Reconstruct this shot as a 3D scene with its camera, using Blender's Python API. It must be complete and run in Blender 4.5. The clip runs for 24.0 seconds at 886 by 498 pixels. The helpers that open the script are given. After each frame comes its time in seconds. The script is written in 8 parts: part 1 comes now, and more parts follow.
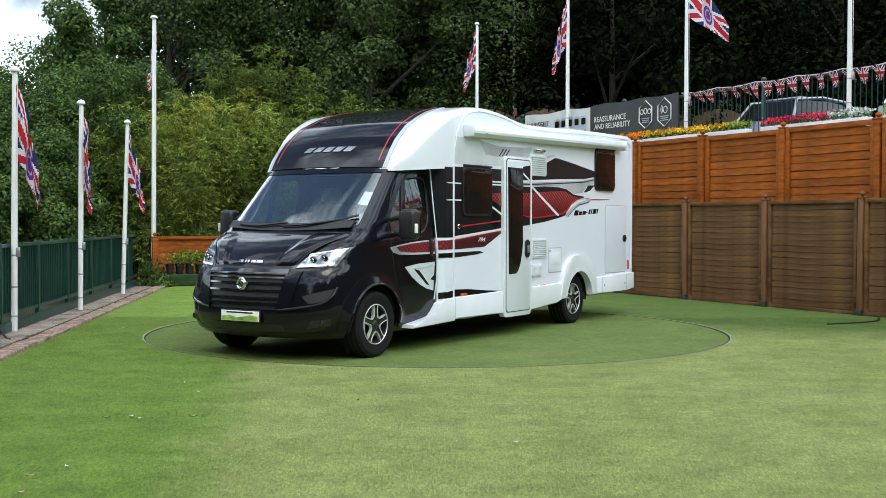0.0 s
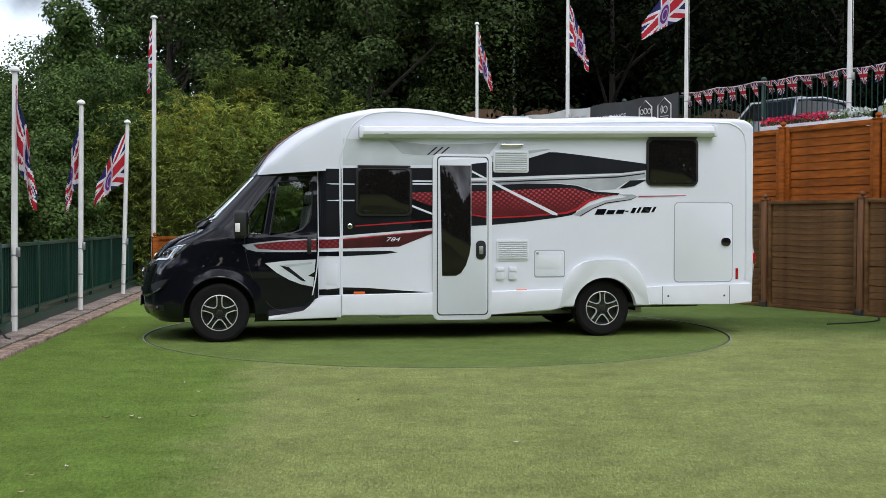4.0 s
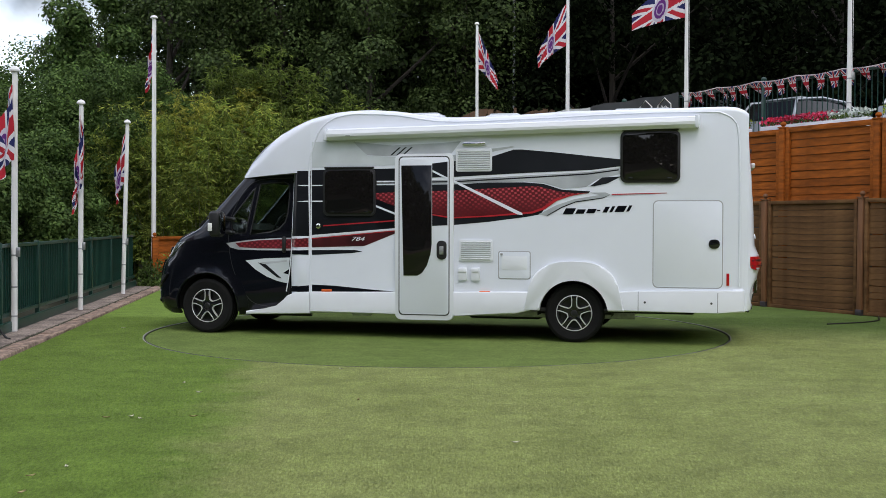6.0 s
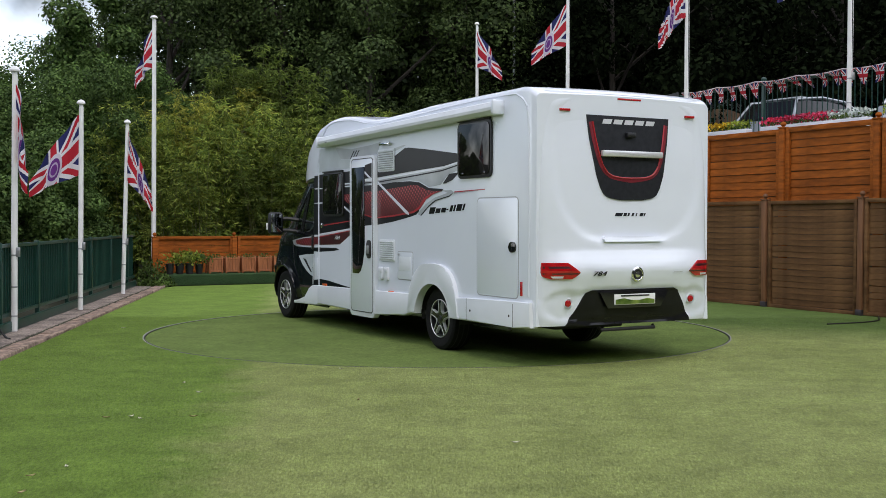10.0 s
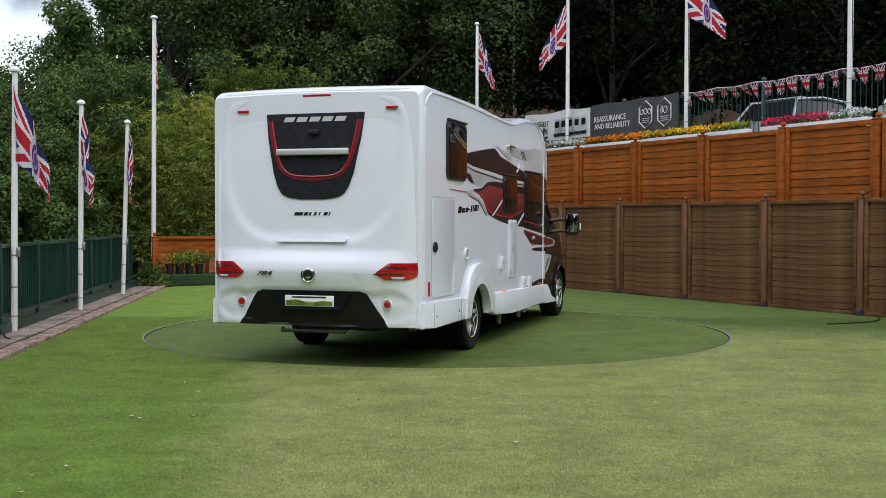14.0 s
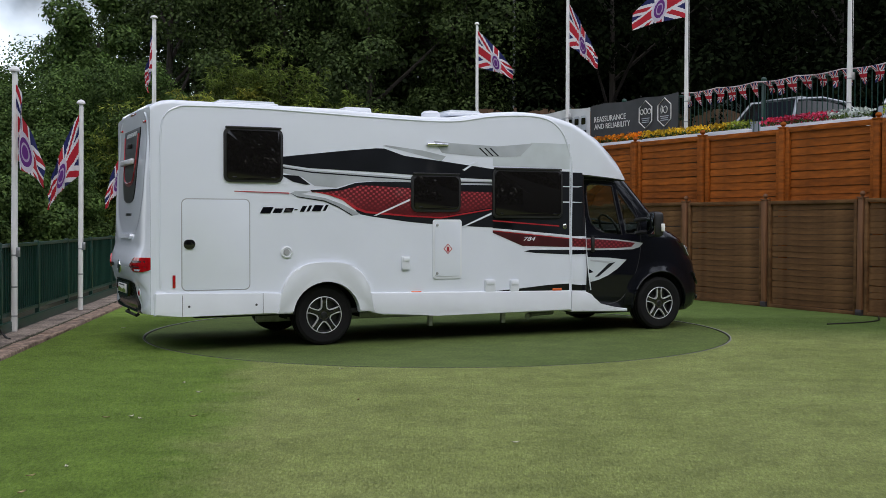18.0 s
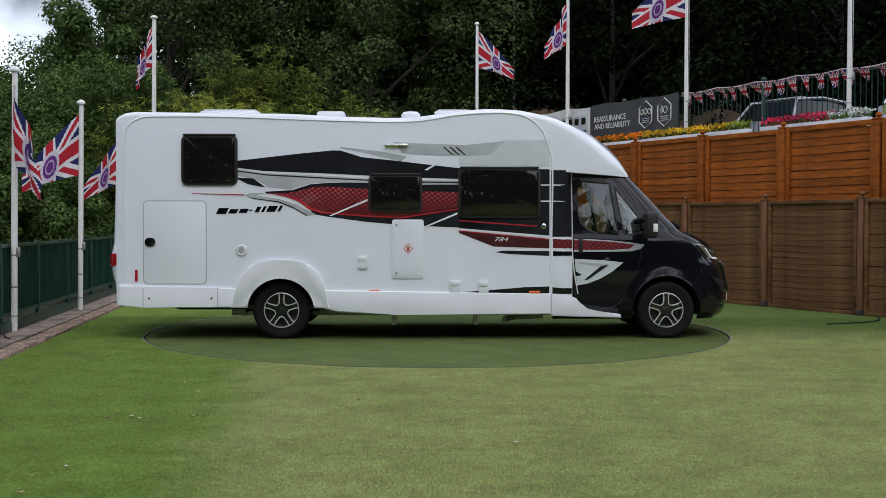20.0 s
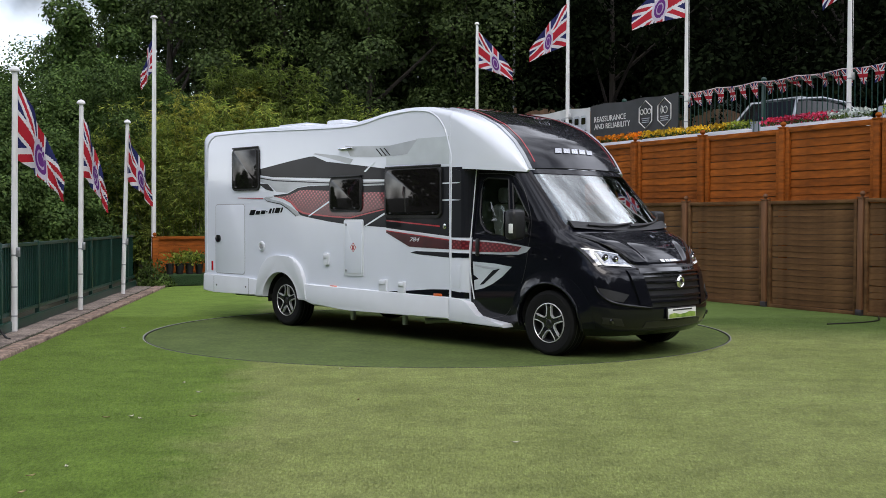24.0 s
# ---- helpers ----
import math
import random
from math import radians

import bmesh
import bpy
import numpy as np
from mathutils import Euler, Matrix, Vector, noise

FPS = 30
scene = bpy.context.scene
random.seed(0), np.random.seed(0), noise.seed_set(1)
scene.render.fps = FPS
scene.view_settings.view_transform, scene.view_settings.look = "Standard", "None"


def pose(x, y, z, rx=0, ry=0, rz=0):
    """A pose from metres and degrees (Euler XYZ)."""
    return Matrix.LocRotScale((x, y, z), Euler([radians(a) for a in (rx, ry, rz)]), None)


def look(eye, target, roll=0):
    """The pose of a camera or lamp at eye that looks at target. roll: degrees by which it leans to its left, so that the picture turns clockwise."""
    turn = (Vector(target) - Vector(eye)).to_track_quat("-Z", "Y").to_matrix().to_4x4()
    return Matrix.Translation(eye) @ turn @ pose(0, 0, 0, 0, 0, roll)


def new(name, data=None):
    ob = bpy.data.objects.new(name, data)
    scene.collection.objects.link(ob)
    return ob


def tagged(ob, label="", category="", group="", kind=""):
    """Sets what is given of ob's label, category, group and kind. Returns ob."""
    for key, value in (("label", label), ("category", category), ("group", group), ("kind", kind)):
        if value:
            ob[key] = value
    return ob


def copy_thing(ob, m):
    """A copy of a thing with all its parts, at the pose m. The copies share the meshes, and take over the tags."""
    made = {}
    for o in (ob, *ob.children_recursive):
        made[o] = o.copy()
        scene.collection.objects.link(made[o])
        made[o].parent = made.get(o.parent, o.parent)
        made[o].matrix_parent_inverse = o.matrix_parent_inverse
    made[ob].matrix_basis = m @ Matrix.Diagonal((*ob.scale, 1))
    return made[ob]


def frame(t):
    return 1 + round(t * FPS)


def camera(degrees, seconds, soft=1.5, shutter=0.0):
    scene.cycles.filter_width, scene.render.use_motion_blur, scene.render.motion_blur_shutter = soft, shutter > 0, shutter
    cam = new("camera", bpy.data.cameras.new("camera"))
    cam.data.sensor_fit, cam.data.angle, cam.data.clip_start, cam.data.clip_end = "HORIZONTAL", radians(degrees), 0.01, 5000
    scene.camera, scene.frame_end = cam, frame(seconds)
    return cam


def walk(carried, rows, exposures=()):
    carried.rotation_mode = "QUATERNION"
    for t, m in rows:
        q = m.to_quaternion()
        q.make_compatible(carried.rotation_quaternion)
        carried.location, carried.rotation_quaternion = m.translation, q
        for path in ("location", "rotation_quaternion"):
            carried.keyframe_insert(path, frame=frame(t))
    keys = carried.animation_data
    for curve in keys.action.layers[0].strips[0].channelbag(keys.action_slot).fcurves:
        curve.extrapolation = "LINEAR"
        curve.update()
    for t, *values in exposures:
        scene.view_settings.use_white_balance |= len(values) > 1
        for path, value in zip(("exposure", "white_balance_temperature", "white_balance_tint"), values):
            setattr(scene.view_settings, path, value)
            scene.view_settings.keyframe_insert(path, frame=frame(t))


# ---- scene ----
cam = camera(43.64, 24.0, soft=0.75)
EYE = Vector((0.0, 0.0, 1.433))
CAM = look(EYE, EYE + Vector((0, math.cos(radians(1.4229)), -math.sin(radians(1.4229)))), 0.09)
walk(cam, [(0, CAM), (24, CAM)], [(0, 0.44, 6350, 4), (1, 0.42, 6350, 5), (2, 0.30, 6400, 7), (2.5, 0.22, 6450, 9), (5, -0.04, 6500, 13), (7, -0.04, 6500, 13), (10, -0.04, 6500, 13), (13, 0.0, 6500, 13), (15, 0.02, 6500, 13), (16, -0.20, 6500, 13), (17, -0.28, 6450, 13), (18.5, -0.36, 6450, 13), (21, -0.26, 6450, 13), (24, -0.06, 6550, 14)])

# The vehicle turns with the turntable round this axis.
CX, CY = -0.072, 14.543


def heading(t):
    return 237.32 - 11.796 * t


# ---- light: a bright, broken sky, trees shading the far side ----
SUN_EL, SUN_AZ = 52.0, 168.0
world = bpy.data.worlds.new("sky")
scene.world = world
world.use_nodes = True
wn, wl = world.node_tree.nodes, world.node_tree.links
wn.clear()
w_out = wn.new("ShaderNodeOutputWorld")
w_bg = wn.new("ShaderNodeBackground")
w_sky = wn.new("ShaderNodeTexSky")
w_sky.sky_type = "NISHITA"
w_sky.sun_disc = False
w_sky.sun_elevation = radians(SUN_EL)
w_sky.sun_rotation = radians(SUN_AZ)
w_sky.air_density, w_sky.dust_density = 1.0, 1.5
w_co = wn.new("ShaderNodeTexCoord")
w_no = wn.new("ShaderNodeTexNoise")
w_no.inputs["Scale"].default_value = 1.6
w_no.inputs["Detail"].default_value = 7.0
w_no.inputs["Roughness"].default_value = 0.55
w_rp = wn.new("ShaderNodeValToRGB")
w_rp.color_ramp.elements[0].position = 0.38
w_rp.color_ramp.elements[1].position = 0.50
w_mx = wn.new("ShaderNodeMix")
w_mx.data_type = "RGBA"
w_mp = wn.new("ShaderNodeMapping")
w_mp.inputs["Location"].default_value = (0.8, 4.2, 2.0)
wl.new(w_co.outputs["Generated"], w_mp.inputs["Vector"])
wl.new(w_mp.outputs["Vector"], w_no.inputs["Vector"])
wl.new(w_no.outputs["Fac"], w_rp.inputs["Fac"])
wl.new(w_rp.outputs["Color"], w_mx.inputs["Factor"])
wl.new(w_sky.outputs["Color"], w_mx.inputs["A"])
w_cl = wn.new("ShaderNodeVectorMath")
w_cl.operation = "MULTIPLY_ADD"
w_cl.inputs[1].default_value = (1.3, 1.3, 1.2)
w_cl.inputs[2].default_value = (12.2, 12.4, 12.9)
wl.new(w_sky.outputs["Color"], w_cl.inputs[0])
w_n2 = wn.new("ShaderNodeTexNoise")
w_n2.inputs["Scale"].default_value = 5.0
w_n2.inputs["Detail"].default_value = 6.0
wl.new(w_mp.outputs["Vector"], w_n2.inputs["Vector"])
w_r2 = wn.new("ShaderNodeMapRange")
w_r2.inputs["From Min"].default_value, w_r2.inputs["From Max"].default_value = 0.36, 0.64
w_r2.inputs["To Min"].default_value, w_r2.inputs["To Max"].default_value = 0.30, 2.0
wl.new(w_n2.outputs["Fac"], w_r2.inputs["Value"])
w_sc = wn.new("ShaderNodeVectorMath")
w_sc.operation = "SCALE"
wl.new(w_cl.outputs["Vector"], w_sc.inputs[0])
wl.new(w_r2.outputs["Result"], w_sc.inputs["Scale"])
wl.new(w_sc.outputs["Vector"], w_mx.inputs["B"])
wl.new(w_mx.outputs["Result"], w_bg.inputs["Color"])
w_bg.inputs["Strength"].default_value = 0.10
wl.new(w_bg.outputs["Background"], w_out.inputs["Surface"])

sun = new("sun", bpy.data.lights.new("sun", "SUN"))
sun.data.energy = 0.65
sun.data.angle = radians(22)
sun.data.color = (1.0, 0.975, 0.94)
_a, _e = radians(SUN_AZ), radians(SUN_EL)
SUN_DIR = Vector((math.sin(_a) * math.cos(_e), math.cos(_a) * math.cos(_e), math.sin(_e)))
sun.matrix_world = look(SUN_DIR * 30, (0, 0, 0))


# ---- materials ----
def mat(name, col, rough=0.5, metal=0.0, var=0.10, scale=6.0, bump=0.0, bscale=80.0, coat=0.0, col2=None,
        stretch=(1, 1, 1), rnd=0.0, spec=0.5, rvar=0.12, fine=0.0):
    m = bpy.data.materials.new(name)
    m.use_nodes = True
    n, l = m.node_tree.nodes, m.node_tree.links
    p = n["Principled BSDF"]
    p.inputs["Roughness"].default_value = rough
    p.inputs["Metallic"].default_value = metal
    p.inputs["Coat Weight"].default_value = coat
    p.inputs["Coat Roughness"].default_value = 0.04
    p.inputs["Specular IOR Level"].default_value = spec
    tc = n.new("ShaderNodeTexCoord")
    mp = n.new("ShaderNodeMapping")
    mp.inputs["Scale"].default_value = stretch
    l.new(tc.outputs["Object"], mp.inputs["Vector"])
    no = n.new("ShaderNodeTexNoise")
    no.inputs["Scale"].default_value = scale
    no.inputs["Detail"].default_value = 6.0
    l.new(mp.outputs["Vector"], no.inputs["Vector"])
    mx = n.new("ShaderNodeMix")
    mx.data_type = "RGBA"
    a = [max(0.0, c * (1 - var)) for c in col]
    b = list(col2) if col2 else [min(1.0, c * (1 + var)) for c in col]
    mx.inputs["A"].default_value = (*a, 1)
    mx.inputs["B"].default_value = (*b, 1)
    rp = n.new("ShaderNodeMapRange")
    rp.inputs["From Min"].default_value = 0.3
    rp.inputs["From Max"].default_value = 0.7
    l.new(no.outputs["Fac"], rp.inputs["Value"])
    l.new(rp.outputs["Result"], mx.inputs["Factor"])
    last = mx.outputs["Result"]
    if rnd or fine:
        hv = n.new("ShaderNodeHueSaturation")
        l.new(last, hv.inputs["Color"])
        if rnd:
            oi = n.new("ShaderNodeObjectInfo")
            mr = n.new("ShaderNodeMapRange")
            mr.inputs["To Min"].default_value = 1 - rnd
            mr.inputs["To Max"].default_value = 1 + rnd
            l.new(oi.outputs["Random"], mr.inputs["Value"])
            l.new(mr.outputs["Result"], hv.inputs["Value"])
        else:
            nf = n.new("ShaderNodeTexNoise")
            nf.inputs["Scale"].default_value = bscale * 0.7
            nf.inputs["Detail"].default_value = 3.0
            l.new(mp.outputs["Vector"], nf.inputs["Vector"])
            mr = n.new("ShaderNodeMapRange")
            mr.inputs["From Min"].default_value = 0.25
            mr.inputs["From Max"].default_value = 0.75
            mr.inputs["To Min"].default_value = 1 - fine
            mr.inputs["To Max"].default_value = 1 + fine
            l.new(nf.outputs["Fac"], mr.inputs["Value"])
            l.new(mr.outputs["Result"], hv.inputs["Value"])
        last = hv.outputs["Color"]
    l.new(last, p.inputs["Base Color"])
    rr = n.new("ShaderNodeMapRange")
    rr.inputs["To Min"].default_value = max(0.02, rough * (1 - rvar))
    rr.inputs["To Max"].default_value = min(1.0, rough * (1 + rvar))
    l.new(no.outputs["Fac"], rr.inputs["Value"])
    l.new(rr.outputs["Result"], p.inputs["Roughness"])
    if bump:
        nb = n.new("ShaderNodeTexNoise")
        nb.inputs["Scale"].default_value = bscale
        nb.inputs["Detail"].default_value = 4.0
        l.new(mp.outputs["Vector"], nb.inputs["Vector"])
        bp = n.new("ShaderNodeBump")
        bp.inputs["Strength"].default_value = bump
        bp.inputs["Distance"].default_value = 0.01
        l.new(nb.outputs["Fac"], bp.inputs["Height"])
        l.new(bp.outputs["Normal"], p.inputs["Normal"])
    return m


def glass_mat(name, tint, rough=0.0, coat=0.0):
    m = bpy.data.materials.new(name)
    m.use_nodes = True
    p = m.node_tree.nodes["Principled BSDF"]
    p.inputs["Base Color"].default_value = (*tint, 1)
    p.inputs["Roughness"].default_value = rough
    p.inputs["Transmission Weight"].default_value = 1.0
    p.inputs["IOR"].default_value = 1.7
    p.inputs["Coat Weight"].default_value = coat
    p.inputs["Coat IOR"].default_value = 1.9
    p.inputs["Coat Roughness"].default_value = 0.0
    return m


WHITE = mat("white_gelcoat", (0.770, 0.810, 0.885), 0.20, var=0.02, scale=1.5, coat=0.5)
WHITE_ABS = mat("white_plastic", (0.76, 0.79, 0.835), 0.30, var=0.03, scale=3)
BLACK = mat("black_metallic_paint", (0.004, 0.0043, 0.0075), 0.35, metal=0.0, var=0.3, scale=300, coat=1.0, spec=0.05)
BLACK.node_tree.nodes["Principled BSDF"].inputs["Coat IOR"].default_value = 1.38
BLACK.node_tree.nodes["Principled BSDF"].inputs["Coat Roughness"].default_value = 0.015
DARK = mat("dark_grey_vinyl", (0.013, 0.014, 0.018), 0.3, var=0.35, scale=1.4, coat=0.08, spec=0.2)
GREYV = mat("silver_grey_vinyl", (0.42, 0.45, 0.48), 0.3, var=0.25, scale=1.8, coat=0.4)
PALE = mat("pale_grey_vinyl", (0.60, 0.65, 0.68), 0.25, var=0.10, scale=2.5, coat=0.4)
REDL = mat("red_vinyl", (0.42, 0.02, 0.03), 0.3, var=0.1, coat=0.4)
TRIM = mat("black_plastic", (0.012, 0.012, 0.013), 0.45, var=0.2, scale=40, bump=0.1, bscale=300)
GLOSSK = mat("gloss_black_plastic", (0.008, 0.008, 0.010), 0.08, var=0.1, coat=0.6)
RUBBER = mat("tyre_rubber", (0.007, 0.007, 0.007), 0.85, spec=0.25, var=0.3, scale=30, bump=0.2, bscale=200)
SILVER = mat("machined_alloy", (0.58, 0.59, 0.61), 0.25, metal=1.0, var=0.05, scale=40)
ALLOYK = mat("black_alloy", (0.015, 0.015, 0.017), 0.35, var=0.1)
WHEELS = mat("bright_machined_alloy", (0.74, 0.74, 0.75), 0.30, metal=0.45, var=0.04, scale=40)
CHROME = mat("chrome", (0.8, 0.8, 0.8), 0.1, metal=1.0, var=0.03)
STEEL = mat("galvanised_steel", (0.42, 0.43, 0.44), 0.45, metal=0.8, var=0.2, scale=20)
TINT = mat("dark_acrylic", (0.008, 0.007, 0.007), 0.04, var=0.1, coat=0.0, spec=0.42)
GLASS = glass_mat("windscreen_glass", (0.72, 0.84, 0.80), coat=1.0)
DGLS = glass_mat("door_glass", (0.78, 0.90, 0.87))
DGLS.node_tree.nodes["Principled BSDF"].inputs["IOR"].default_value = 1.60
REDLENS = mat("red_lens", (0.42, 0.006, 0.010), 0.12, var=0.25, scale=25, coat=0.8)
ORANGE = mat("amber_lens", (0.75, 0.14, 0.03), 0.2, var=0.1, coat=0.5)
SEAM = mat("seam_dark", (0.05, 0.05, 0.052), 0.6)
SEAMG = mat("seam_grey", (0.35, 0.36, 0.37), 0.6)
FABRIC = mat("grey_seat_fabric", (0.22, 0.21, 0.20), 0.9, var=0.2, scale=12, bump=0.3, bscale=200)
PAPER = mat("white_paper", (0.8, 0.8, 0.78), 0.8, var=0.02)
POLEW = mat("white_pole_paint", (0.78, 0.78, 0.77), 0.35, var=0.05, scale=4)
GREEN = mat("dark_green_paint", (0.006, 0.044, 0.032), 0.4, var=0.25, scale=5, bump=0.1, bscale=40)
CEDAR = mat("orange_stained_timber", (0.262, 0.070, 0.009), 0.70, var=0.42, scale=3.5, stretch=(1, 1, 5), bump=0.3, bscale=40, rnd=0.17, spec=0.15)
BROWN = mat("brown_weathered_timber", (0.128, 0.060, 0.024), 0.75, var=0.45, col2=(0.186, 0.097, 0.041), scale=3.2, stretch=(0.9, 1, 2.5), bump=0.35, bscale=40, rnd=0.13, spec=0.15)
TIMBERP = mat("brown_post_timber", (0.165, 0.070, 0.027), 0.7, var=0.3, scale=4, stretch=(6, 6, 0.6), bump=0.2, bscale=30, rnd=0.1)
CONCRETE = mat("weathered_paving", (0.33, 0.27, 0.24), 0.9, var=0.3, scale=3, bump=0.4, bscale=40, fine=0.25)
SOIL = mat("dark_soil", (0.04, 0.03, 0.02), 0.95, var=0.4, scale=6, bump=0.5, bscale=30)


# ---- builders ----
def part(name, bm, material, parent=None, label="", flat=False, sharp=24):
    bmesh.ops.recalc_face_normals(bm, faces=bm.faces)
    me = bpy.data.meshes.new(name)
    bm.to_mesh(me)
    bm.free()
    for mm in (material if isinstance(material, (list, tuple)) else [material]):
        me.materials.append(mm)
    if not flat:
        me.polygons.foreach_set("use_smooth", [True] * len(me.polygons))
        me.set_sharp_from_angle(angle=radians(sharp))
    ob = new(name, me)
    ob.parent = parent
    if label:
        tagged(ob, label)
    return ob


def arrays(name, verts, faces, material, parent=None, label="", smooth=False):
    me = bpy.data.meshes.new(name)
    me.from_pydata([tuple(v) for v in verts], [], faces)
    me.materials.append(material)
    if smooth:
        me.polygons.foreach_set("use_smooth", [True] * len(me.polygons))
    ob = new(name, me)
    ob.parent = parent
    if label:
        tagged(ob, label)
    return ob


def thing(name, label, category, m=None, group="", kind=""):
    ob = new(name)
    if m is not None:
        ob.matrix_basis = m
    return tagged(ob, label, category, group, kind)


def bx(cx, cy, cz, sx, sy, sz, bev=0.0, m=None, bm=None, seg=2):
    b = bmesh.new()
    bmesh.ops.create_cube(b, size=1.0, matrix=Matrix.Diagonal((sx, sy, sz, 1)))
    if bev:
        bmesh.ops.bevel(b, geom=list(b.edges), offset=bev, segments=seg, profile=0.5, affect="EDGES")
    bmesh.ops.transform(b, matrix=Matrix.Translation((cx, cy, cz)) @ (m or Matrix()), verts=b.verts)
    return join(bm, b)


def join(bm, b):
    if bm is None:
        return b
    me = bpy.data.meshes.new("tmp")
    b.to_mesh(me)
    b.free()
    bm.from_mesh(me)
    bpy.data.meshes.remove(me)
    return bm


def prism(pts, axis, a, b, bm=None, bev=0.0):
    """A flat outline in the plane across the axis, drawn out from a to b."""
    q = bmesh.new()
    put = {"y": lambda u, v, w: (u, w, v), "x": lambda u, v, w: (w, u, v), "z": lambda u, v, w: (u, v, w)}[axis]
    v0 = [q.verts.new(put(u, v, a)) for u, v in pts]
    v1 = [q.verts.new(put(u, v, b)) for u, v in pts]
    q.faces.new(v0)
    top = q.faces.new(v1[::-1])
    k = len(pts)
    for i in range(k):
        q.faces.new((v0[i], v1[i], v1[(i + 1) % k], v0[(i + 1) % k]))
    if bev:
        bmesh.ops.bevel(q, geom=list(top.edges), offset=bev, segments=2, profile=0.5, affect="EDGES")
    return join(bm, q)


def rrect(x0, z0, x1, z1, r, n=5):
    x0, x1, z0, z1 = min(x0, x1), max(x0, x1), min(z0, z1), max(z0, z1)
    out = []
    for cx, cz, a0 in ((x1 - r, z1 - r, 0), (x0 + r, z1 - r, 90), (x0 + r, z0 + r, 180), (x1 - r, z0 + r, 270)):
        for i in range(n + 1):
            a = radians(a0 + 90 * i / n)
            out.append((cx + r * math.cos(a), cz + r * math.sin(a)))
    return out


def tube(pts, r, n=8, bm=None, closed=False):
    q = bmesh.new()
    pts = [Vector(p) for p in pts]
    rings = []
    for i, p in enumerate(pts):
        d = (pts[min(i + 1, len(pts) - 1)] - pts[max(i - 1, 0)]).normalized()
        u = d.orthogonal() if abs(d.z) > 0.9 else d.cross(Vector((0, 0, 1)))
        u.normalize()
        w = d.cross(u)
        rr = r[i] if isinstance(r, (list, tuple)) else r
        rings.append([q.verts.new(p + rr * (math.cos(2 * math.pi * k / n) * u + math.sin(2 * math.pi * k / n) * w)) for k in range(n)])
    for a, b in zip(rings, rings[1:]):
        for k in range(n):
            q.faces.new((a[k], a[(k + 1) % n], b[(k + 1) % n], b[k]))
    q.faces.new(rings[0][::-1])
    q.faces.new(rings[-1])
    return join(bm, q)


def lathe(prof, n=32, axis="z", bm=None, m=None, caps=True):
    """prof: (radius, height) pairs, turned round the axis."""
    q = bmesh.new()
    rings = []
    for r, h in prof:
        ring = []
        for k in range(n):
            a = 2 * math.pi * k / n
            c, s = r * math.cos(a), r * math.sin(a)
            ring.append(q.verts.new({"z": (c, s, h), "y": (c, h, s), "x": (h, c, s)}[axis]))
        rings.append(ring)
    for a, b in zip(rings, rings[1:]):
        for k in range(n):
            q.faces.new((a[k], a[(k + 1) % n], b[(k + 1) % n], b[k]))
    if caps:
        q.faces.new(rings[0][::-1])
        q.faces.new(rings[-1])
    bmesh.ops.remove_doubles(q, verts=q.verts, dist=1e-5)
    if m is not None:
        bmesh.ops.transform(q, matrix=m, verts=q.verts)
    return join(bm, q)


def loft(sections, caps=True, bm=None):
    """Closed loops of equal count, skinned in order."""
    q = bmesh.new()
    rings = [[q.verts.new(p) for p in s] for s in sections]
    k = len(rings[0])
    for a, b in zip(rings, rings[1:]):
        for i in range(k):
            q.faces.new((a[i], a[(i + 1) % k], b[(i + 1) % k], b[i]))
    if caps:
        q.faces.new(rings[0][::-1])
        q.faces.new(rings[-1])
    return join(bm, q)


def sheet(fn, us, vs, thick=None, bm=None):
    """A grid of fn(u, v); with thick (a vector) it gets a back and edges."""
    q = bmesh.new()
    g = [[q.verts.new(fn(u, v)) for v in vs] for u in us]
    for i in range(len(us) - 1):
        for j in range(len(vs) - 1):
            q.faces.new((g[i][j], g[i + 1][j], g[i + 1][j + 1], g[i][j + 1]))
    if thick is not None:
        t = Vector(thick)
        h = [[q.verts.new(x.co + t) for x in row] for row in g]
        for i in range(len(us) - 1):
            for j in range(len(vs) - 1):
                q.faces.new((h[i][j], h[i][j + 1], h[i + 1][j + 1], h[i + 1][j]))
        rim = [(i, 0) for i in range(len(us))] + [(len(us) - 1, j) for j in range(1, len(vs))] + \
              [(i, len(vs) - 1) for i in range(len(us) - 2, -1, -1)] + [(0, j) for j in range(len(vs) - 2, 0, -1)]
        for (a, b), (c, d) in zip(rim, rim[1:] + rim[:1]):
            q.faces.new((g[a][b], g[c][d], h[c][d], h[a][b]))
    return join(bm, q)


def interp(x, xs, ys):
    return float(np.interp(x, xs, ys))


def smooth_curve(pts, n=8):
    """Catmull-Rom through points of any dimension."""
    p = [Vector(q) for q in pts]
    p = [2 * p[0] - p[1]] + p + [2 * p[-1] - p[-2]]
    out = []
    for i in range(1, len(p) - 2):
        for k in range(n):
            t = k / n
            out.append(0.5 * ((2 * p[i]) + (p[i + 1] - p[i - 1]) * t + (2 * p[i - 1] - 5 * p[i] + 4 * p[i + 1] - p[i + 2]) * t * t
                              + (3 * p[i] - p[i - 1] - 3 * p[i + 1] + p[i + 2]) * t ** 3))
    out.append(p[-2])
    return out


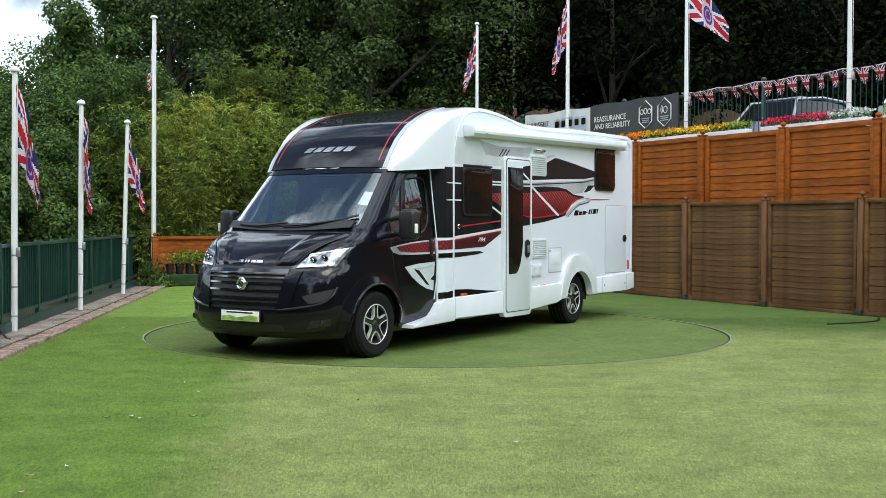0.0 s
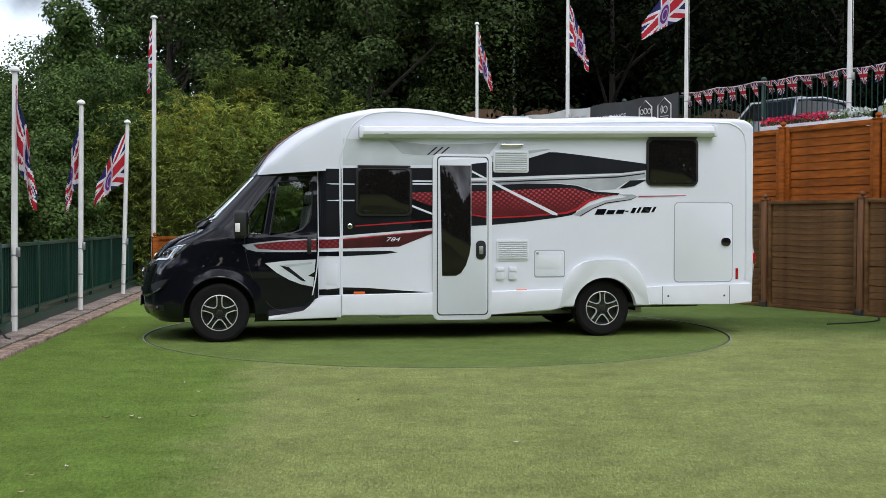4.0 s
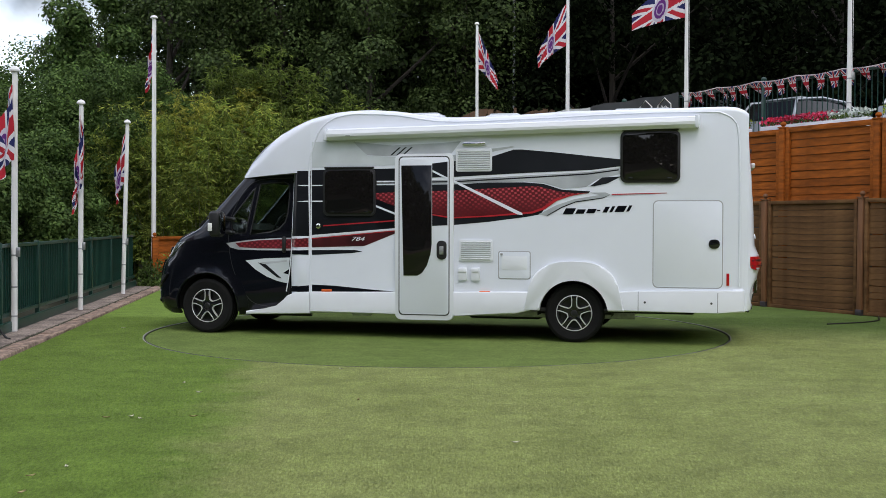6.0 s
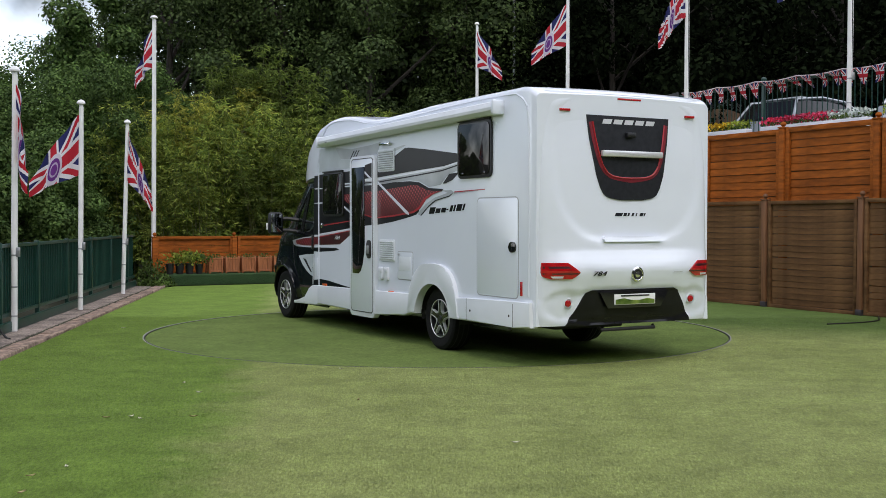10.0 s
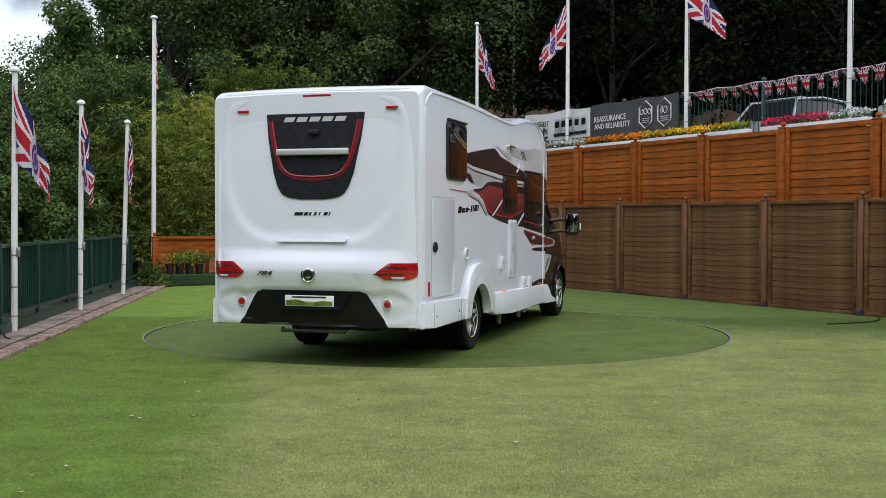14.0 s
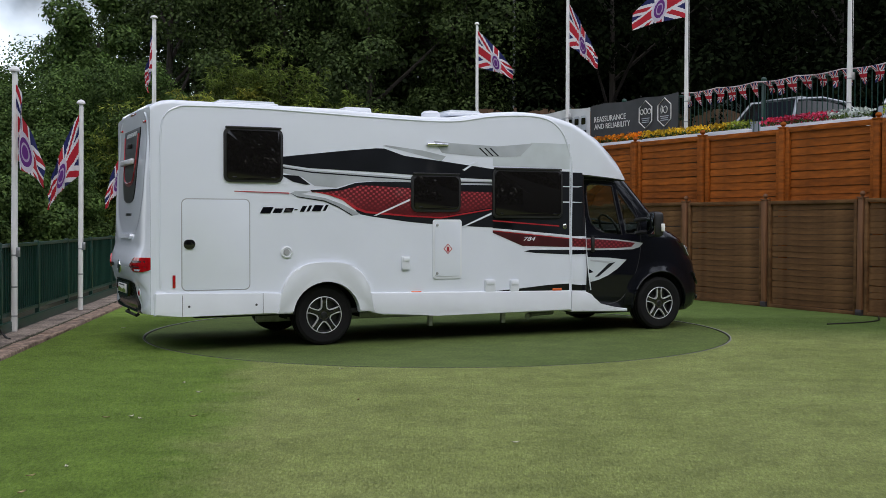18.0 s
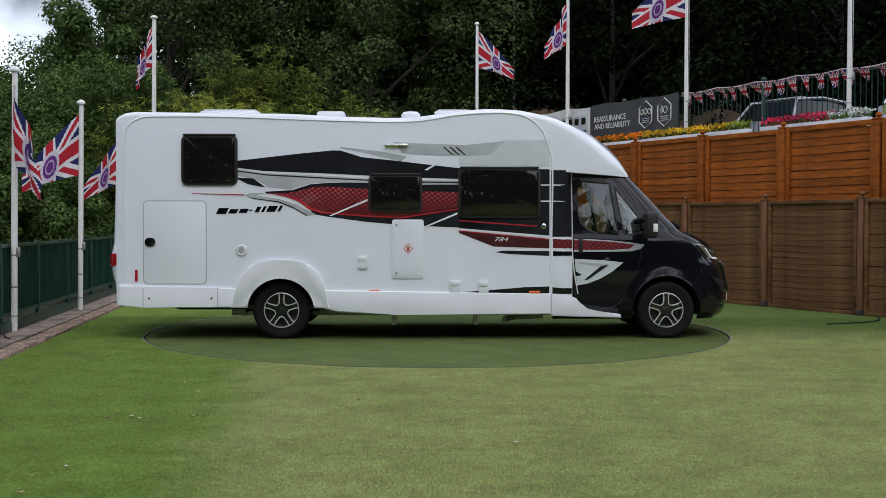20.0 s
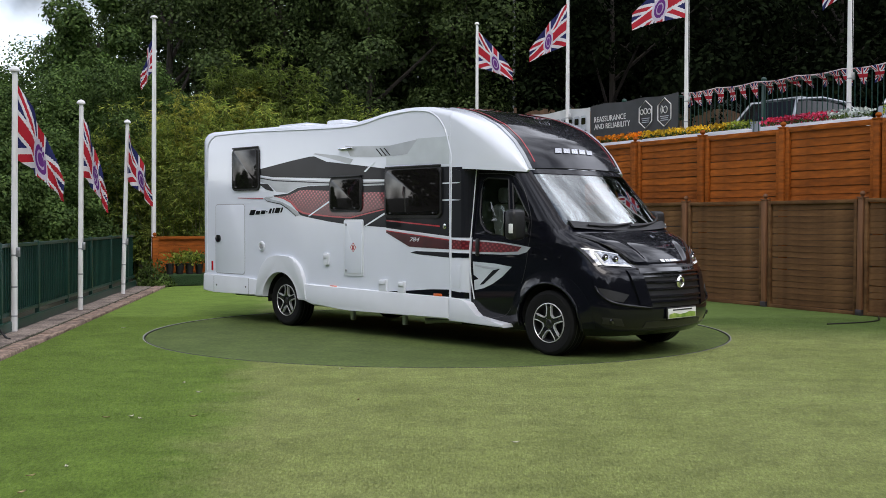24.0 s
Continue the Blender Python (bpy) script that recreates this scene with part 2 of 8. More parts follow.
def cut(ob, cutter_bm):
    """Takes a solid away from a mesh, once, and keeps plain geometry."""
    me = bpy.data.meshes.new("cutter")
    bmesh.ops.recalc_face_normals(cutter_bm, faces=cutter_bm.faces)
    cutter_bm.to_mesh(me)
    cutter_bm.free()
    c = new("cutter", me)
    par, ob.parent = ob.parent, None
    md = ob.modifiers.new("cut", "BOOLEAN")
    md.operation, md.object, md.solver = "DIFFERENCE", c, "EXACT"
    bpy.context.view_layer.update()
    fresh = bpy.data.meshes.new_from_object(ob.evaluated_get(bpy.context.evaluated_depsgraph_get()))
    ob.modifiers.clear()
    ob.data = fresh
    ob.parent = par
    bpy.data.objects.remove(c)
    bpy.data.meshes.remove(me)
    return ob


def letters(name, text, size, m, material, parent=None, extrude=0.002, shear=0.0, width=None, label=""):
    cu = bpy.data.curves.new(name, "FONT")
    cu.body, cu.size, cu.extrude, cu.shear = text, size, extrude, shear
    cu.align_x, cu.align_y = "CENTER", "CENTER"
    cu.resolution_u = 3
    tmp = new("tmp_text", cu)
    bpy.context.view_layer.update()
    me = bpy.data.meshes.new_from_object(tmp.evaluated_get(bpy.context.evaluated_depsgraph_get()))
    bpy.data.objects.remove(tmp)
    if width:
        xs = [v.co.x for v in me.vertices]
        k = width / (max(xs) - min(xs))
        me.transform(Matrix.Diagonal((k, 1, 1, 1)))
    me.transform(m)
    me.materials.clear()
    me.materials.append(material)
    ob = new(name, me)
    ob.parent = parent
    if label:
        tagged(ob, label)
    return ob


# ---- ground, turf and turntable ----
def turf_mat(name, col, col2, lean, lane=False, blades=False):
    """Short artificial grass; lean: the way the pile lies, in the thing's own space."""
    m = bpy.data.materials.new(name)
    m.use_nodes = True
    n, l = m.node_tree.nodes, m.node_tree.links
    p = n["Principled BSDF"]
    p.inputs["Roughness"].default_value = 0.85
    p.inputs["Specular IOR Level"].default_value = 0.25
    tc = n.new("ShaderNodeTexCoord")

    def noise_node(scale, detail, rough=0.6, stretch=None):
        no = n.new("ShaderNodeTexNoise")
        no.inputs["Scale"].default_value = scale
        no.inputs["Detail"].default_value = detail
        no.inputs["Roughness"].default_value = rough
        if stretch:
            mp = n.new("ShaderNodeMapping")
            mp.inputs["Scale"].default_value = stretch
            l.new(tc.outputs["Object"], mp.inputs["Vector"])
            l.new(mp.outputs["Vector"], no.inputs["Vector"])
        else:
            l.new(tc.outputs["Object"], no.inputs["Vector"])
        return no

    def ranged(sock, a, b, c, d):
        r = n.new("ShaderNodeMapRange")
        r.inputs["From Min"].default_value, r.inputs["From Max"].default_value = a, b
        r.inputs["To Min"].default_value, r.inputs["To Max"].default_value = c, d
        l.new(sock, r.inputs["Value"])
        return r.outputs["Result"]

    big = noise_node(0.55, 4.0, stretch=(1.0, 0.6, 1))
    mid = noise_node(2.6, 7.0, 0.74, stretch=(0.7, 0.8, 1))
    fine = noise_node(60.0, 4.0, 0.75, stretch=(1.0, 0.30, 1))
    mx = n.new("ShaderNodeMix")
    mx.data_type = "RGBA"
    mx.inputs["A"].default_value, mx.inputs["B"].default_value = (*col, 1), (*col2, 1)
    l.new(ranged(big.outputs["Fac"], 0.35, 0.65, 0, 1), mx.inputs["Factor"])
    last = mx.outputs["Result"]
    tilt = n.new("ShaderNodeCombineXYZ")
    if lane:
        # The rolls of turf lie side by side; a seam runs along the kerb.
        sep = n.new("ShaderNodeSeparateXYZ")
        l.new(tc.outputs["Object"], sep.inputs["Vector"])
        ma = n.new("ShaderNodeMath")
        ma.operation = "MULTIPLY_ADD"
        ma.inputs[1].default_value = 0.125
        l.new(sep.outputs["Y"], ma.inputs[0])
        l.new(sep.outputs["X"], ma.inputs[2])
        wob = n.new("ShaderNodeMath")
        wob.operation = "MULTIPLY_ADD"
        wob.inputs[1].default_value = 1.5
        wb = noise_node(1.6, 5.0, 0.7)
        l.new(wb.outputs["Fac"], wob.inputs[0])
        l.new(ma.outputs["Value"], wob.inputs[2])
        side = ranged(wob.outputs["Value"], -0.12, 0.42, 0, 1)
        m2 = n.new("ShaderNodeMix")
        m2.data_type = "RGBA"
        m2.inputs["A"].default_value = (col[0] * 0.60, col[1] * 0.80, col[2] * 0.42, 1)
        l.new(side, m2.inputs["Factor"])
        l.new(last, m2.inputs["B"])
        last = m2.outputs["Result"]
        # the turf is darker and less yellow between the turntable and the fence
        mb = n.new("ShaderNodeMath")
        mb.operation = "MULTIPLY_ADD"
        mb.inputs[1].default_value = 0.35
        l.new(sep.outputs["X"], mb.inputs[0])
        l.new(sep.outputs["Y"], mb.inputs[2])
        wo = n.new("ShaderNodeMath")
        wo.operation = "MULTIPLY_ADD"
        wo.inputs[1].default_value = 0.5
        l.new(wb.outputs["Fac"], wo.inputs[0])
        l.new(mb.outputs["Value"], wo.inputs[2])
        both = n.new("ShaderNodeMath")
        both.operation = "MULTIPLY"
        l.new(ranged(wo.outputs["Value"], 15.0, 17.2, 0, 1), both.inputs[0])
        l.new(ranged(sep.outputs["X"], 1.2, 1.9, 0, 1), both.inputs[1])
        m3 = n.new("ShaderNodeMix")
        m3.data_type = "RGBA"
        l.new(both.outputs["Value"], m3.inputs["Factor"])
        l.new(last, m3.inputs["A"])
        m3.inputs["B"].default_value = (col[0] * 0.42, col[1] * 0.56, col[2] * 0.42, 1)
        last = m3.outputs["Result"]
    hv = n.new("ShaderNodeHueSaturation")
    mul = n.new("ShaderNodeMath")
    mul.operation = "MULTIPLY"
    l.new(ranged(fine.outputs["Fac"], 0.32, 0.68, 0.73 if blades else 0.62, 1.27 if blades else 1.38), mul.inputs[0])
    # trodden tufts, a hand wide, over the broad stains
    tuft = noise_node(11.0, 6.0, 0.8, stretch=(1.0, 0.55, 1))
    worn = n.new("ShaderNodeMath")
    worn.operation = "MULTIPLY"
    l.new(ranged(mid.outputs["Fac"], 0.30, 0.70, 0.76, 1.24), worn.inputs[0])
    l.new(ranged(tuft.outputs["Fac"], 0.32, 0.68, 0.85, 1.15), worn.inputs[1])
    l.new(worn.outputs["Value"], mul.inputs[1])
    tone = mul.outputs["Value"]
    if blades:
        ge = n.new("ShaderNodeNewGeometry")
        own = n.new("ShaderNodeMath")
        own.operation = "MULTIPLY"
        l.new(ranged(ge.outputs["Random Per Island"], 0, 1, 0.90, 1.10), own.inputs[0])
        l.new(tone, own.inputs[1])
        tone = own.outputs["Value"]
    l.new(tone, hv.inputs["Value"])
    l.new(last, hv.inputs["Color"])
    l.new(hv.outputs["Color"], p.inputs["Base Color"])
    tilt.inputs[0].default_value, tilt.inputs[1].default_value, tilt.inputs[2].default_value = (*lean, 1.0)
    vt = n.new("ShaderNodeVectorTransform")
    vt.vector_type, vt.convert_from, vt.convert_to = "NORMAL", "OBJECT", "WORLD"
    l.new(tilt.outputs["Vector"], vt.inputs["Vector"])
    nb = n.new("ShaderNodeBump")
    nb.inputs["Strength"].default_value = 0.55
    nb.inputs["Distance"].default_value = 0.012
    l.new(fine.outputs["Fac"], nb.inputs["Height"])
    l.new(vt.outputs["Vector"], nb.inputs["Normal"])
    l.new(nb.outputs["Normal"], p.inputs["Normal"])
    return m


TURF = turf_mat("artificial_turf", (0.215, 0.254, 0.076), (0.255, 0.293, 0.097), (0.08, -0.10), lane=True)
BLADE = turf_mat("turf_blade", (0.262, 0.314, 0.094), (0.312, 0.362, 0.122), (0.08, -0.10), lane=True, blades=True)
TURFD = turf_mat("turntable_turf", (0.097, 0.142, 0.031), (0.120, 0.166, 0.041), (-0.28, 0.40))
EARTH = mat("woodland_earth", (0.025, 0.026, 0.012), 0.95, var=0.4, scale=0.8, bump=0.5, bscale=8)

g_bm = bmesh.new()
bmesh.ops.create_grid(g_bm, x_segments=24, y_segments=24, size=900)
for v in g_bm.verts:
    v.co.z = -0.05
tagged(part("ground", g_bm, EARTH), "dark earth reaching to the horizon", "ground", kind="structure")

# The lawn: kerb on one side, timber fences on two, open behind the viewer.
N_RIM, R_HOLE, R_DISC = 96, 3.752, 3.718
LAWN = [Vector(p) for p in ((-4.57, 11.75), (-5.98, 23.8), (-5.9, 24.4), (1.6, 28.3), (2.3, 24.65), (8.6, 13.1), (13, 4), (13, -16), (-1.4, -16))]


def rim_hit(a):
    o, dv = Vector((CX, CY)), Vector((math.cos(a), math.sin(a)))
    best = 60.0
    for p, q in zip(LAWN, LAWN[1:] + LAWN[:1]):
        e = q - p
        den = dv.x * e.y - dv.y * e.x
        if abs(den) < 1e-9:
            continue
        s = ((p.x - o.x) * e.y - (p.y - o.y) * e.x) / den
        u = ((p.x - o.x) * dv.y - (p.y - o.y) * dv.x) / den
        if s > 0 and -1e-6 <= u <= 1 + 1e-6:
            best = min(best, s)
    return o + dv * best


angles = [2 * math.pi * k / N_RIM for k in range(N_RIM)]
angles += [math.atan2(p.y - CY, p.x - CX) % (2 * math.pi) for p in LAWN]
angles = sorted(angles)
t_bm = bmesh.new()
ring0 = [t_bm.verts.new((CX + R_HOLE * math.cos(a), CY + R_HOLE * math.sin(a), 0)) for a in angles]
ring1 = [t_bm.verts.new((*rim_hit(a), 0)) for a in angles]
ring2 = [t_bm.verts.new((v.co.x, v.co.y, -0.05)) for v in ring0]
for i in range(len(angles)):
    j = (i + 1) % len(angles)
    t_bm.faces.new((ring0[i], ring1[i], ring1[j], ring0[j]))
    t_bm.faces.new((ring0[i], ring0[j], ring2[j], ring2[i]))
lawn = tagged(part("lawn", t_bm, TURF, flat=True), "short green artificial turf in two tones", "artificial lawn", kind="structure")

turntable = thing("turntable", "round turf-covered vehicle turntable flush with the lawn", "turntable", pose(CX, CY, 0, rz=heading(0)))
part("disc", lathe([(0.01, 0.0), (1.5, 0.0), (R_DISC - 0.03, 0.0), (R_DISC, -0.012), (R_DISC, -0.05)], 128), TURFD, turntable, flat=True)
# a black band draws the dark line that shade makes in the gap
part("edge_band", lathe([(R_DISC + 0.002, -0.05), (R_DISC + 0.002, 0.001), (R_DISC + 0.006, 0.0), (R_DISC + 0.008, -0.05)], 128, caps=False), TRIM, turntable, "thin black band standing in for the shaded gap at the edge")
RIMALU = mat("worn_aluminium_edging", (0.24, 0.25, 0.22), 0.7, metal=0.0, var=0.25, scale=15)
rim_ring = tagged(part("turntable_rim", lathe([(R_HOLE - 0.020, -0.045), (R_HOLE - 0.019, 0.0), (R_HOLE - 0.003, 0.002), (R_HOLE - 0.003, -0.045)], 128, caps=False), RIMALU),
                  "thin worn steel ring set into the turf", "rim", kind="structure")
rim_ring.matrix_basis = pose(CX, CY, 0)


def pile(name, count, y0, y1, size, seed, label):
    """Single blades of the turf's pile, thickest near the viewer."""
    rng = np.random.default_rng(seed)
    y = y0 + (y1 - y0) * rng.random(count * 3)
    x = (rng.random(count * 3) - 0.5) * 0.86 * y
    keep = ((x - CX) ** 2 + (y - CY) ** 2 > (R_HOLE + 0.01) ** 2) & (x > -4.50 - 0.117 * (y - 11.25)) & (x < 8.3 - 0.54 * (y - 13.1))
    x, y = x[keep][:count], y[keep][:count]
    k = len(x)
    a = rng.normal(size=k) * 0.7
    w = size * (0.22 + 0.2 * rng.random(k))
    h = size * (0.55 + 0.6 * rng.random(k))
    v = np.zeros((k, 3, 3))
    v[:, 0, 0], v[:, 0, 1] = x - w * np.cos(a), y - w * np.sin(a)
    v[:, 1, 0], v[:, 1, 1] = x + w * np.cos(a), y + w * np.sin(a)
    v[:, 2, 0] = x + rng.normal(size=k) * size * 0.6
    v[:, 2, 1] = y + rng.normal(size=k) * size * 0.6
    v[:, 2, 2] = h
    v[:, :2, 2] = -0.001
    me = bpy.data.meshes.new(name)
    me.vertices.add(3 * k)
    me.vertices.foreach_set("co", v.reshape(-1))
    me.loops.add(3 * k)
    me.loops.foreach_set("vertex_index", np.arange(3 * k, dtype=np.int32))
    me.polygons.add(k)
    me.polygons.foreach_set("loop_start", np.arange(0, 3 * k, 3, dtype=np.int32))
    me.update(calc_edges=True)
    me.materials.append(BLADE)
    tagged(new(name, me), label, "artificial grass", kind="stuff")


pile("turf_blades", 330000, 3.9, 8.0, 0.0075, 31, "short green blades of artificial grass")
pile("turf_blades", 230000, 8.0, 16.5, 0.010, 32, "short green blades of artificial grass")

# A few dry leaves blown on to the lawn.
DRY = mat("dry_leaf", (0.42, 0.33, 0.16), 0.8, var=0.4, scale=30)
PALEL = mat("pale_leaf", (0.62, 0.60, 0.46), 0.8, var=0.3, scale=30)
LITTER = [(-2.43, 7.95), (-2.26, 8.0), (-2.17, 7.91), (-1.81, 8.0), (-2.27, 9.67), (-2.02, 9.13), (-2.29, 6.12), (-2.17, 6.35), (-4.23, 14.62), (-2.2, 5.74), (-0.98, 10.6), (0.47, 7.07), (-0.67, 8.77)]
for i, (lx, ly) in enumerate(LITTER):
    q = sheet(lambda u, v, i=i: Vector((0.028 * u, 0.011 * v * (1 - u * u) + 0.004 * u * u, 0.006 + 0.006 * u * u + 0.004 * v * v)), [-1, -0.6, -0.2, 0.2, 0.6, 1], [-1, 0, 1], (0, 0, -0.0012))
    lf = tagged(part("fallen_leaf", q, DRY if i % 3 == 0 else PALEL), "small dry curled leaf lying on the turf", "leaf", group="fallen leaves")
    lf.matrix_basis = pose(lx, ly, 0.010, rz=67 * i)

# ---- kerb and paving along the railing ----
KD = Vector((-0.117, 1.0)).normalized()
KN = Vector((-KD.y, KD.x))
K0 = Vector((-4.51, 11.25))
KERB_RZ = math.degrees(math.atan2(KD.y, KD.x))


def kp(s, off, z=0.0):
    """Along the kerb from its near mark, off to the railing's side."""
    q = K0 + KD * s + KN * off
    return Vector((q.x, q.y, z))


def km(s, off, z=0.0):
    p = kp(s, off, z)
    return pose(p.x, p.y, p.z, rz=KERB_RZ)


paving = thing("pavement", "weathered pink and grey paving strip beside a green railing", "pavement", km(0, 0), kind="structure")
slab_mesh = {}
KERB = mat("pinkish_kerb_stone", (0.275, 0.195, 0.150), 0.95, var=0.5, scale=5, bump=1.0, bscale=28, fine=0.5)
SLAB = mat("grey_concrete_slab", (0.235, 0.190, 0.160), 0.95, var=0.5, scale=3.5, bump=0.8, bscale=40, fine=0.5)
rr = random.Random(5)


def worn_block(cx, cy, cz, sx, sy, sz, bev, rough):
    """A stone with broken edges and an uneven top."""
    q = bmesh.new()
    bmesh.ops.create_cube(q, size=1.0, matrix=Matrix.Diagonal((sx, sy, sz, 1)))
    long_ = [e for e in q.edges if abs(e.verts[0].co.x - e.verts[1].co.x) > 0.1]
    bmesh.ops.subdivide_edges(q, edges=long_, cuts=7, use_grid_fill=True)
    wide = [e for e in q.edges if abs(e.verts[0].co.y - e.verts[1].co.y) > 0.1 and e.verts[0].co.z > 0]
    bmesh.ops.subdivide_edges(q, edges=wide, cuts=2, use_grid_fill=True)
    for v in q.verts:
        v.co += Vector((0, rr.uniform(-rough, rough), rr.uniform(-rough, rough) * 0.5 if v.co.z > 0 else 0))
    top = [e for e in q.edges if len(e.link_faces) == 2 and e.verts[0].co.z > sz * 0.3 and e.verts[1].co.z > sz * 0.3 and e.calc_face_angle(0) > 0.9]
    bmesh.ops.bevel(q, geom=top, offset=bev, segments=2, profile=0.5, affect="EDGES")
    bmesh.ops.transform(q, matrix=Matrix.Translation((cx, cy, cz)), verts=q.verts)
    return q


s = -14.0
while s < 12.4:
    ln = rr.uniform(0.78, 1.0)
    k = part("kerb_stone", worn_block(s + ln / 2, 0.125, 0.0, ln - 0.008, 0.215, 0.07, 0.014, 0.011), KERB, paving, sharp=50)
    k.location.z = rr.uniform(-0.008, 0.004)
    s += ln
s = -14.0
while s < 12.4:
    ln = rr.uniform(0.7, 0.85)
    k = part("paving_slab", worn_block(s + ln / 2, 0.52, 0.005, ln - 0.006, 0.50, 0.07, 0.010, 0.007), SLAB, paving, sharp=50)
    k.location.z = rr.uniform(-0.005, 0.005)
    s += ln
MOSS = mat("joint_dirt_and_moss", (0.055, 0.042, 0.028), 0.95, var=0.6, scale=8, bump=0.8, bscale=60, col2=(0.06, 0.07, 0.03))
jt = bmesh.new()
sheet(lambda u, v: Vector((u, 0.252 + v * (0.026 + 0.014 * noise.noise(Vector((u * 3.1, v, 0)))), 0.030 + 0.010 * noise.noise(Vector((u * 9, v * 2, 4))))), [-14 + 0.08 * i for i in range(330)], [-1, 0, 1], (0, 0, -0.05), bm=jt)
tagged(part("joint", jt, MOSS, paving), "dark dirt and moss in the joint")

# ---- timber fences ----
FC, FD, FN = Vector((4.522, 20.506)), Vector((-0.48, 0.87727)), Vector((0.87727, 0.48))
F_RZ = math.degrees(math.atan2(-FD.y, -FD.x))


def fp(s, off, z=0.0):
    q = FC + FD * s + FN * off
    return Vector((q.x, q.y, z))


def fm(s, off, z=0.0):
    p = fp(s, off, z)
    return pose(p.x, p.y, p.z, rz=F_RZ)


B0, B_RZ = Vector((-5.95, 24.2)), 28.7


def bp(s, off, z=0.0):
    q = B0 + FN * s + FD * off
    return Vector((q.x, q.y, z))


def bm_(s, off, z=0.0):
    p = bp(s, off, z)
    return pose(p.x, p.y, p.z, rz=B_RZ)


def post_mesh(height, ball, w):
    b = bx(0, 0, height / 2, w, w, height, 0.008)
    bx(0, 0, height + 0.012, w + 0.03, w + 0.03, 0.024, 0.006, bm=b)
    return b, lathe([(0.012, height + 0.02), (0.022, height + 0.03), (ball, height + 0.06), (ball * 1.05, height + 0.075),
                     (ball * 0.8, height + 0.10), (0.01, height + 0.115)], 14)


SHOE = mat("dark_post_shoe", (0.035, 0.028, 0.032), 0.6, var=0.3, scale=20)


def timber_fence(name, label, base, post_mat, panel_mat, posts, panels, height, zbase, boards, frame, post_h, ball, pw, width, seed, tilt=-1.4, shoe=False):
    """A run of posts and lapped-board panels; positions along the run in its own space."""
    rng = random.Random(seed)
    f = thing(name, label, "fence", base)
    sb, fb = post_mesh(post_h, ball, pw)
    p0, f0 = None, None
    for x in posts:
        if p0 is None:
            p = p0 = part("fence_post", sb, post_mat, f)
            fin = f0 = part("finial", fb, post_mat, p, "round timber ball finial")
        else:
            p, fin = new("fence_post", p0.data), new("finial", f0.data)
            p.parent, fin.parent = f, p
        p.location = (x, -0.02, 0)
        if shoe:
            part("post_shoe", bx(0, 0, 0.045, pw + 0.022, pw + 0.022, 0.09, 0.006), SHOE, p, "dark metal post shoe")
        p.rotation_euler = (radians(rng.uniform(-0.4, 0.4)), radians(rng.uniform(-0.4, 0.4)), 0)
    fr = bx(0, -0.014, height - frame / 2, width, 0.05, frame, 0.006)
    bx(0, -0.014, frame / 2, width, 0.05, frame, 0.006, bm=fr)
    for sx in (-1, 1):
        bx(sx * (width / 2 - frame / 2), -0.017, height / 2, frame, 0.056, height, 0.006, bm=fr)
    step = (height - 2 * frame) / boards
    meshes = []
    for v in range(4):
        bb = bx(0, 0, 0, width - 2 * frame + 0.01, 0.018, step * 0.97, 0.004, seg=1)
        for vv in bb.verts:
            vv.co.z += 0.006 * math.sin(2.2 * vv.co.x + v * 1.7)
        bmesh.ops.rotate(bb, verts=bb.verts, cent=(0, 0, 0), matrix=Matrix.Rotation(radians(tilt), 3, "X"))
        tmp = part("tmp_board", bb, panel_mat)
        meshes.append(tmp.data)
        bpy.data.objects.remove(tmp)
    d0 = None
    for x in panels:
        if d0 is None:
            d = part("fence_panel", fr, panel_mat, f)
            d0 = d.data
        else:
            d = new("fence_panel", d0)
            d.parent = f
        d.location = (x, 0.0, zbase + rng.uniform(-0.01, 0.01))
        for i in range(boards):
            b = new("board", meshes[rng.randrange(4)])
            b.parent = d
            b.location = (0, 0.012 + rng.uniform(-0.003, 0.003), frame + step * (i + 0.5))
            b.rotation_euler = (radians(rng.uniform(-1.2, 1.2)), radians(rng.uniform(-0.15, 0.15)), 0)
    return f


timber_fence("timber_fence", "brown weathered fence of lapped boards between ball-topped posts", fm(0, 0), TIMBERP, BROWN, [8, 6, 4, 2, 0, -2, -4, -6],
             [7, 5, 3, 1, -1, -3, -5], 1.79, 0.0, 17, 0.06, 1.80, 0.042, 0.10, 1.86, 21, shoe=True)
up_posts = [8.0, 6.05, 4.05, 2.1, 0.12, -1.85, -3.85, -5.85]
timber_fence("timber_fence", "orange stained upper fence of lapped boards above a brown fence", fm(0, 0.30), CEDAR, CEDAR, up_posts,
             [(a + b) / 2 for a, b in zip(up_posts, up_posts[1:])], 1.36, 1.66, 9, 0.085, 3.02, 0.05, 0.11, 1.84, 22, tilt=-5.0)
timber_fence("timber_fence", "low orange stained fence behind a turf ledge", bm_(0, 1.0), CEDAR, CEDAR, [-0.12, 1.75, 3.70, 5.65],
             [0.815, 2.725, 4.675], 1.05, 0.04, 6, 0.07, 1.06, 0.045, 0.11, 1.80, 23, tilt=-2.0)

# turf-clad ledge under the back fence
ledge = tagged(part("turf_ledge", bx(4.0, 0.5, 0.125, 8.0, 0.92, 0.25, 0.02), turf_mat("ledge_turf", (0.030, 0.070, 0.022), (0.040, 0.085, 0.028), (0, 0)), None),
               "low ledge clad in dark green turf", "ledge", kind="structure")
ledge.matrix_basis = bm_(0, 0)

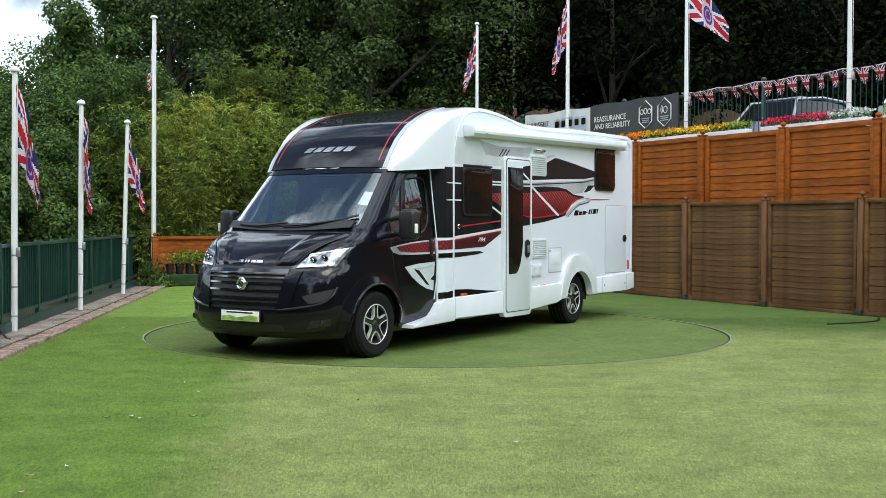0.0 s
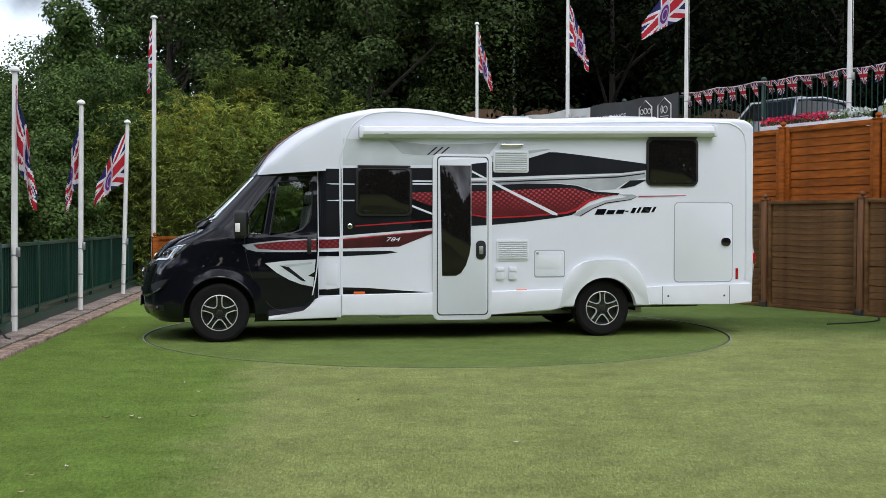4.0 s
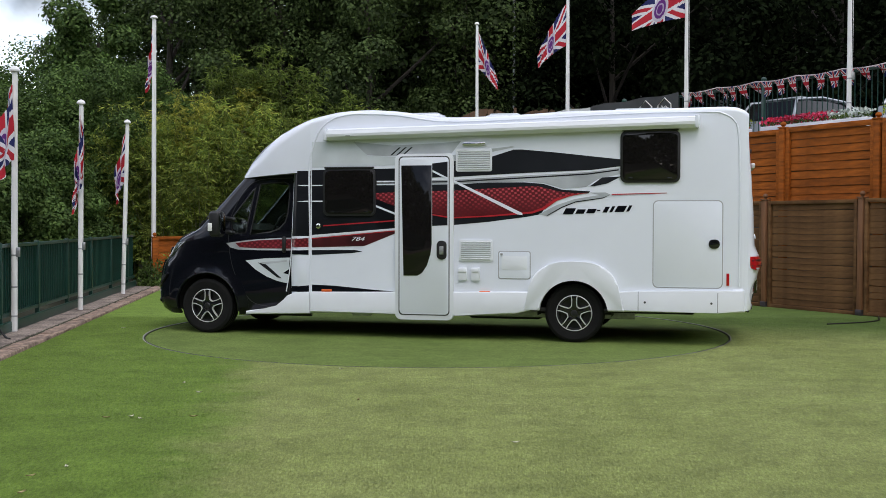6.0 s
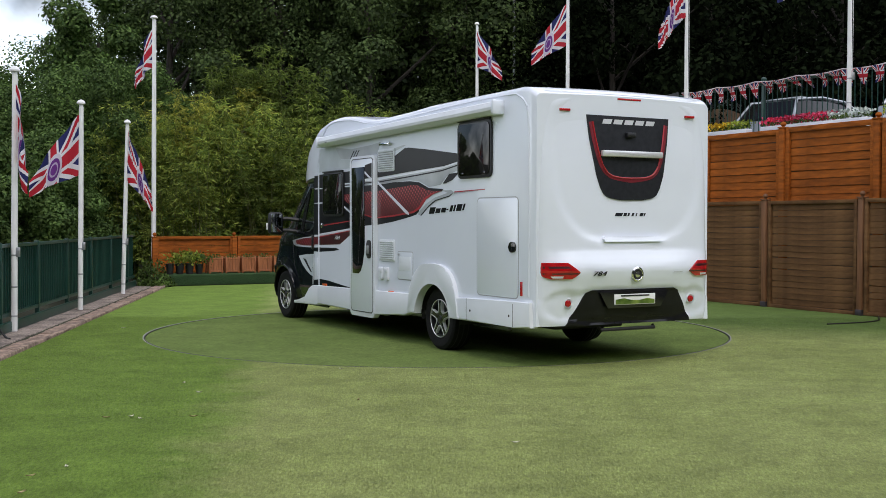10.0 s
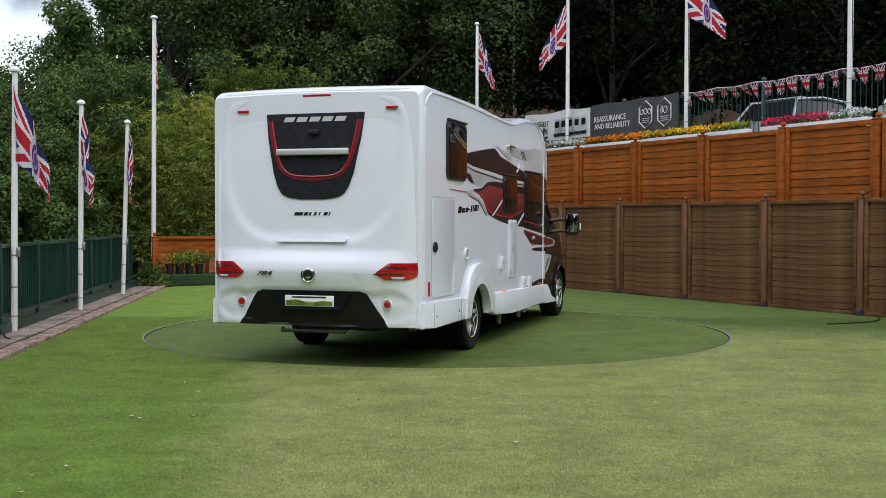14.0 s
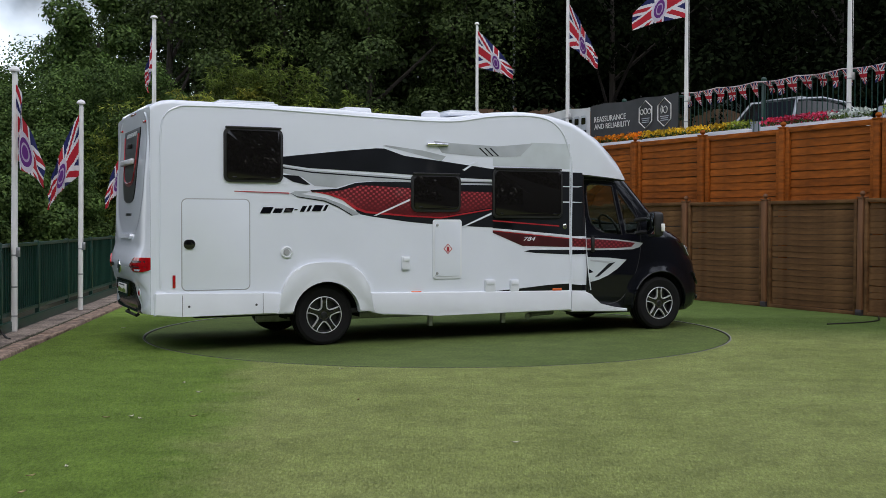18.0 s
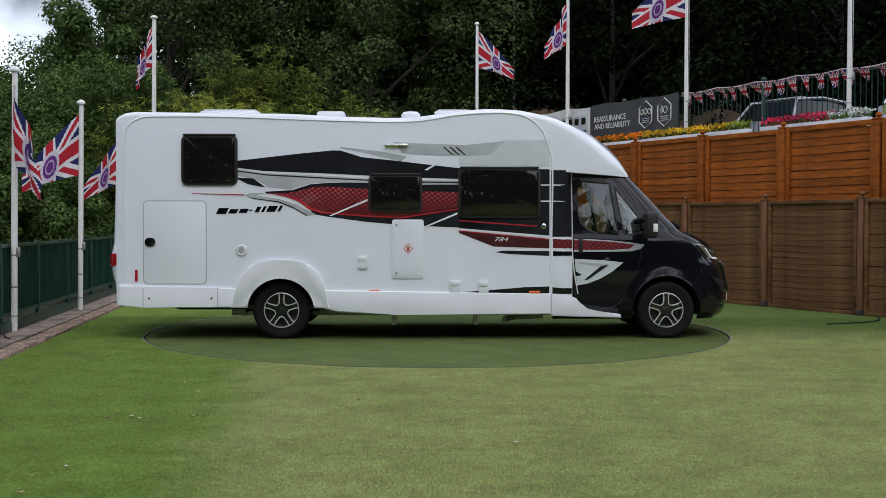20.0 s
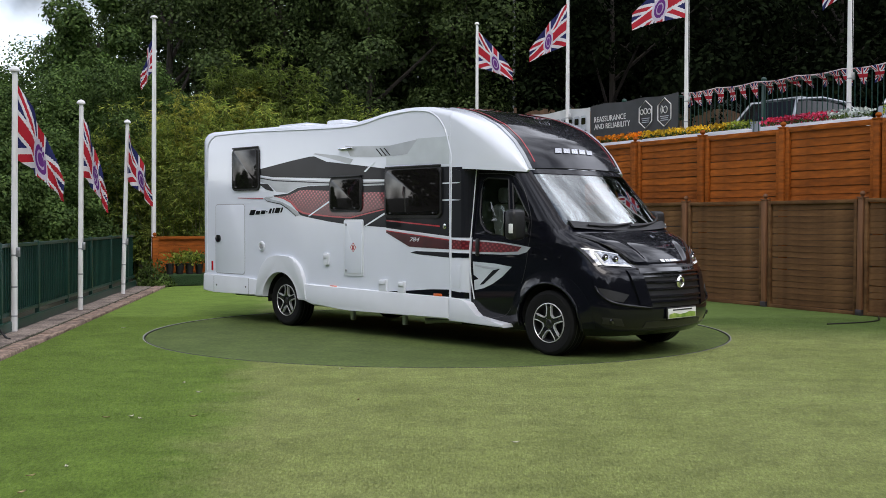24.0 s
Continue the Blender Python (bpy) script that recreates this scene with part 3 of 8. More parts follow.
# ---- raised terrace behind the upper fence ----
terr = bmesh.new()
bx(0, 7.0, 1.42, 34, 13.2, 2.84, 0.03, bm=terr)
terrace = tagged(part("terrace", terr, mat("terrace_tarmac", (0.07, 0.07, 0.07), 0.9, var=0.3, bump=0.4, bscale=60)), "raised tarmac terrace behind the timber fence", "terrace", kind="structure")
terrace.matrix_basis = fm(-3, 0.0)


# ---- motorhome: x forward, y to its nearside, z up ----
def red_mesh_mat(name, fade):
    """Dark red vinyl printed with rows of paler diamonds, strongest along the top."""
    m = mat(name, (0.105, 0.007, 0.012), 0.3, var=0.25, coat=0.4)
    n, l = m.node_tree.nodes, m.node_tree.links
    tc = n.new("ShaderNodeTexCoord")
    mp = n.new("ShaderNodeMapping")
    mp.inputs["Rotation"].default_value = (0, radians(38), 0)
    mp.inputs["Scale"].default_value = (1.0, 0.0, 1.25)
    l.new(tc.outputs["Object"], mp.inputs["Vector"])
    ck = n.new("ShaderNodeTexVoronoi")
    ck.feature, ck.distance = "F1", "MANHATTAN"
    ck.inputs["Scale"].default_value = 20.0
    ck.inputs["Randomness"].default_value = 0.0
    l.new(mp.outputs["Vector"], ck.inputs["Vector"])
    rp = n.new("ShaderNodeMapRange")
    rp.inputs["From Min"].default_value, rp.inputs["From Max"].default_value = 0.22, 0.52
    rp.inputs["To Min"].default_value, rp.inputs["To Max"].default_value = 1.0, 0.0
    l.new(ck.outputs["Distance"], rp.inputs["Value"])
    sp = n.new("ShaderNodeSeparateXYZ")
    l.new(tc.outputs["Object"], sp.inputs["Vector"])
    fr = n.new("ShaderNodeMapRange")
    fr.inputs["From Min"].default_value, fr.inputs["From Max"].default_value = (1.56, 1.87) if fade else (1.0, 1.1)
    fr.inputs["To Min"].default_value, fr.inputs["To Max"].default_value = (0.03, 0.95) if fade else (0.22, 0.26)
    l.new(sp.outputs["Z"], fr.inputs["Value"])
    mu = n.new("ShaderNodeMath")
    mu.operation = "MULTIPLY"
    l.new(fr.outputs["Result"], mu.inputs[0])
    l.new(rp.outputs["Result"], mu.inputs[1])
    mx = n.new("ShaderNodeMix")
    mx.data_type = "RGBA"
    l.new(mu.outputs["Value"], mx.inputs["Factor"])
    l.new(n["Principled BSDF"].inputs["Base Color"].links[0].from_socket, mx.inputs["A"])
    mx.inputs["B"].default_value = (0.72, 0.12, 0.15, 1)
    l.new(mx.outputs["Result"], n["Principled BSDF"].inputs["Base Color"])
    return m


REDM = red_mesh_mat("red_diamond_vinyl", False)
REDF = red_mesh_mat("fading_red_diamond_vinyl", True)
WINE = mat("dark_red_vinyl", (0.060, 0.008, 0.012), 0.3, var=0.5, scale=4, coat=0.4)
motorhome = thing("motorhome", "white and black coachbuilt motorhome with red and grey graphics", "motorhome", pose(CX, CY, 0, rz=heading(0)))
HW = 1.105
XR, XF, HUB = -1.92, 2.79, 0.350
ROOF_X = [-3.90, -3.86, -3.78, -3.66, -1.8, -1.3, -0.63, -0.365, -0.065, 0.2, 0.6, 0.97, 1.23, 1.40, 1.566, 1.834, 2.07, 2.20, 2.29, 2.335]
ROOF_Z = [2.665, 2.70, 2.735, 2.75, 2.735, 2.708, 2.690, 2.694, 2.73, 2.775, 2.806, 2.79, 2.742, 2.70, 2.64, 2.515, 2.335, 2.20, 2.075, 2.01]


def section(x, w, zb, zt, r, crown=0.02):
    out = [(x, w, zb), (x, w, (zb + zt - r) / 2), (x, w, zt - r)]
    for i in range(1, 7):
        a = radians(90 * i / 6)
        out.append((x, w - r + r * math.cos(a), zt - r + r * math.sin(a)))
    for i in range(1, 8):
        u = 1 - 2 * i / 8
        out.append((x, u * (w - r), zt + crown * (1 - u * u)))
    for i in range(6, 0, -1):
        a = radians(90 * i / 6)
        out.append((x, -(w - r + r * math.cos(a)), zt - r + r * math.sin(a)))
    out += [(x, -w, zt - r), (x, -w, (zb + zt - r) / 2), (x, -w, zb)]
    return out


def roof_z(x):
    return interp(x, ROOF_X, ROOF_Z)


def floor_z(x):
    d = abs(x - XR)
    return max(0.42, HUB + math.sqrt(0.455 ** 2 - d * d)) if d < 0.455 else 0.42


stations = sorted(set([-3.90, -3.88, -3.86, -3.82, -3.78, -3.72, -3.66] + [round(-3.5 + 0.15 * i, 3) for i in range(33)] + [1.36]
                      + [round(XR + 0.456 * math.sin(radians(a)), 4) for a in range(-90, 91, 9)]))
stations = [s for s in stations if s <= 1.36]
secs = []
for x in stations:
    w = interp(x, [-3.90, -3.86, -3.82, -3.76], [HW - 0.02, HW - 0.008, HW - 0.003, HW])
    secs.append(section(x, w, floor_z(x), roof_z(x), interp(x, [-3.9, 0.9, 1.36], [0.055, 0.06, 0.085])))
body = part("habitation_body", loft(secs), WHITE, motorhome, "glossy white moulded body shell")
def to_door(p):
    """Draws the front edge of the pillar in to the width of the cab door."""
    x, y, z = p
    k = max(0.0, min(1.0, (x - 1.52) / 0.11))
    w = interp(z, [0.33, 0.45, 0.8, 1.05, 1.3, 1.45, 2.06], [1.035, 1.055, 1.065, 1.06, 1.03, 1.01, 0.935])
    return x, y * (1 + (w / HW - 1) * k * k), z


surround = part("cab_surround", loft([[to_door(p) for p in section(x, HW, 0.33, 1.25, 0.01, 0.0)] for x in (1.355, 1.45, 1.52, 1.56, 1.60, 1.63)]), WHITE, motorhome, "white panel behind the cab door")
pillar = part("cab_pillar", loft([[to_door((a, b, c if c > 1.3 else 1.25 + (c - 1.252) * 0.5)) for a, b, c in [(x, HW, 1.252), (x, HW, 1.45), (x, HW, 1.65), (x, HW, 1.85), (x, HW, 2.06), (x, -HW, 2.06), (x, -HW, 1.85), (x, -HW, 1.65), (x, -HW, 1.45), (x, -HW, 1.252)]] for x in (1.355, 1.45, 1.52, 1.56, 1.60, 1.63)]), DARK, motorhome, "dark pillar behind the cab door")
# the highlight along the door's rear edge, drawn as a thin white tube
for sgn in (-1, 1):
    edge = [to_door((1.627, sgn * HW, z)) for z in (2.03, 1.8, 1.55, 1.3, 1.1)] + [(1.655, sgn * 1.064, 0.8), (1.70, sgn * 1.055, 0.55)]
    part("door_edge_strip", tube(smooth_curve(edge, 4), 0.007, 6), WHITE_ABS, motorhome, "thin white strip painted as the highlight behind the cab door")

# over-cab pod with its dark roof panel
pod_x = [1.352, 1.42, 1.5, 1.6, 1.7, 1.8, 1.9, 2.0, 2.08, 2.15, 2.21, 2.26, 2.30, 2.325, 2.338]


def pod_w(x):
    return interp(x, [1.35, 1.6, 1.85, 2.05, 2.2, 2.30, 2.338], [HW, HW - 0.015, 1.06, 1.005, 0.95, 0.90, 0.875])


def pod_low(x):
    return interp(x, [1.35, 1.6, 2.338], [2.045, 2.035, 1.985])


def pod_bow(x, y):
    k = max(0.0, min(1.0, (x - 1.5) / 0.8))
    return 0.09 * k * k * (3 - 2 * k) * max(0.0, 1 - (y / pod_w(x)) ** 2)


pod_secs = []
for x in pod_x:
    zt, zb = roof_z(x), pod_low(x)
    r = min(interp(x, [1.35, 1.7, 2.1, 2.34], [0.085, 0.15, 0.20, 0.03]), (zt - zb) * 0.8)
    pod_secs.append([(a + pod_bow(x, b), b, c) for a, b, c in section(x, pod_w(x), zb, zt, r, interp(x, [1.35, 2.0, 2.34], [0.02, 0.05, 0.012]))])
pod = part("overcab_pod", loft(pod_secs), WHITE, motorhome, "white streamlined over-cab moulding", sharp=50)


def pod_top(x, y, up):
    zt, w = roof_z(x), (pod_w(x) if x > 1.35 else HW)
    cr = interp(x, [0.9, 1.35, 2.0, 2.34], [0.02, 0.02, 0.05, 0.012])
    slope = (roof_z(min(x + 0.03, 2.335)) - roof_z(x - 0.03)) / 0.06
    nv = Vector((-slope, 0, 1)).normalized()
    return Vector((x + (pod_bow(x, y) if x > 1.35 else 0.0), y, zt + cr * (1 - min(1, abs(y) / (w - 0.1)) ** 2))) + nv * up


def panel_half(x):
    return interp(x, [1.0, 1.3, 1.8, 2.2, 2.33], [0.70, 0.735, 0.775, 0.80, 0.80])


px_ = [1.0 + 1.328 * i / 26 for i in range(27)]
vs_ = [-1 + 2 * j / 12 for j in range(13)]
dark_panel = part("pod_panel", sheet(lambda u, v: pod_top(u, v * panel_half(u), 0.012), px_, vs_, (-0.01, 0, -0.015)), BLACK, motorhome, "gloss black over-cab panel")
for sgn in (-1, 1):
    part("red_pinstripe", sheet(lambda u, v, s_=sgn: pod_top(u, s_ * (panel_half(u) - 0.075 + v * 0.016), 0.0155), px_[:-1], [0, 1], (0, 0, -0.003)), REDL, dark_panel, "thin red edge stripe")
    part("panel_edge", sheet(lambda u, v, s_=sgn: pod_top(u, s_ * (panel_half(u) + v * 0.05), 0.008), px_, [0, 0.5, 1], (0, 0, -0.012)), GREYV, motorhome, "silver-grey edge strip")
# maker's mark on the pod: slanted silver blocks
for i in range(5):
    y0 = 0.35 - 0.142 * i
    part("badge_block", sheet(lambda u, v, y0=y0: pod_top(2.165 + 0.045 * u, y0 - v * 0.108 + (0.5 - u) * 0.05, 0.019), [0, 0.5, 1], [0, 1], (-0.003, 0, -0.003)), SILVER, dark_panel)

# rounded edge trim along the side, up the joint and along the roof
for sgn in (-1, 1):
    tp = [(1.358, 0.56), (1.365, 1.2), (1.375, 2.07), (1.335, 2.32), (1.235, 2.555), (1.07, 2.695), (0.86, 2.745), (0.6, 2.75), (0.2, 2.72), (-0.365, 2.64),
          (-1.3, 2.65), (-2.6, 2.69), (-3.45, 2.69), (-3.62, 2.665), (-3.735, 2.59), (-3.785, 2.45), (-3.80, 2.1), (-3.805, 1.4), (-3.80, 0.70)]
    crv = smooth_curve([(a, b, 0) for a, b in tp], 6)
    part("edge_trim", tube([(p.x, sgn * (HW - 0.001), p.y) for p in crv], 0.011, 6), WHITE, motorhome, "white rounded edge moulding")

# rear moulding with its U-shaped recess
RZ = [0.42, 0.50, 0.60, 0.72, 0.80, 0.88, 0.96, 1.04, 1.10, 1.16, 1.3, 1.6, 2.0, 2.4, 2.56, 2.64, 2.70]
RX = [-3.95, -3.99, -4.01, -4.02, -4.03, -4.055, -4.07, -4.05, -4.02, -3.995, -3.985, -3.975, -3.955, -3.925, -3.912, -3.902, -3.885]


def rear_x(y, z):
    u = min(1.0, abs(y) / HW)
    x = interp(z, RZ, RX)
    x += (interp(z, [0.42, 0.64, 0.97, 1.96, 2.6, 2.7], [-3.93, -3.95, -3.965, -3.945, -3.90, -3.885]) - x) * u ** 4 + 0.12 * u ** 16
    dz = (z - 2.25) / (1.02 if z < 2.25 else 0.42)
    q = (abs(y) / 0.93) ** 3 + abs(dz) ** 3
    x += 0.022 * max(0.0, min(1.0, (1.12 - q) / 0.25))
    q2 = (abs(y) / 0.80) ** 4 + ((z - 0.60) / 0.18) ** 4
    x += 0.030 * max(0.0, min(1.0, (1.1 - q2) / 0.5))
    q3 = ((abs(y + 0.01) - 0.79) / 0.23) ** 2 + ((z - 0.615) / 0.15) ** 2
    x += 0.026 * max(0.0, min(1.0, (1.2 - q3) / 0.45)) * max(0.0, min(1.0, (abs(y + 0.01) - 0.69) / 0.05))
    return x


ys_ = sorted(set([-1.1, -1.085, -1.06, 1.06, 1.085, 1.1] + [round(-1.02 + 0.034 * i, 3) for i in range(61)]))
zs_ = [0.42 + 2.285 * i / 80 for i in range(81)]
rear = part("rear_panel", sheet(lambda u, v: Vector((rear_x(u, v), u * interp(v, [0.42, 0.64, 0.67, 2.5, 2.705], [1.018, 1.018, 1.0, 1.0, 0.985]), v)), ys_, zs_, (0.10, 0, 0)), WHITE, motorhome, "white moulded rear panel", sharp=60)


def rear_patch(name, outline, off, material, parent, label="", thick=0.012, n=10):
    """A shape given as left and right limits over height, laid on the rear moulding."""
    zz = [outline[0][0] + (outline[-1][0] - outline[0][0]) * i / n for i in range(n + 1)]
    A = [o[0] for o in outline]
    return part(name, sheet(lambda z, u: Vector((rear_x(interp(z, A, [o[1] for o in outline]) * (1 - u) + interp(z, A, [o[2] for o in outline]) * u, z) - off,
                                                 interp(z, A, [o[1] for o in outline]) * (1 - u) + interp(z, A, [o[2] for o in outline]) * u, z)),
                            zz, [i / n for i in range(n + 1)], (thick, 0, 0)), material, parent, label)


DEEPRED = mat("deep_red_vinyl", (0.17, 0.010, 0.018), 0.35, var=0.2, scale=8, coat=0.3)
HEXD = mat("dark_hex_vinyl", (0.014, 0.015, 0.018), 0.4, var=0.4, scale=20, coat=0.12, spec=0.3)
rw = rear_patch("rear_window", [(1.648, 0.12, -0.15), (1.655, 0.19, -0.22), (1.672, 0.265, -0.295), (1.70, 0.315, -0.345), (1.77, 0.36, -0.39), (1.90, 0.405, -0.44), (2.1, 0.445, -0.48), (2.25, 0.475, -0.51), (2.487, 0.50, -0.54)],
                0.012, HEXD, motorhome, "dark shield-shaped rear panel", n=44)
for sgn, lab in ((1, "red curved pinstripe"), (-1, "red curved pinstripe")):
    crv = smooth_curve([(2.42, 0.455), (2.25, 0.425), (2.09, 0.385), (1.97, 0.335), (1.90, 0.26), (1.875, 0.15), (1.868, -0.01)], 5)
    part("red_pinstripe", tube([(rear_x(sgn * p.y - 0.02, p.x) - 0.017, sgn * p.y - 0.02, p.x) for p in crv], 0.008, 6), REDL, rw, lab)
    part("red_band", sheet(lambda k, v, c=crv, s_=sgn: Vector((rear_x(s_ * c[int(k)].y * (1 + 0.10 * v) - 0.02, c[int(k)].x - 0.045 * v * (1 - c[int(k)].y / 0.5)) - 0.0145,
                                                              s_ * c[int(k)].y * (1 + 0.10 * v) - 0.02, c[int(k)].x - 0.045 * v * (1 - c[int(k)].y / 0.5))), list(range(len(crv))), [0, 0.5, 1], (0.003, 0, 0)), DEEPRED, rw, "deep red printed band")
part("rear_handle", bx(-3.975, -0.02, 2.108, 0.05, 0.76, 0.062, 0.012), WHEELS, motorhome, "brushed metal bar across the rear panel")
part("rear_camera", bx(-3.945, -0.02, 2.30, 0.05, 0.11, 0.05, 0.01), TRIM, motorhome, "small black camera")
for i in range(5):
    y0 = 0.315 - 0.136 * i
    rear_patch("badge_block", [(2.405, y0, y0 - 0.105), (2.452, y0 - 0.022, y0 - 0.128)], 0.016, WHEELS, rw, n=2, thick=0.004)
for i, wd in enumerate((0.062, 0.046, 0.05, 0.028, 0.032, 0.016, 0.05, 0.018)):
    y0 = 0.185 - 0.052 * i
    rear_patch("badge_block", [(1.49, y0, y0 - wd * 0.8), (1.522, y0 - 0.014, y0 - 0.014 - wd * 0.8)], 0.004, DARK, rear, n=2, thick=0.003)
rear_patch("rear_shelf", [(1.235, 0.34, -0.38), (1.262, 0.355, -0.395), (1.288, 0.34, -0.38)], 0.036, WHITE, motorhome, "white ledge moulding", 0.04)
lens = []
for sgn in (1, -1):
    o = [(0.880, 0.785, 0.99), (0.898, 0.745, 1.055), (0.940, 0.690, 1.068), (0.990, 0.755, 1.068), (1.038, 0.825, 1.062)]
    o = [(z, sgn * a - 0.015, sgn * b - 0.015) for z, a, b in o]
    tl = rear_patch("rear_lamp", o, 0.016, REDLENS, motorhome, "red lens cluster", 0.03, 12)
    rear_patch("lamp_band", [(0.925, sgn * 0.69, sgn * 1.045), (0.938, sgn * 0.69, sgn * 1.045)], 0.019, WINE, tl, n=4, thick=0.004)
    rear_patch("lamp_band", [(0.982, sgn * 0.78, sgn * 1.045), (1.004, sgn * 0.81, sgn * 1.045)], 0.019, WINE, tl, n=4, thick=0.004)
    rear_patch("reverse_lens", [(0.888, sgn * 0.87, sgn * 0.965), (0.908, sgn * 0.86, sgn * 0.985)], 0.0195, PALE, tl, n=4, thick=0.004)
    yf = sgn * 0.775 - 0.02
    part("fog_lamp_ring", lathe([(0.045, 0), (0.055, 0.008), (0.05, 0.018), (0.036, 0.014)], 20, "x", caps=False, m=Matrix.Translation((rear_x(yf, 0.64) - 0.014, yf, 0.64))), WHITE_ABS, motorhome)
    part("fog_lamp", lathe([(0.034, 0), (0.032, -0.018), (0.01, -0.026)], 20, "x", m=Matrix.Translation((rear_x(yf, 0.64) + 0.002, yf, 0.64))), REDLENS, motorhome, "round red fog lamp")
    ym = sgn * 0.79 - 0.03
    part("marker_lamp", bx(rear_x(ym, 2.52) - 0.01, ym, 2.522, 0.03, 0.125, 0.026, 0.006), REDLENS, motorhome, "small red marker lamp")
part("brake_lamp", bx(-3.885, -0.035, 2.66, 0.04, 0.30, 0.022, 0.006), REDLENS, motorhome, "long red high brake lamp")
VALK = mat("satin_black_plastic", (0.010, 0.010, 0.011), 0.22, var=0.2, spec=0.22)
valance = rear_patch("rear_valance", [(0.415, 0.78, -0.80), (0.46, 0.75, -0.775), (0.60, 0.655, -0.685), (0.70, 0.595, -0.62), (0.745, 0.56, -0.59), (0.762, 0.50, -0.53)], 0.012, VALK, motorhome, "satin black rear bumper insert", 0.05, 16)
part("plate_pocket", prism([(0.32, 0.58), (0.42, 0.74), (-0.45, 0.74), (-0.35, 0.58)], "x", -4.03, -4.0), GLOSSK, motorhome)
PLATEG = mat("green_printed_plate", (0.14, 0.36, 0.03), 0.4, var=0.5, scale=9, col2=(0.42, 0.55, 0.12))


def plate(x, y, z, face, parent):
    p = part("number_plate", bx(x, y, z, 0.012, 0.515, 0.105, 0.003), PAPER, parent, "white dealer plate with a green hill picture")
    f = x + face * 0.0075
    hill = [(-0.245, -0.046), (0.245, -0.046), (0.245, 0.0), (0.14, 0.012), (0.05, -0.006), (-0.05, -0.012), (-0.15, 0.006), (-0.245, -0.008)]
    part("hill_print", prism([(y + a, z + b) for a, b in hill], "x", f - 0.001, f + face * 0.001), PLATEG, p)
    part("writing_bar", bx(f, y, z + 0.036, 0.003, 0.36, 0.014), TRIM, p)
    return p


plate(-4.032, -0.013, 0.663, -1, motorhome)
emb = part("rear_badge", lathe([(0.078, 0), (0.075, -0.012), (0.06, -0.018), (0.05, -0.012), (0.03, -0.016), (0.01, -0.018)], 24, "x", m=Matrix.Translation((-4.06, -0.016, 0.912))), CHROME, motorhome, "round chrome badge")
part("badge_centre", lathe([(0.056, -0.014), (0.048, -0.019), (0.032, -0.017)], 20, "x", caps=False, m=Matrix.Translation((-4.06, -0.016, 0.912))), TRIM, emb)
M_REAR = Matrix(((0, 0, -1, 0), (-1, 0, 0, 0), (0, 1, 0, 0), (0, 0, 0, 1)))
letters("model_number", "784", 0.062, Matrix.Translation((-4.075, 0.46, 0.925)) @ M_REAR, DARK, rear, 0.004, 0.3, 0.165)
letters("trim_badge", "---", 0.05, Matrix.Translation((-4.072, -0.535, 0.93)) @ M_REAR, STEEL, rear, 0.004, 0.3, 0.11)


# ---- sides: printed graphics, windows, hatches ----
def clipx(poly, lo, hi):
    for lim, keep in ((lo, 1), (hi, -1)):
        out = []
        for (a, b), (c, d) in zip(poly, poly[1:] + poly[:1]):
            ia, ic = (a - lim) * keep >= 0, (c - lim) * keep >= 0
            if ia:
                out.append((a, b))
            if ia != ic:
                t = (lim - a) / (c - a)
                out.append((lim, b + t * (d - b)))
        poly = out
        if len(poly) < 3:
            return []
    return poly


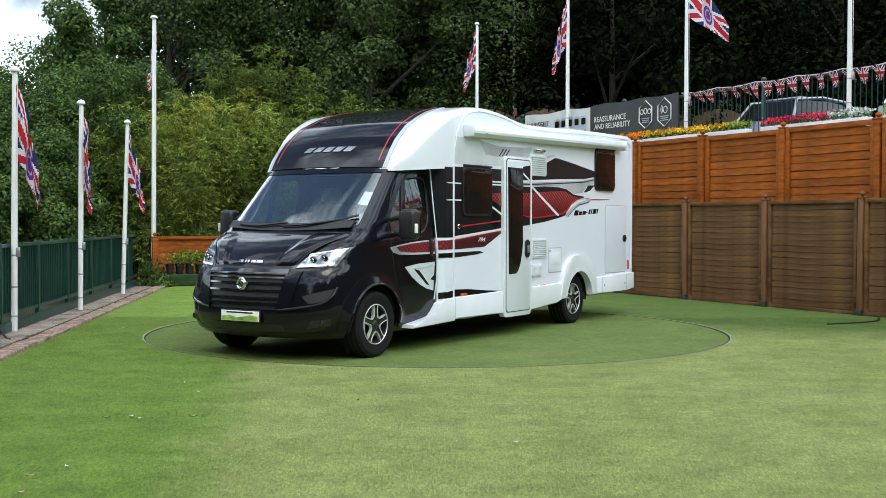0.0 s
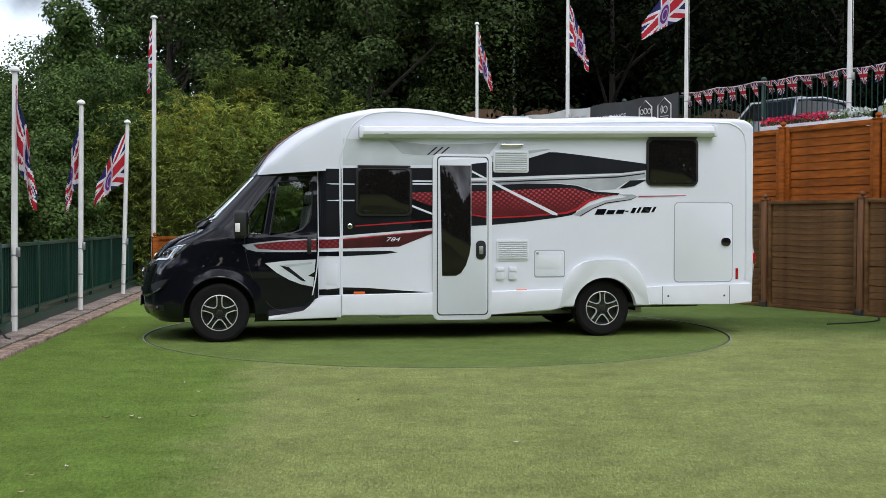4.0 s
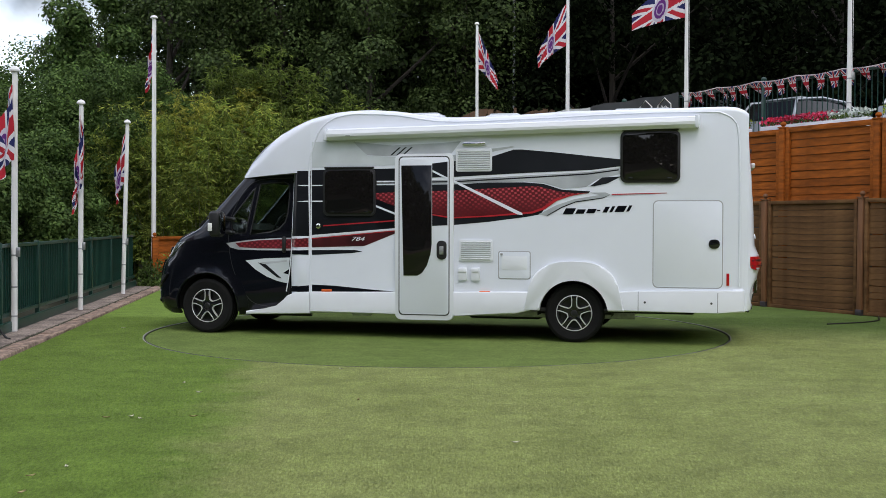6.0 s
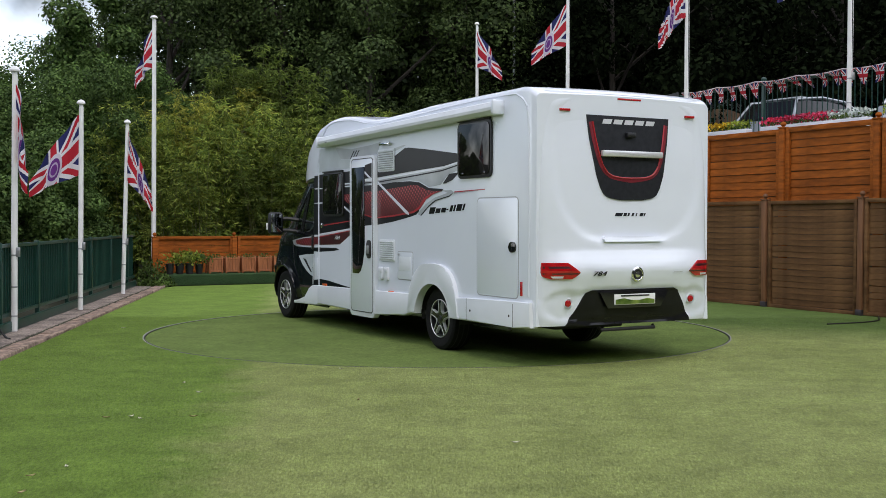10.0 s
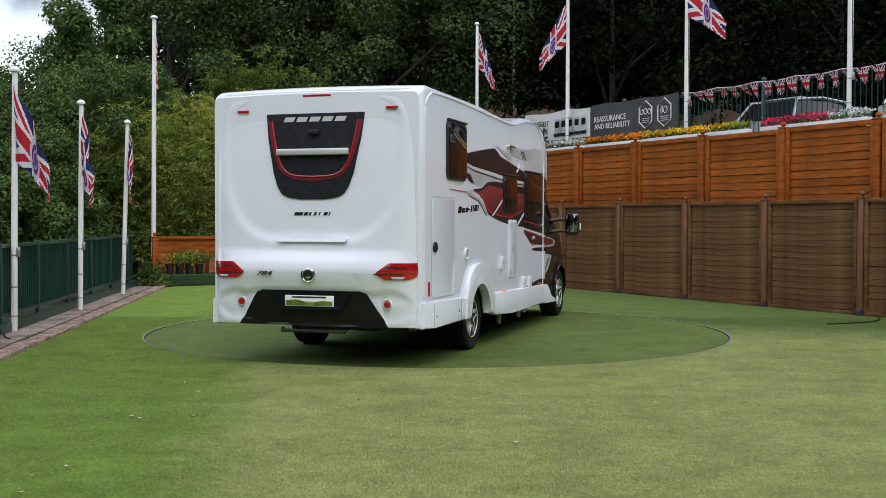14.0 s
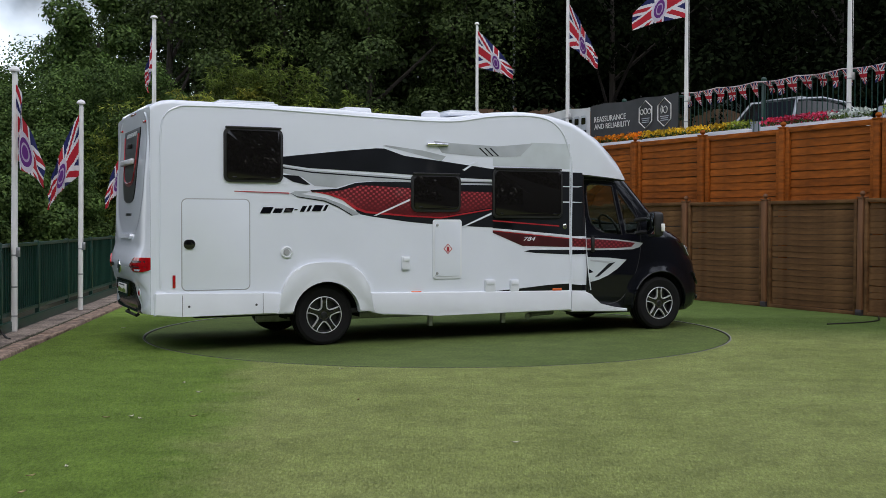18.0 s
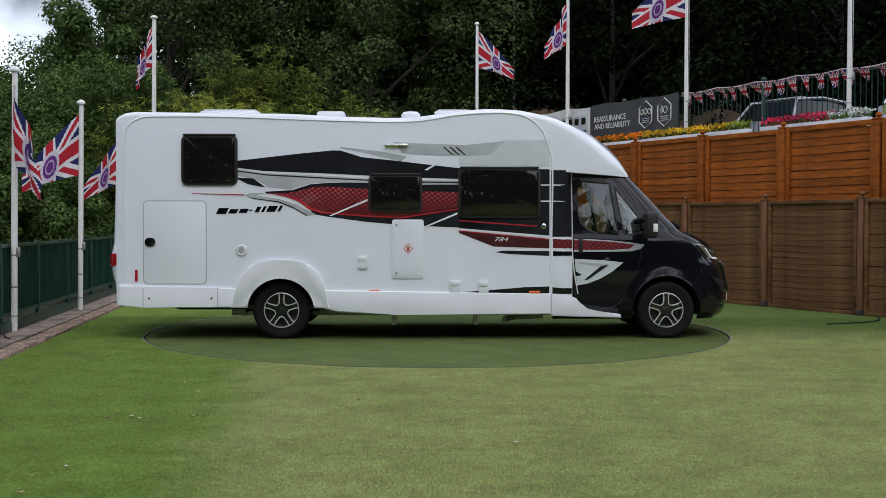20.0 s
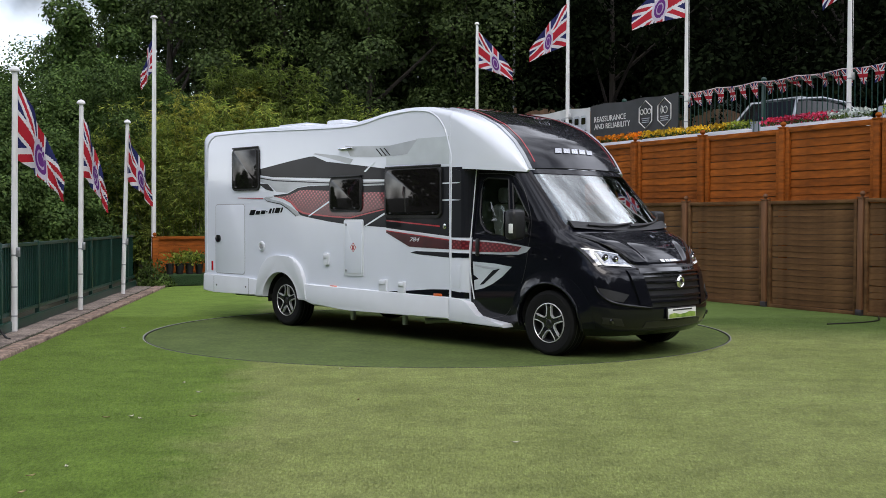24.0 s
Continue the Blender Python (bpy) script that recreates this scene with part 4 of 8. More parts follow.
GRAPHICS = [
    ("pale", PALE, 0, [(1.34, 2.42), (0.78, 2.42), (0.62, 2.24), (0.24, 2.22), (0.24, 2.12), (1.34, 2.10)]),
    ("swirl", GREYV, 1, [(0.80, 2.41), (0.3, 2.36), (-0.30, 2.38), (-0.56, 2.40), (-0.45, 2.26), (-0.05, 2.235), (0.33, 2.23), (0.62, 2.245)]),
    ("pillar", DARK, 0, [(1.56, 2.01), (1.385, 2.05), (1.385, 1.27), (1.58, 1.25)]),
    ("field", DARK, 0, [(1.34, 2.07), (0.24, 2.08), (0.24, 1.33), (1.34, 1.24)]),
    ("upper", DARK, 1, [(0.24, 2.08), (-0.46, 2.16), (-0.94, 2.21), (-1.2, 2.29), (-1.3, 2.29), (-1.7, 2.25), (-2.46, 2.16), (-2.46, 2.08), (-2.13, 2.04), (-1.31, 2.01), (-0.46, 1.97), (0.24, 1.95)]),
    ("upper_line", GREYV, 0, [(-0.40, 2.22), (-0.7, 2.28), (-1.18, 2.33), (-1.22, 2.32), (-0.96, 2.27), (-0.46, 2.16)]),
    ("band", GREYV, 0, [(0.24, 1.93), (-0.46, 1.935), (-1.31, 1.98), (-2.09, 2.015), (-2.44, 2.06), (-2.46, 1.99), (-2.20, 1.93), (-2.06, 1.84), (-1.80, 1.82), (-1.56, 1.89), (-1.33, 1.91), (-0.46, 1.89), (0.24, 1.88)]),
    ("band_line", DARK, 1, [(0.24, 1.915), (-0.46, 1.92), (-1.31, 1.96), (-2.09, 2.0), (-2.44, 2.045), (-2.44, 2.03), (-2.09, 1.985), (-1.31, 1.945), (-0.46, 1.905), (0.24, 1.90)]),
    ("outline", DARK, 2, [(0.24, 1.88), (-0.46, 1.88), (-0.9, 1.90), (-1.33, 1.90), (-1.56, 1.88), (-1.78, 1.81), (-2.11, 1.79), (-2.09, 1.765), (-1.89, 1.76), (-1.73, 1.78), (-1.5, 1.84), (-1.31, 1.84), (-0.46, 1.80), (0.24, 1.78)]),
    ("flash", DARK, 2, [(-2.11, 1.85), (-2.25, 1.95), (-2.47, 1.96), (-2.31, 1.88), (-2.16, 1.85)]),
    ("under", DARK, 0, [(0.51, 1.70), (0.24, 1.62), (-0.46, 1.50), (-0.9, 1.52), (-1.43, 1.56), (-1.58, 1.60), (-1.53, 1.52), (-1.36, 1.49), (-0.9, 1.43), (-0.46, 1.39), (0.24, 1.36), (0.51, 1.36)]),
    ("red", REDF, 3, [(0.51, 1.78), (0.24, 1.79), (-0.46, 1.805), (-1.31, 1.85), (-1.5, 1.85), (-1.74, 1.79), (-1.89, 1.772), (-2.09, 1.77), (-1.86, 1.74), (-1.7, 1.69), (-1.56, 1.59), (-1.43, 1.55), (-0.9, 1.51), (-0.46, 1.49), (0.24, 1.61), (0.51, 1.71)]),
    ("red_edge", REDL, 4, [(0.24, 1.58), (-0.46, 1.47), (-0.9, 1.49), (-1.43, 1.53), (-1.58, 1.58), (-1.72, 1.68), (-1.88, 1.735), (-2.1, 1.775), (-1.86, 1.75), (-1.69, 1.70), (-1.55, 1.60), (-1.42, 1.553), (-0.9, 1.507), (-0.46, 1.487), (0.24, 1.595)]),
    ("tail", GREYV, 1, [(-1.50, 1.52), (-1.72, 1.63), (-1.93, 1.70), (-2.22, 1.745), (-2.09, 1.775), (-2.29, 1.775), (-2.35, 1.75), (-2.26, 1.71), (-1.94, 1.665), (-1.78, 1.60), (-1.60, 1.50)]),
    ("tail_line", DARK, 2, [(-1.60, 1.508), (-1.78, 1.610), (-1.94, 1.672), (-2.26, 1.716), (-2.35, 1.752), (-2.26, 1.706), (-1.94, 1.660), (-1.78, 1.596), (-1.60, 1.495)]),
    ("red_line", REDL, 0, [(-2.36, 1.758), (-2.99, 1.77), (-2.99, 1.762), (-2.36, 1.745)]),
    ("grey_line", GREYV, 1, [(-2.36, 1.742), (-2.86, 1.757), (-2.86, 1.753), (-2.36, 1.734)]),
    ("wedge", WINE, 1, [(1.34, 1.225), (0.24, 1.325), (0.24, 1.295), (0.43, 1.22), (0.66, 1.13), (1.34, 1.11)]),
    ("wedge_top", REDL, 2, [(1.34, 1.225), (0.24, 1.325), (0.24, 1.315), (1.34, 1.213)]),
    ("thin", DARK, 0, [(1.34, 1.075), (0.77, 1.08), (0.68, 1.06), (0.84, 1.04), (1.34, 1.015)]),
    ("sill_dark", BLACK, 0, [(1.34, 0.645), (1.04, 0.635), (0.63, 0.60), (0.27, 0.575), (0.63, 0.565), (1.34, 0.56)]),
    ("pin", REDL, 1, [(1.19, 1.385), (0.24, 1.452), (0.24, 1.437), (1.19, 1.370)]),
    ("pillar_wedge", REDM, 1, [(1.57, 1.215), (1.385, 1.225), (1.385, 1.115), (1.585, 1.112)]),
    ("pillar_thin", BLACK, 0, [(1.585, 1.07), (1.385, 1.075), (1.385, 1.015), (1.60, 1.02)]),
    ("pillar_low", BLACK, 0, [(1.605, 0.55), (1.60, 0.62), (1.38, 0.635), (1.38, 0.555)]),
]
WHITES = [
    ("line", 5, [(-0.45, 1.945), (-1.31, 1.535), (-1.31, 1.51), (-1.245, 1.52), (-0.45, 1.915)]),
    ("line", 5, [(-0.22, 2.055), (-0.40, 1.965), (-0.40, 1.94), (-0.22, 2.03)]),
    ("line", 5, [(0.51, 1.635), (0.24, 1.53), (0.24, 1.505), (0.51, 1.61)]),
    ("line", 2, [(1.34, 1.885), (1.20, 1.885), (1.20, 1.872), (1.34, 1.872)]),
    ("line", 2, [(1.34, 1.69), (1.20, 1.69), (1.20, 1.675), (1.34, 1.675)]),
    ("line", 2, [(1.56, 1.885), (1.385, 1.885), (1.385, 1.872), (1.47, 1.872)]),
    ("line", 2, [(1.56, 1.682), (1.385, 1.69), (1.385, 1.675), (1.50, 1.677)]),
    ("line", 2, [(0.50, 1.93), (0.24, 1.93), (0.24, 1.912), (0.50, 1.912)]),
    ("line", 2, [(0.50, 1.895), (0.24, 1.895), (0.24, 1.877), (0.50, 1.877)]),
    ("line", 2, [(1.34, 1.262), (0.24, 1.352), (0.24, 1.330), (1.34, 1.237)]),
]


def side_print(name, poly, layer, material, sgn, gap):
    """gap: the stretch along the side that a raised door takes up, where the print is laid on its leaf."""
    if gap and max(b for a, b in poly) > 2.3 and name != "upper_line":
        gap = None
    pieces = [(clipx(poly, gap[1], 9), HW), (clipx(poly, -9, gap[0]), HW), (clipx(poly, gap[2], gap[3]), HW + 0.049)] if gap else [(poly, HW)]
    for p, y0 in pieces:
        if len(p) > 2:
            y1 = y0 + 0.0022 + 0.0011 * layer
            part("graphic", prism(p, "y", sgn * (y0 - 0.001), sgn * y1), material, body)


for sgn in (1, -1):
    for name, mm, layer, poly in GRAPHICS:
        low = 0.0
        if name.startswith("pillar"):
            poly2 = [(min(a, 1.535), b) for a, b in poly]
            m_ = prism(poly2, "y", sgn * (HW - 0.05), sgn * (HW + 0.002 + 0.0011 * layer))
            part("graphic", m_, mm, surround)
            far = max(a for a, b in poly)
            wide = [(1.624 if a > far - 0.09 else a, b) for a, b in poly]
            for x0, x1 in ((1.535, 1.56), (1.56, 1.585), (1.585, 1.605), (1.605, 1.623)):
                piece = clipx(wide, x0, x1)
                if len(piece) > 2:
                    q = bmesh.new()
                    low_ = [q.verts.new(Vector(to_door((a, sgn * HW, b))) - Vector((0, sgn * 0.01, 0))) for a, b in piece]
                    top_ = [q.verts.new(Vector(to_door((a, sgn * HW, b))) + Vector((0, sgn * (0.004 + 0.001 * layer), 0))) for a, b in piece]
                    q.faces.new(low_)
                    q.faces.new(top_[::-1])
                    for i in range(len(piece)):
                        k = (i + 1) % len(piece)
                        q.faces.new((low_[i], top_[i], top_[k], low_[k]))
                    part("graphic", q, mm, surround, flat=True)
        else:
            side_print(name, poly, layer, mm, sgn, (-0.455, 0.24, -0.405, -0.215) if sgn > 0 else None)
    for name, layer, poly in WHITES:
        if sgn < 0 and min(p[0] for p in poly) < 0.3 and layer == 5:
            continue
        if min(p[0] for p in poly) > 1.36:
            part("graphic", prism([(min(a, 1.535), b) for a, b in poly], "y", sgn * (HW - 0.03), sgn * (HW + 0.006)), WHITE, surround)
        else:
            side_print(name, poly, layer, WHITE, sgn, (-0.455, 0.24, -0.405, -0.215) if sgn > 0 else None)
    for k in range(3):
        xx = 0.325 - 0.075 * k
        part("graphic", prism([(xx, 2.24), (xx - 0.11, 2.335), (xx - 0.135, 2.335), (xx - 0.022, 2.24)], "y", sgn * HW, sgn * (HW + 0.006)), DARK, body)
for poly in ([(-0.18, 2.06), (0.0, 2.165), (0.03, 2.165), (-0.15, 2.05)],
             [(-0.87, 1.68), (-1.30, 1.50), (-1.34, 1.50), (-0.87, 1.705)], [(0.22, 1.52), (-0.16, 1.365), (-0.20, 1.365), (0.22, 1.545)]):
    part("graphic", prism(poly, "y", -HW, -(HW + 0.008)), WHITE, body)
# model lettering: slanted dark blocks, and the number
for sgn, x0, x1 in ((1, -1.785, -2.59), (-1, -2.705, -1.90)):
    xs0 = x0
    k = (x1 - x0) / 0.94
    for wd, hh, zl in ((0.150, 0.072, 0), (0.125, 0.052, 0), (0.125, 0.052, 0), (0.055, 0.014, 0.02), (0.070, 0.068, 0), (0.050, 0.070, 0), (0.135, 0.072, 0), (0.050, 0.070, 0)):
        zb = 1.520 + zl + 0.045 * abs(xs0 - x0)
        a, b = xs0 + 0.004 * k, xs0 + (wd - 0.006) * k
        sh = 0.55 * hh * (1 if k > 0 else -1)
        part("badge_block", prism([(a, zb), (b, zb), (b + sh, zb + hh), (a + sh, zb + hh)], "y", sgn * HW, sgn * (HW + 0.004)), BLACK, body)
        xs0 += (wd + 0.022) * k
M_LEFT = Matrix(((-1, 0, 0, 0), (0, 0, 1, 0), (0, 1, 0, 0), (0, 0, 0, 1)))
M_RIGHT = Matrix(((1, 0, 0, 0), (0, 0, -1, 0), (0, 1, 0, 0), (0, 0, 0, 1)))
letters("model_number", "784", 0.07, Matrix.Translation((0.745, HW + 0.006, 1.215)) @ M_LEFT, WHITE, body, 0.002, 0.3, 0.17)
letters("model_number", "784", 0.07, Matrix.Translation((0.745, -HW - 0.006, 1.215)) @ M_RIGHT, WHITE, body, 0.002, 0.3, 0.17)


def side_window(x0, x1, z0, z1, sgn, r=0.07):
    f = part("side_window", prism(rrect(x0, z0, x1, z1, r), "y", sgn * (HW - 0.002), sgn * (HW + 0.022), bev=0.006), TRIM, motorhome, "dark acrylic window with rounded corners")
    part("pane", prism(rrect(x0 + 0.03, z0 + 0.03, x1 - 0.03, z1 - 0.03, r * 0.7), "y", sgn * (HW + 0.010), sgn * (HW + 0.030), bev=0.006), TINT, f)
    part("top_hinge", bx((x0 + x1) / 2, sgn * (HW + 0.02), z1 + 0.004, x1 - x0 - 0.04, 0.034, 0.022, 0.006), TRIM, f)
    for xx in (x0 + 0.12, x1 - 0.12):
        part("stay", bx(xx, sgn * (HW + 0.0315), z0 + 0.05, 0.05, 0.003, 0.02, 0.001), GLOSSK, f)


side_window(0.507, 1.186, 1.50, 2.09, 1)
side_window(-3.142, -2.46, 1.886, 2.488, 1)
side_window(-3.11, -2.436, 1.866, 2.47, -1)
side_window(-0.859, -0.207, 1.55, 2.00, -1)
side_window(0.229, 1.23, 1.479, 2.085, -1)

# habitation door
door_frame = part("door_frame", prism(rrect(-0.475, 0.240, 0.256, 2.252, 0.07), "y", HW - 0.03, HW + 0.042, bev=0.012), WHITE_ABS, motorhome, "raised white door surround")
part("door_seal", prism(rrect(-0.430, 0.295, 0.208, 2.222, 0.05), "y", HW, HW + 0.0445), SEAM, door_frame)
door_leaf = part("entrance_door", prism(rrect(-0.418, 0.308, 0.194, 2.210, 0.045), "y", HW, HW + 0.049, bev=0.004), WHITE, motorhome, "white entrance door with a tall dark window")
dw = [(0.172, 2.112), (-0.207, 2.112), (-0.209, 1.15), (-0.195, 1.04), (-0.15, 0.90), (-0.09, 0.81), (-0.03, 0.776), (0.144, 0.776), (0.156, 1.4)]
part("door_window", prism(dw, "y", HW + 0.043, HW + 0.056, bev=0.004), TINT, door_leaf, "tall dark tinted pane")
part("door_lock", prism(rrect(-0.395, 0.975, -0.274, 1.202, 0.05), "y", HW + 0.043, HW + 0.063, bev=0.008), TRIM, door_leaf, "black lock plate")
part("door_handle", bx(-0.335, HW + 0.068, 1.085, 0.05, 0.02, 0.10, 0.006), STEEL, door_leaf, "silver pull handle")


def hatch(x0, x1, z0, z1, sgn, name="locker_door", label="flush white locker door", r=0.06):
    h = part(name, prism(rrect(x0, z0, x1, z1, r), "y", sgn * (HW - 0.01), sgn * (HW + 0.0016)), SEAMG, motorhome, label)
    part("leaf", prism(rrect(min(x0, x1) + 0.011, z0 + 0.011, max(x0, x1) - 0.011, z1 - 0.011, r * 0.85), "y", sgn * HW, sgn * (HW + 0.006), bev=0.003), WHITE, h)
    return h


for sgn, x0, x1, xl in ((1, -3.625, -2.834, -3.527), (-1, -3.577, -2.811, -3.49)):
    h = hatch(x0, x1, 0.668, 1.682, sgn)
    part("lock", prism(rrect(xl - 0.062, 1.128, xl + 0.062, 1.232, 0.045), "y", sgn * HW, sgn * (HW + 0.022), bev=0.006), GLOSSK, h, "black lock knob")
    xm = -3.68 if sgn > 0 else -3.657
    part("side_reflector", bx(xm, sgn * (HW + 0.006), 0.775, 0.032, 0.014, 0.14, 0.004), REDLENS, motorhome, "small red reflector")
    for xx in ((-0.857, 1.145) if sgn > 0 else (-0.79, 1.16)):
        part("side_marker", bx(xx, sgn * (HW + 0.008), 0.585 if xx < 0 else 0.575, 0.135, 0.02, 0.032, 0.008), ORANGE, motorhome, "small amber side marker")
h = hatch(-1.41, -1.017, 0.745, 1.084, 1, "service_hatch", "white service hatch", 0.03)
part("hatch_inner", prism(rrect(-1.37, 0.86, -1.06, 1.02, 0.02), "y", HW, HW + 0.009, bev=0.003), WHITE_ABS, h)
part("knob", bx(-1.06, HW + 0.01, 1.045, 0.03, 0.02, 0.025, 0.005), SEAMG, h)
gas = part("gas_locker", prism(rrect(-0.574, 0.742, -0.19, 1.457, 0.03), "y", -HW + 0.002, -(HW + 0.012), bev=0.005), WHITE_ABS, motorhome, "white gas locker flap")
part("leaf", prism(rrect(-0.55, 0.775, -0.214, 1.425, 0.025), "y", -HW, -(HW + 0.017), bev=0.004), WHITE, gas)
part("warning_label", prism([(-0.378, 1.04), (-0.318, 1.103), (-0.378, 1.166), (-0.438, 1.103)], "y", -HW, -(HW + 0.0185)), REDL, gas, "red and white diamond warning label")
part("warning_face", prism([(-0.378, 1.053), (-0.331, 1.103), (-0.378, 1.153), (-0.425, 1.103)], "y", -HW, -(HW + 0.0195)), PAPER, gas)
part("bottle_sign", prism(rrect(-0.394, 1.07, -0.362, 1.13, 0.01, 3), "y", -HW, -(HW + 0.0205)), REDL, gas)
for zz in (1.39, 0.81):
    part("catch", lathe([(0.018, 0), (0.016, -0.008), (0.005, -0.010)], 12, "y", m=Matrix.Translation((-0.52, -HW - 0.016, zz))), SEAMG, gas)


def vent(x0, x1, z0, z1):
    v = part("fridge_vent", prism(rrect(x0, z0, x1, z1, 0.025), "y", HW - 0.001, HW + 0.012, bev=0.004), WHITE_ABS, motorhome, "white slatted fridge vent")
    part("recess", prism(rrect(x0 + 0.025, z0 + 0.02, x1 - 0.025, z1 - 0.02, 0.01), "y", HW, HW + 0.0135), SEAMG, v)
    n = 9
    for i in range(n):
        z = z0 + 0.03 + (z1 - z0 - 0.06) * i / (n - 1)
        part("slat", bx((x0 + x1) / 2, HW + 0.0165, z, x1 - x0 - 0.052, 0.012, 0.017, 0.002, m=Matrix.Rotation(radians(-18), 4, "X")), WHITE_ABS, v)


vent(-0.941, -0.498, 2.034, 2.307)
vent(-0.951, -0.541, 0.954, 1.216)
part("awning_light", bx(-0.722, HW + 0.02, 2.366, 0.28, 0.045, 0.03, 0.01), CHROME, motorhome, "slim silver awning light")
part("awning_light", bx(-0.52, -HW - 0.02, 2.357, 0.28, 0.045, 0.03, 0.01), CHROME, motorhome, "slim silver side light")
for x0, x1 in ((-0.635, -0.535), (-0.795, -0.692)):
    s_ = part("socket_cover", prism(rrect(x0, 0.726, x1, 0.88, 0.015), "y", HW - 0.001, HW + 0.028, bev=0.008), WHITE_ABS, motorhome, "white flip-up socket cover")
    part("lid", bx((x0 + x1) / 2, HW + 0.03, 0.845, 0.085, 0.012, 0.05, 0.004), WHITE_ABS, s_)
for x0, x1, z0, z1 in ((-0.98, -0.879, 0.862, 1.021), (0.127, 0.268, 0.57, 0.72), (0.479, 0.599, 0.565, 0.711)):
    s_ = part("socket_cover", prism(rrect(x0, z0, x1, z1, 0.015), "y", -HW + 0.001, -(HW + 0.028), bev=0.008), WHITE_ABS, motorhome, "white flip-up socket cover")
    part("lid", bx((x0 + x1) / 2, -HW - 0.03, z1 - 0.04, (x1 - x0) * 0.8, 0.012, 0.05, 0.004), WHITE_ABS, s_)
flue = part("flue_outlet", lathe([(0.07, 0), (0.07, -0.012), (0.055, -0.02), (0.05, -0.008)], 24, "y", m=Matrix.Translation((-2.393, -HW, 1.083))), WHITE_ABS, motorhome, "round white flue outlet")
part("flue_mouth", lathe([(0.035, -0.009), (0.033, -0.02), (0.005, -0.021)], 16, "y", m=Matrix.Translation((-2.393, -HW, 1.083))), SEAMG, flue)
for sgn in (1, -1):
    part("round_lock", lathe([(0.032, 0), (0.032, sgn * 0.008), (0.02, sgn * 0.014), (0.005, sgn * 0.014)], 16, "y", m=Matrix.Translation((1.255 if sgn > 0 else 1.27, sgn * HW, 1.375))), CHROME, motorhome, "small round emblem")

# skirts, rear arch flare and cab step
for sgn in (1, -1):
    mid = [(1.36, 0.30), (1.36, 0.555), (-1.40, 0.60), (-1.40, 0.375), (-1.2, 0.33), (-0.52, 0.30)]
    part("side_skirt", prism(mid, "y", sgn * (HW - 0.06), sgn * (HW + 0.034), bev=0.018), WHITE_ABS, motorhome, "white lower skirt")
    rear_sk = [(-2.42, 0.385), (-2.42, 0.615), (-2.67, 0.625), (-3.58, 0.645), (-3.86, 0.652), (-3.87, 0.405), (-3.58, 0.39)]
    rs = part("rear_skirt", prism(rear_sk, "y", sgn * (HW - 0.06), sgn * (HW + 0.034), bev=0.018), WHITE_ABS, motorhome, "white rear lower skirt")
    for xx in (-2.674, -3.571):
        part("joint", prism([(xx - 0.003, 0.395), (xx + 0.003, 0.395), (xx + 0.003, 0.625), (xx - 0.003, 0.625)], "y", sgn * HW, sgn * (HW + 0.0352)), SEAM, rs)
    for xx in (-2.75, -3.50):
        part("screw_cap", lathe([(0.014, 0), (0.013, sgn * 0.004), (0.003, sgn * 0.005)], 10, "y", m=Matrix.Translation((xx, sgn * (HW + 0.033), 0.50))), SEAM, rs)
    fl = []
    for a in range(0, 181, 9):
        c, s_ = math.cos(radians(a)), math.sin(radians(a))
        fl.append((XR + 0.555 * math.copysign(abs(c) ** 0.75, c) * (1 - 0.06 * s_), 0.40 + 0.565 * s_ ** 0.62))
    fl[0], fl[-1] = (XR + 0.60, 0.38), (XR - 0.60, 0.385)
    inn = [(XR + 0.406 * math.cos(radians(a)), HUB + 0.390 * math.sin(radians(a))) for a in range(180, -1, -9)]
    inn[0], inn[-1] = (XR - 0.405, 0.385), (XR + 0.405, 0.38)
    part("arch_flare", prism(fl + inn, "y", sgn * (HW - 0.05), sgn * (HW + 0.046), bev=0.022), WHITE_ABS, motorhome, "white wheel arch flare")
    step = [(2.22, 0.262), (2.215, 0.300), (2.02, 0.325), (1.80, 0.362), (1.74, 0.41), (1.67, 0.50), (1.56, 0.545), (1.365, 0.555), (1.365, 0.285)]
    part("cab_step", prism(step, "y", sgn * (HW - 0.25), sgn * (HW + 0.03), bev=0.014), WHITE_ABS, motorhome, "white flared cab step")

# awning cassette
aw = []
for x in (1.15, 1.10, -3.30, -3.35):
    zc = interp(x, [-3.35, 1.15], [2.577, 2.498])
    e = 0.012 if x in (1.15, -3.35) else 0.0
    aw.append([(x, HW + 0.125 - e, zc - 0.03), (x, HW + 0.130 - e, zc + 0.0), (x, HW + 0.115 - e, zc + 0.05 - e), (x, HW + 0.06, zc + 0.068 - e), (x, HW + 0.004, zc + 0.07 - e),
               (x, HW + 0.004, zc - 0.07 + e), (x, HW + 0.08, zc - 0.068 + e)])
awning = part("awning", loft(aw), WHITE_ABS, motorhome, "white rolled awning cassette")
for x in (1.13, -3.33):
    part("end_cap", bx(x, HW + 0.066, interp(x, [-3.35, 1.15], [2.577, 2.498]), 0.05, 0.142, 0.15, 0.02), WHITE, awning)
part("awning_mark", bx(0.83, HW + 0.130, 2.478, 0.055, 0.004, 0.014), STEEL, awning)

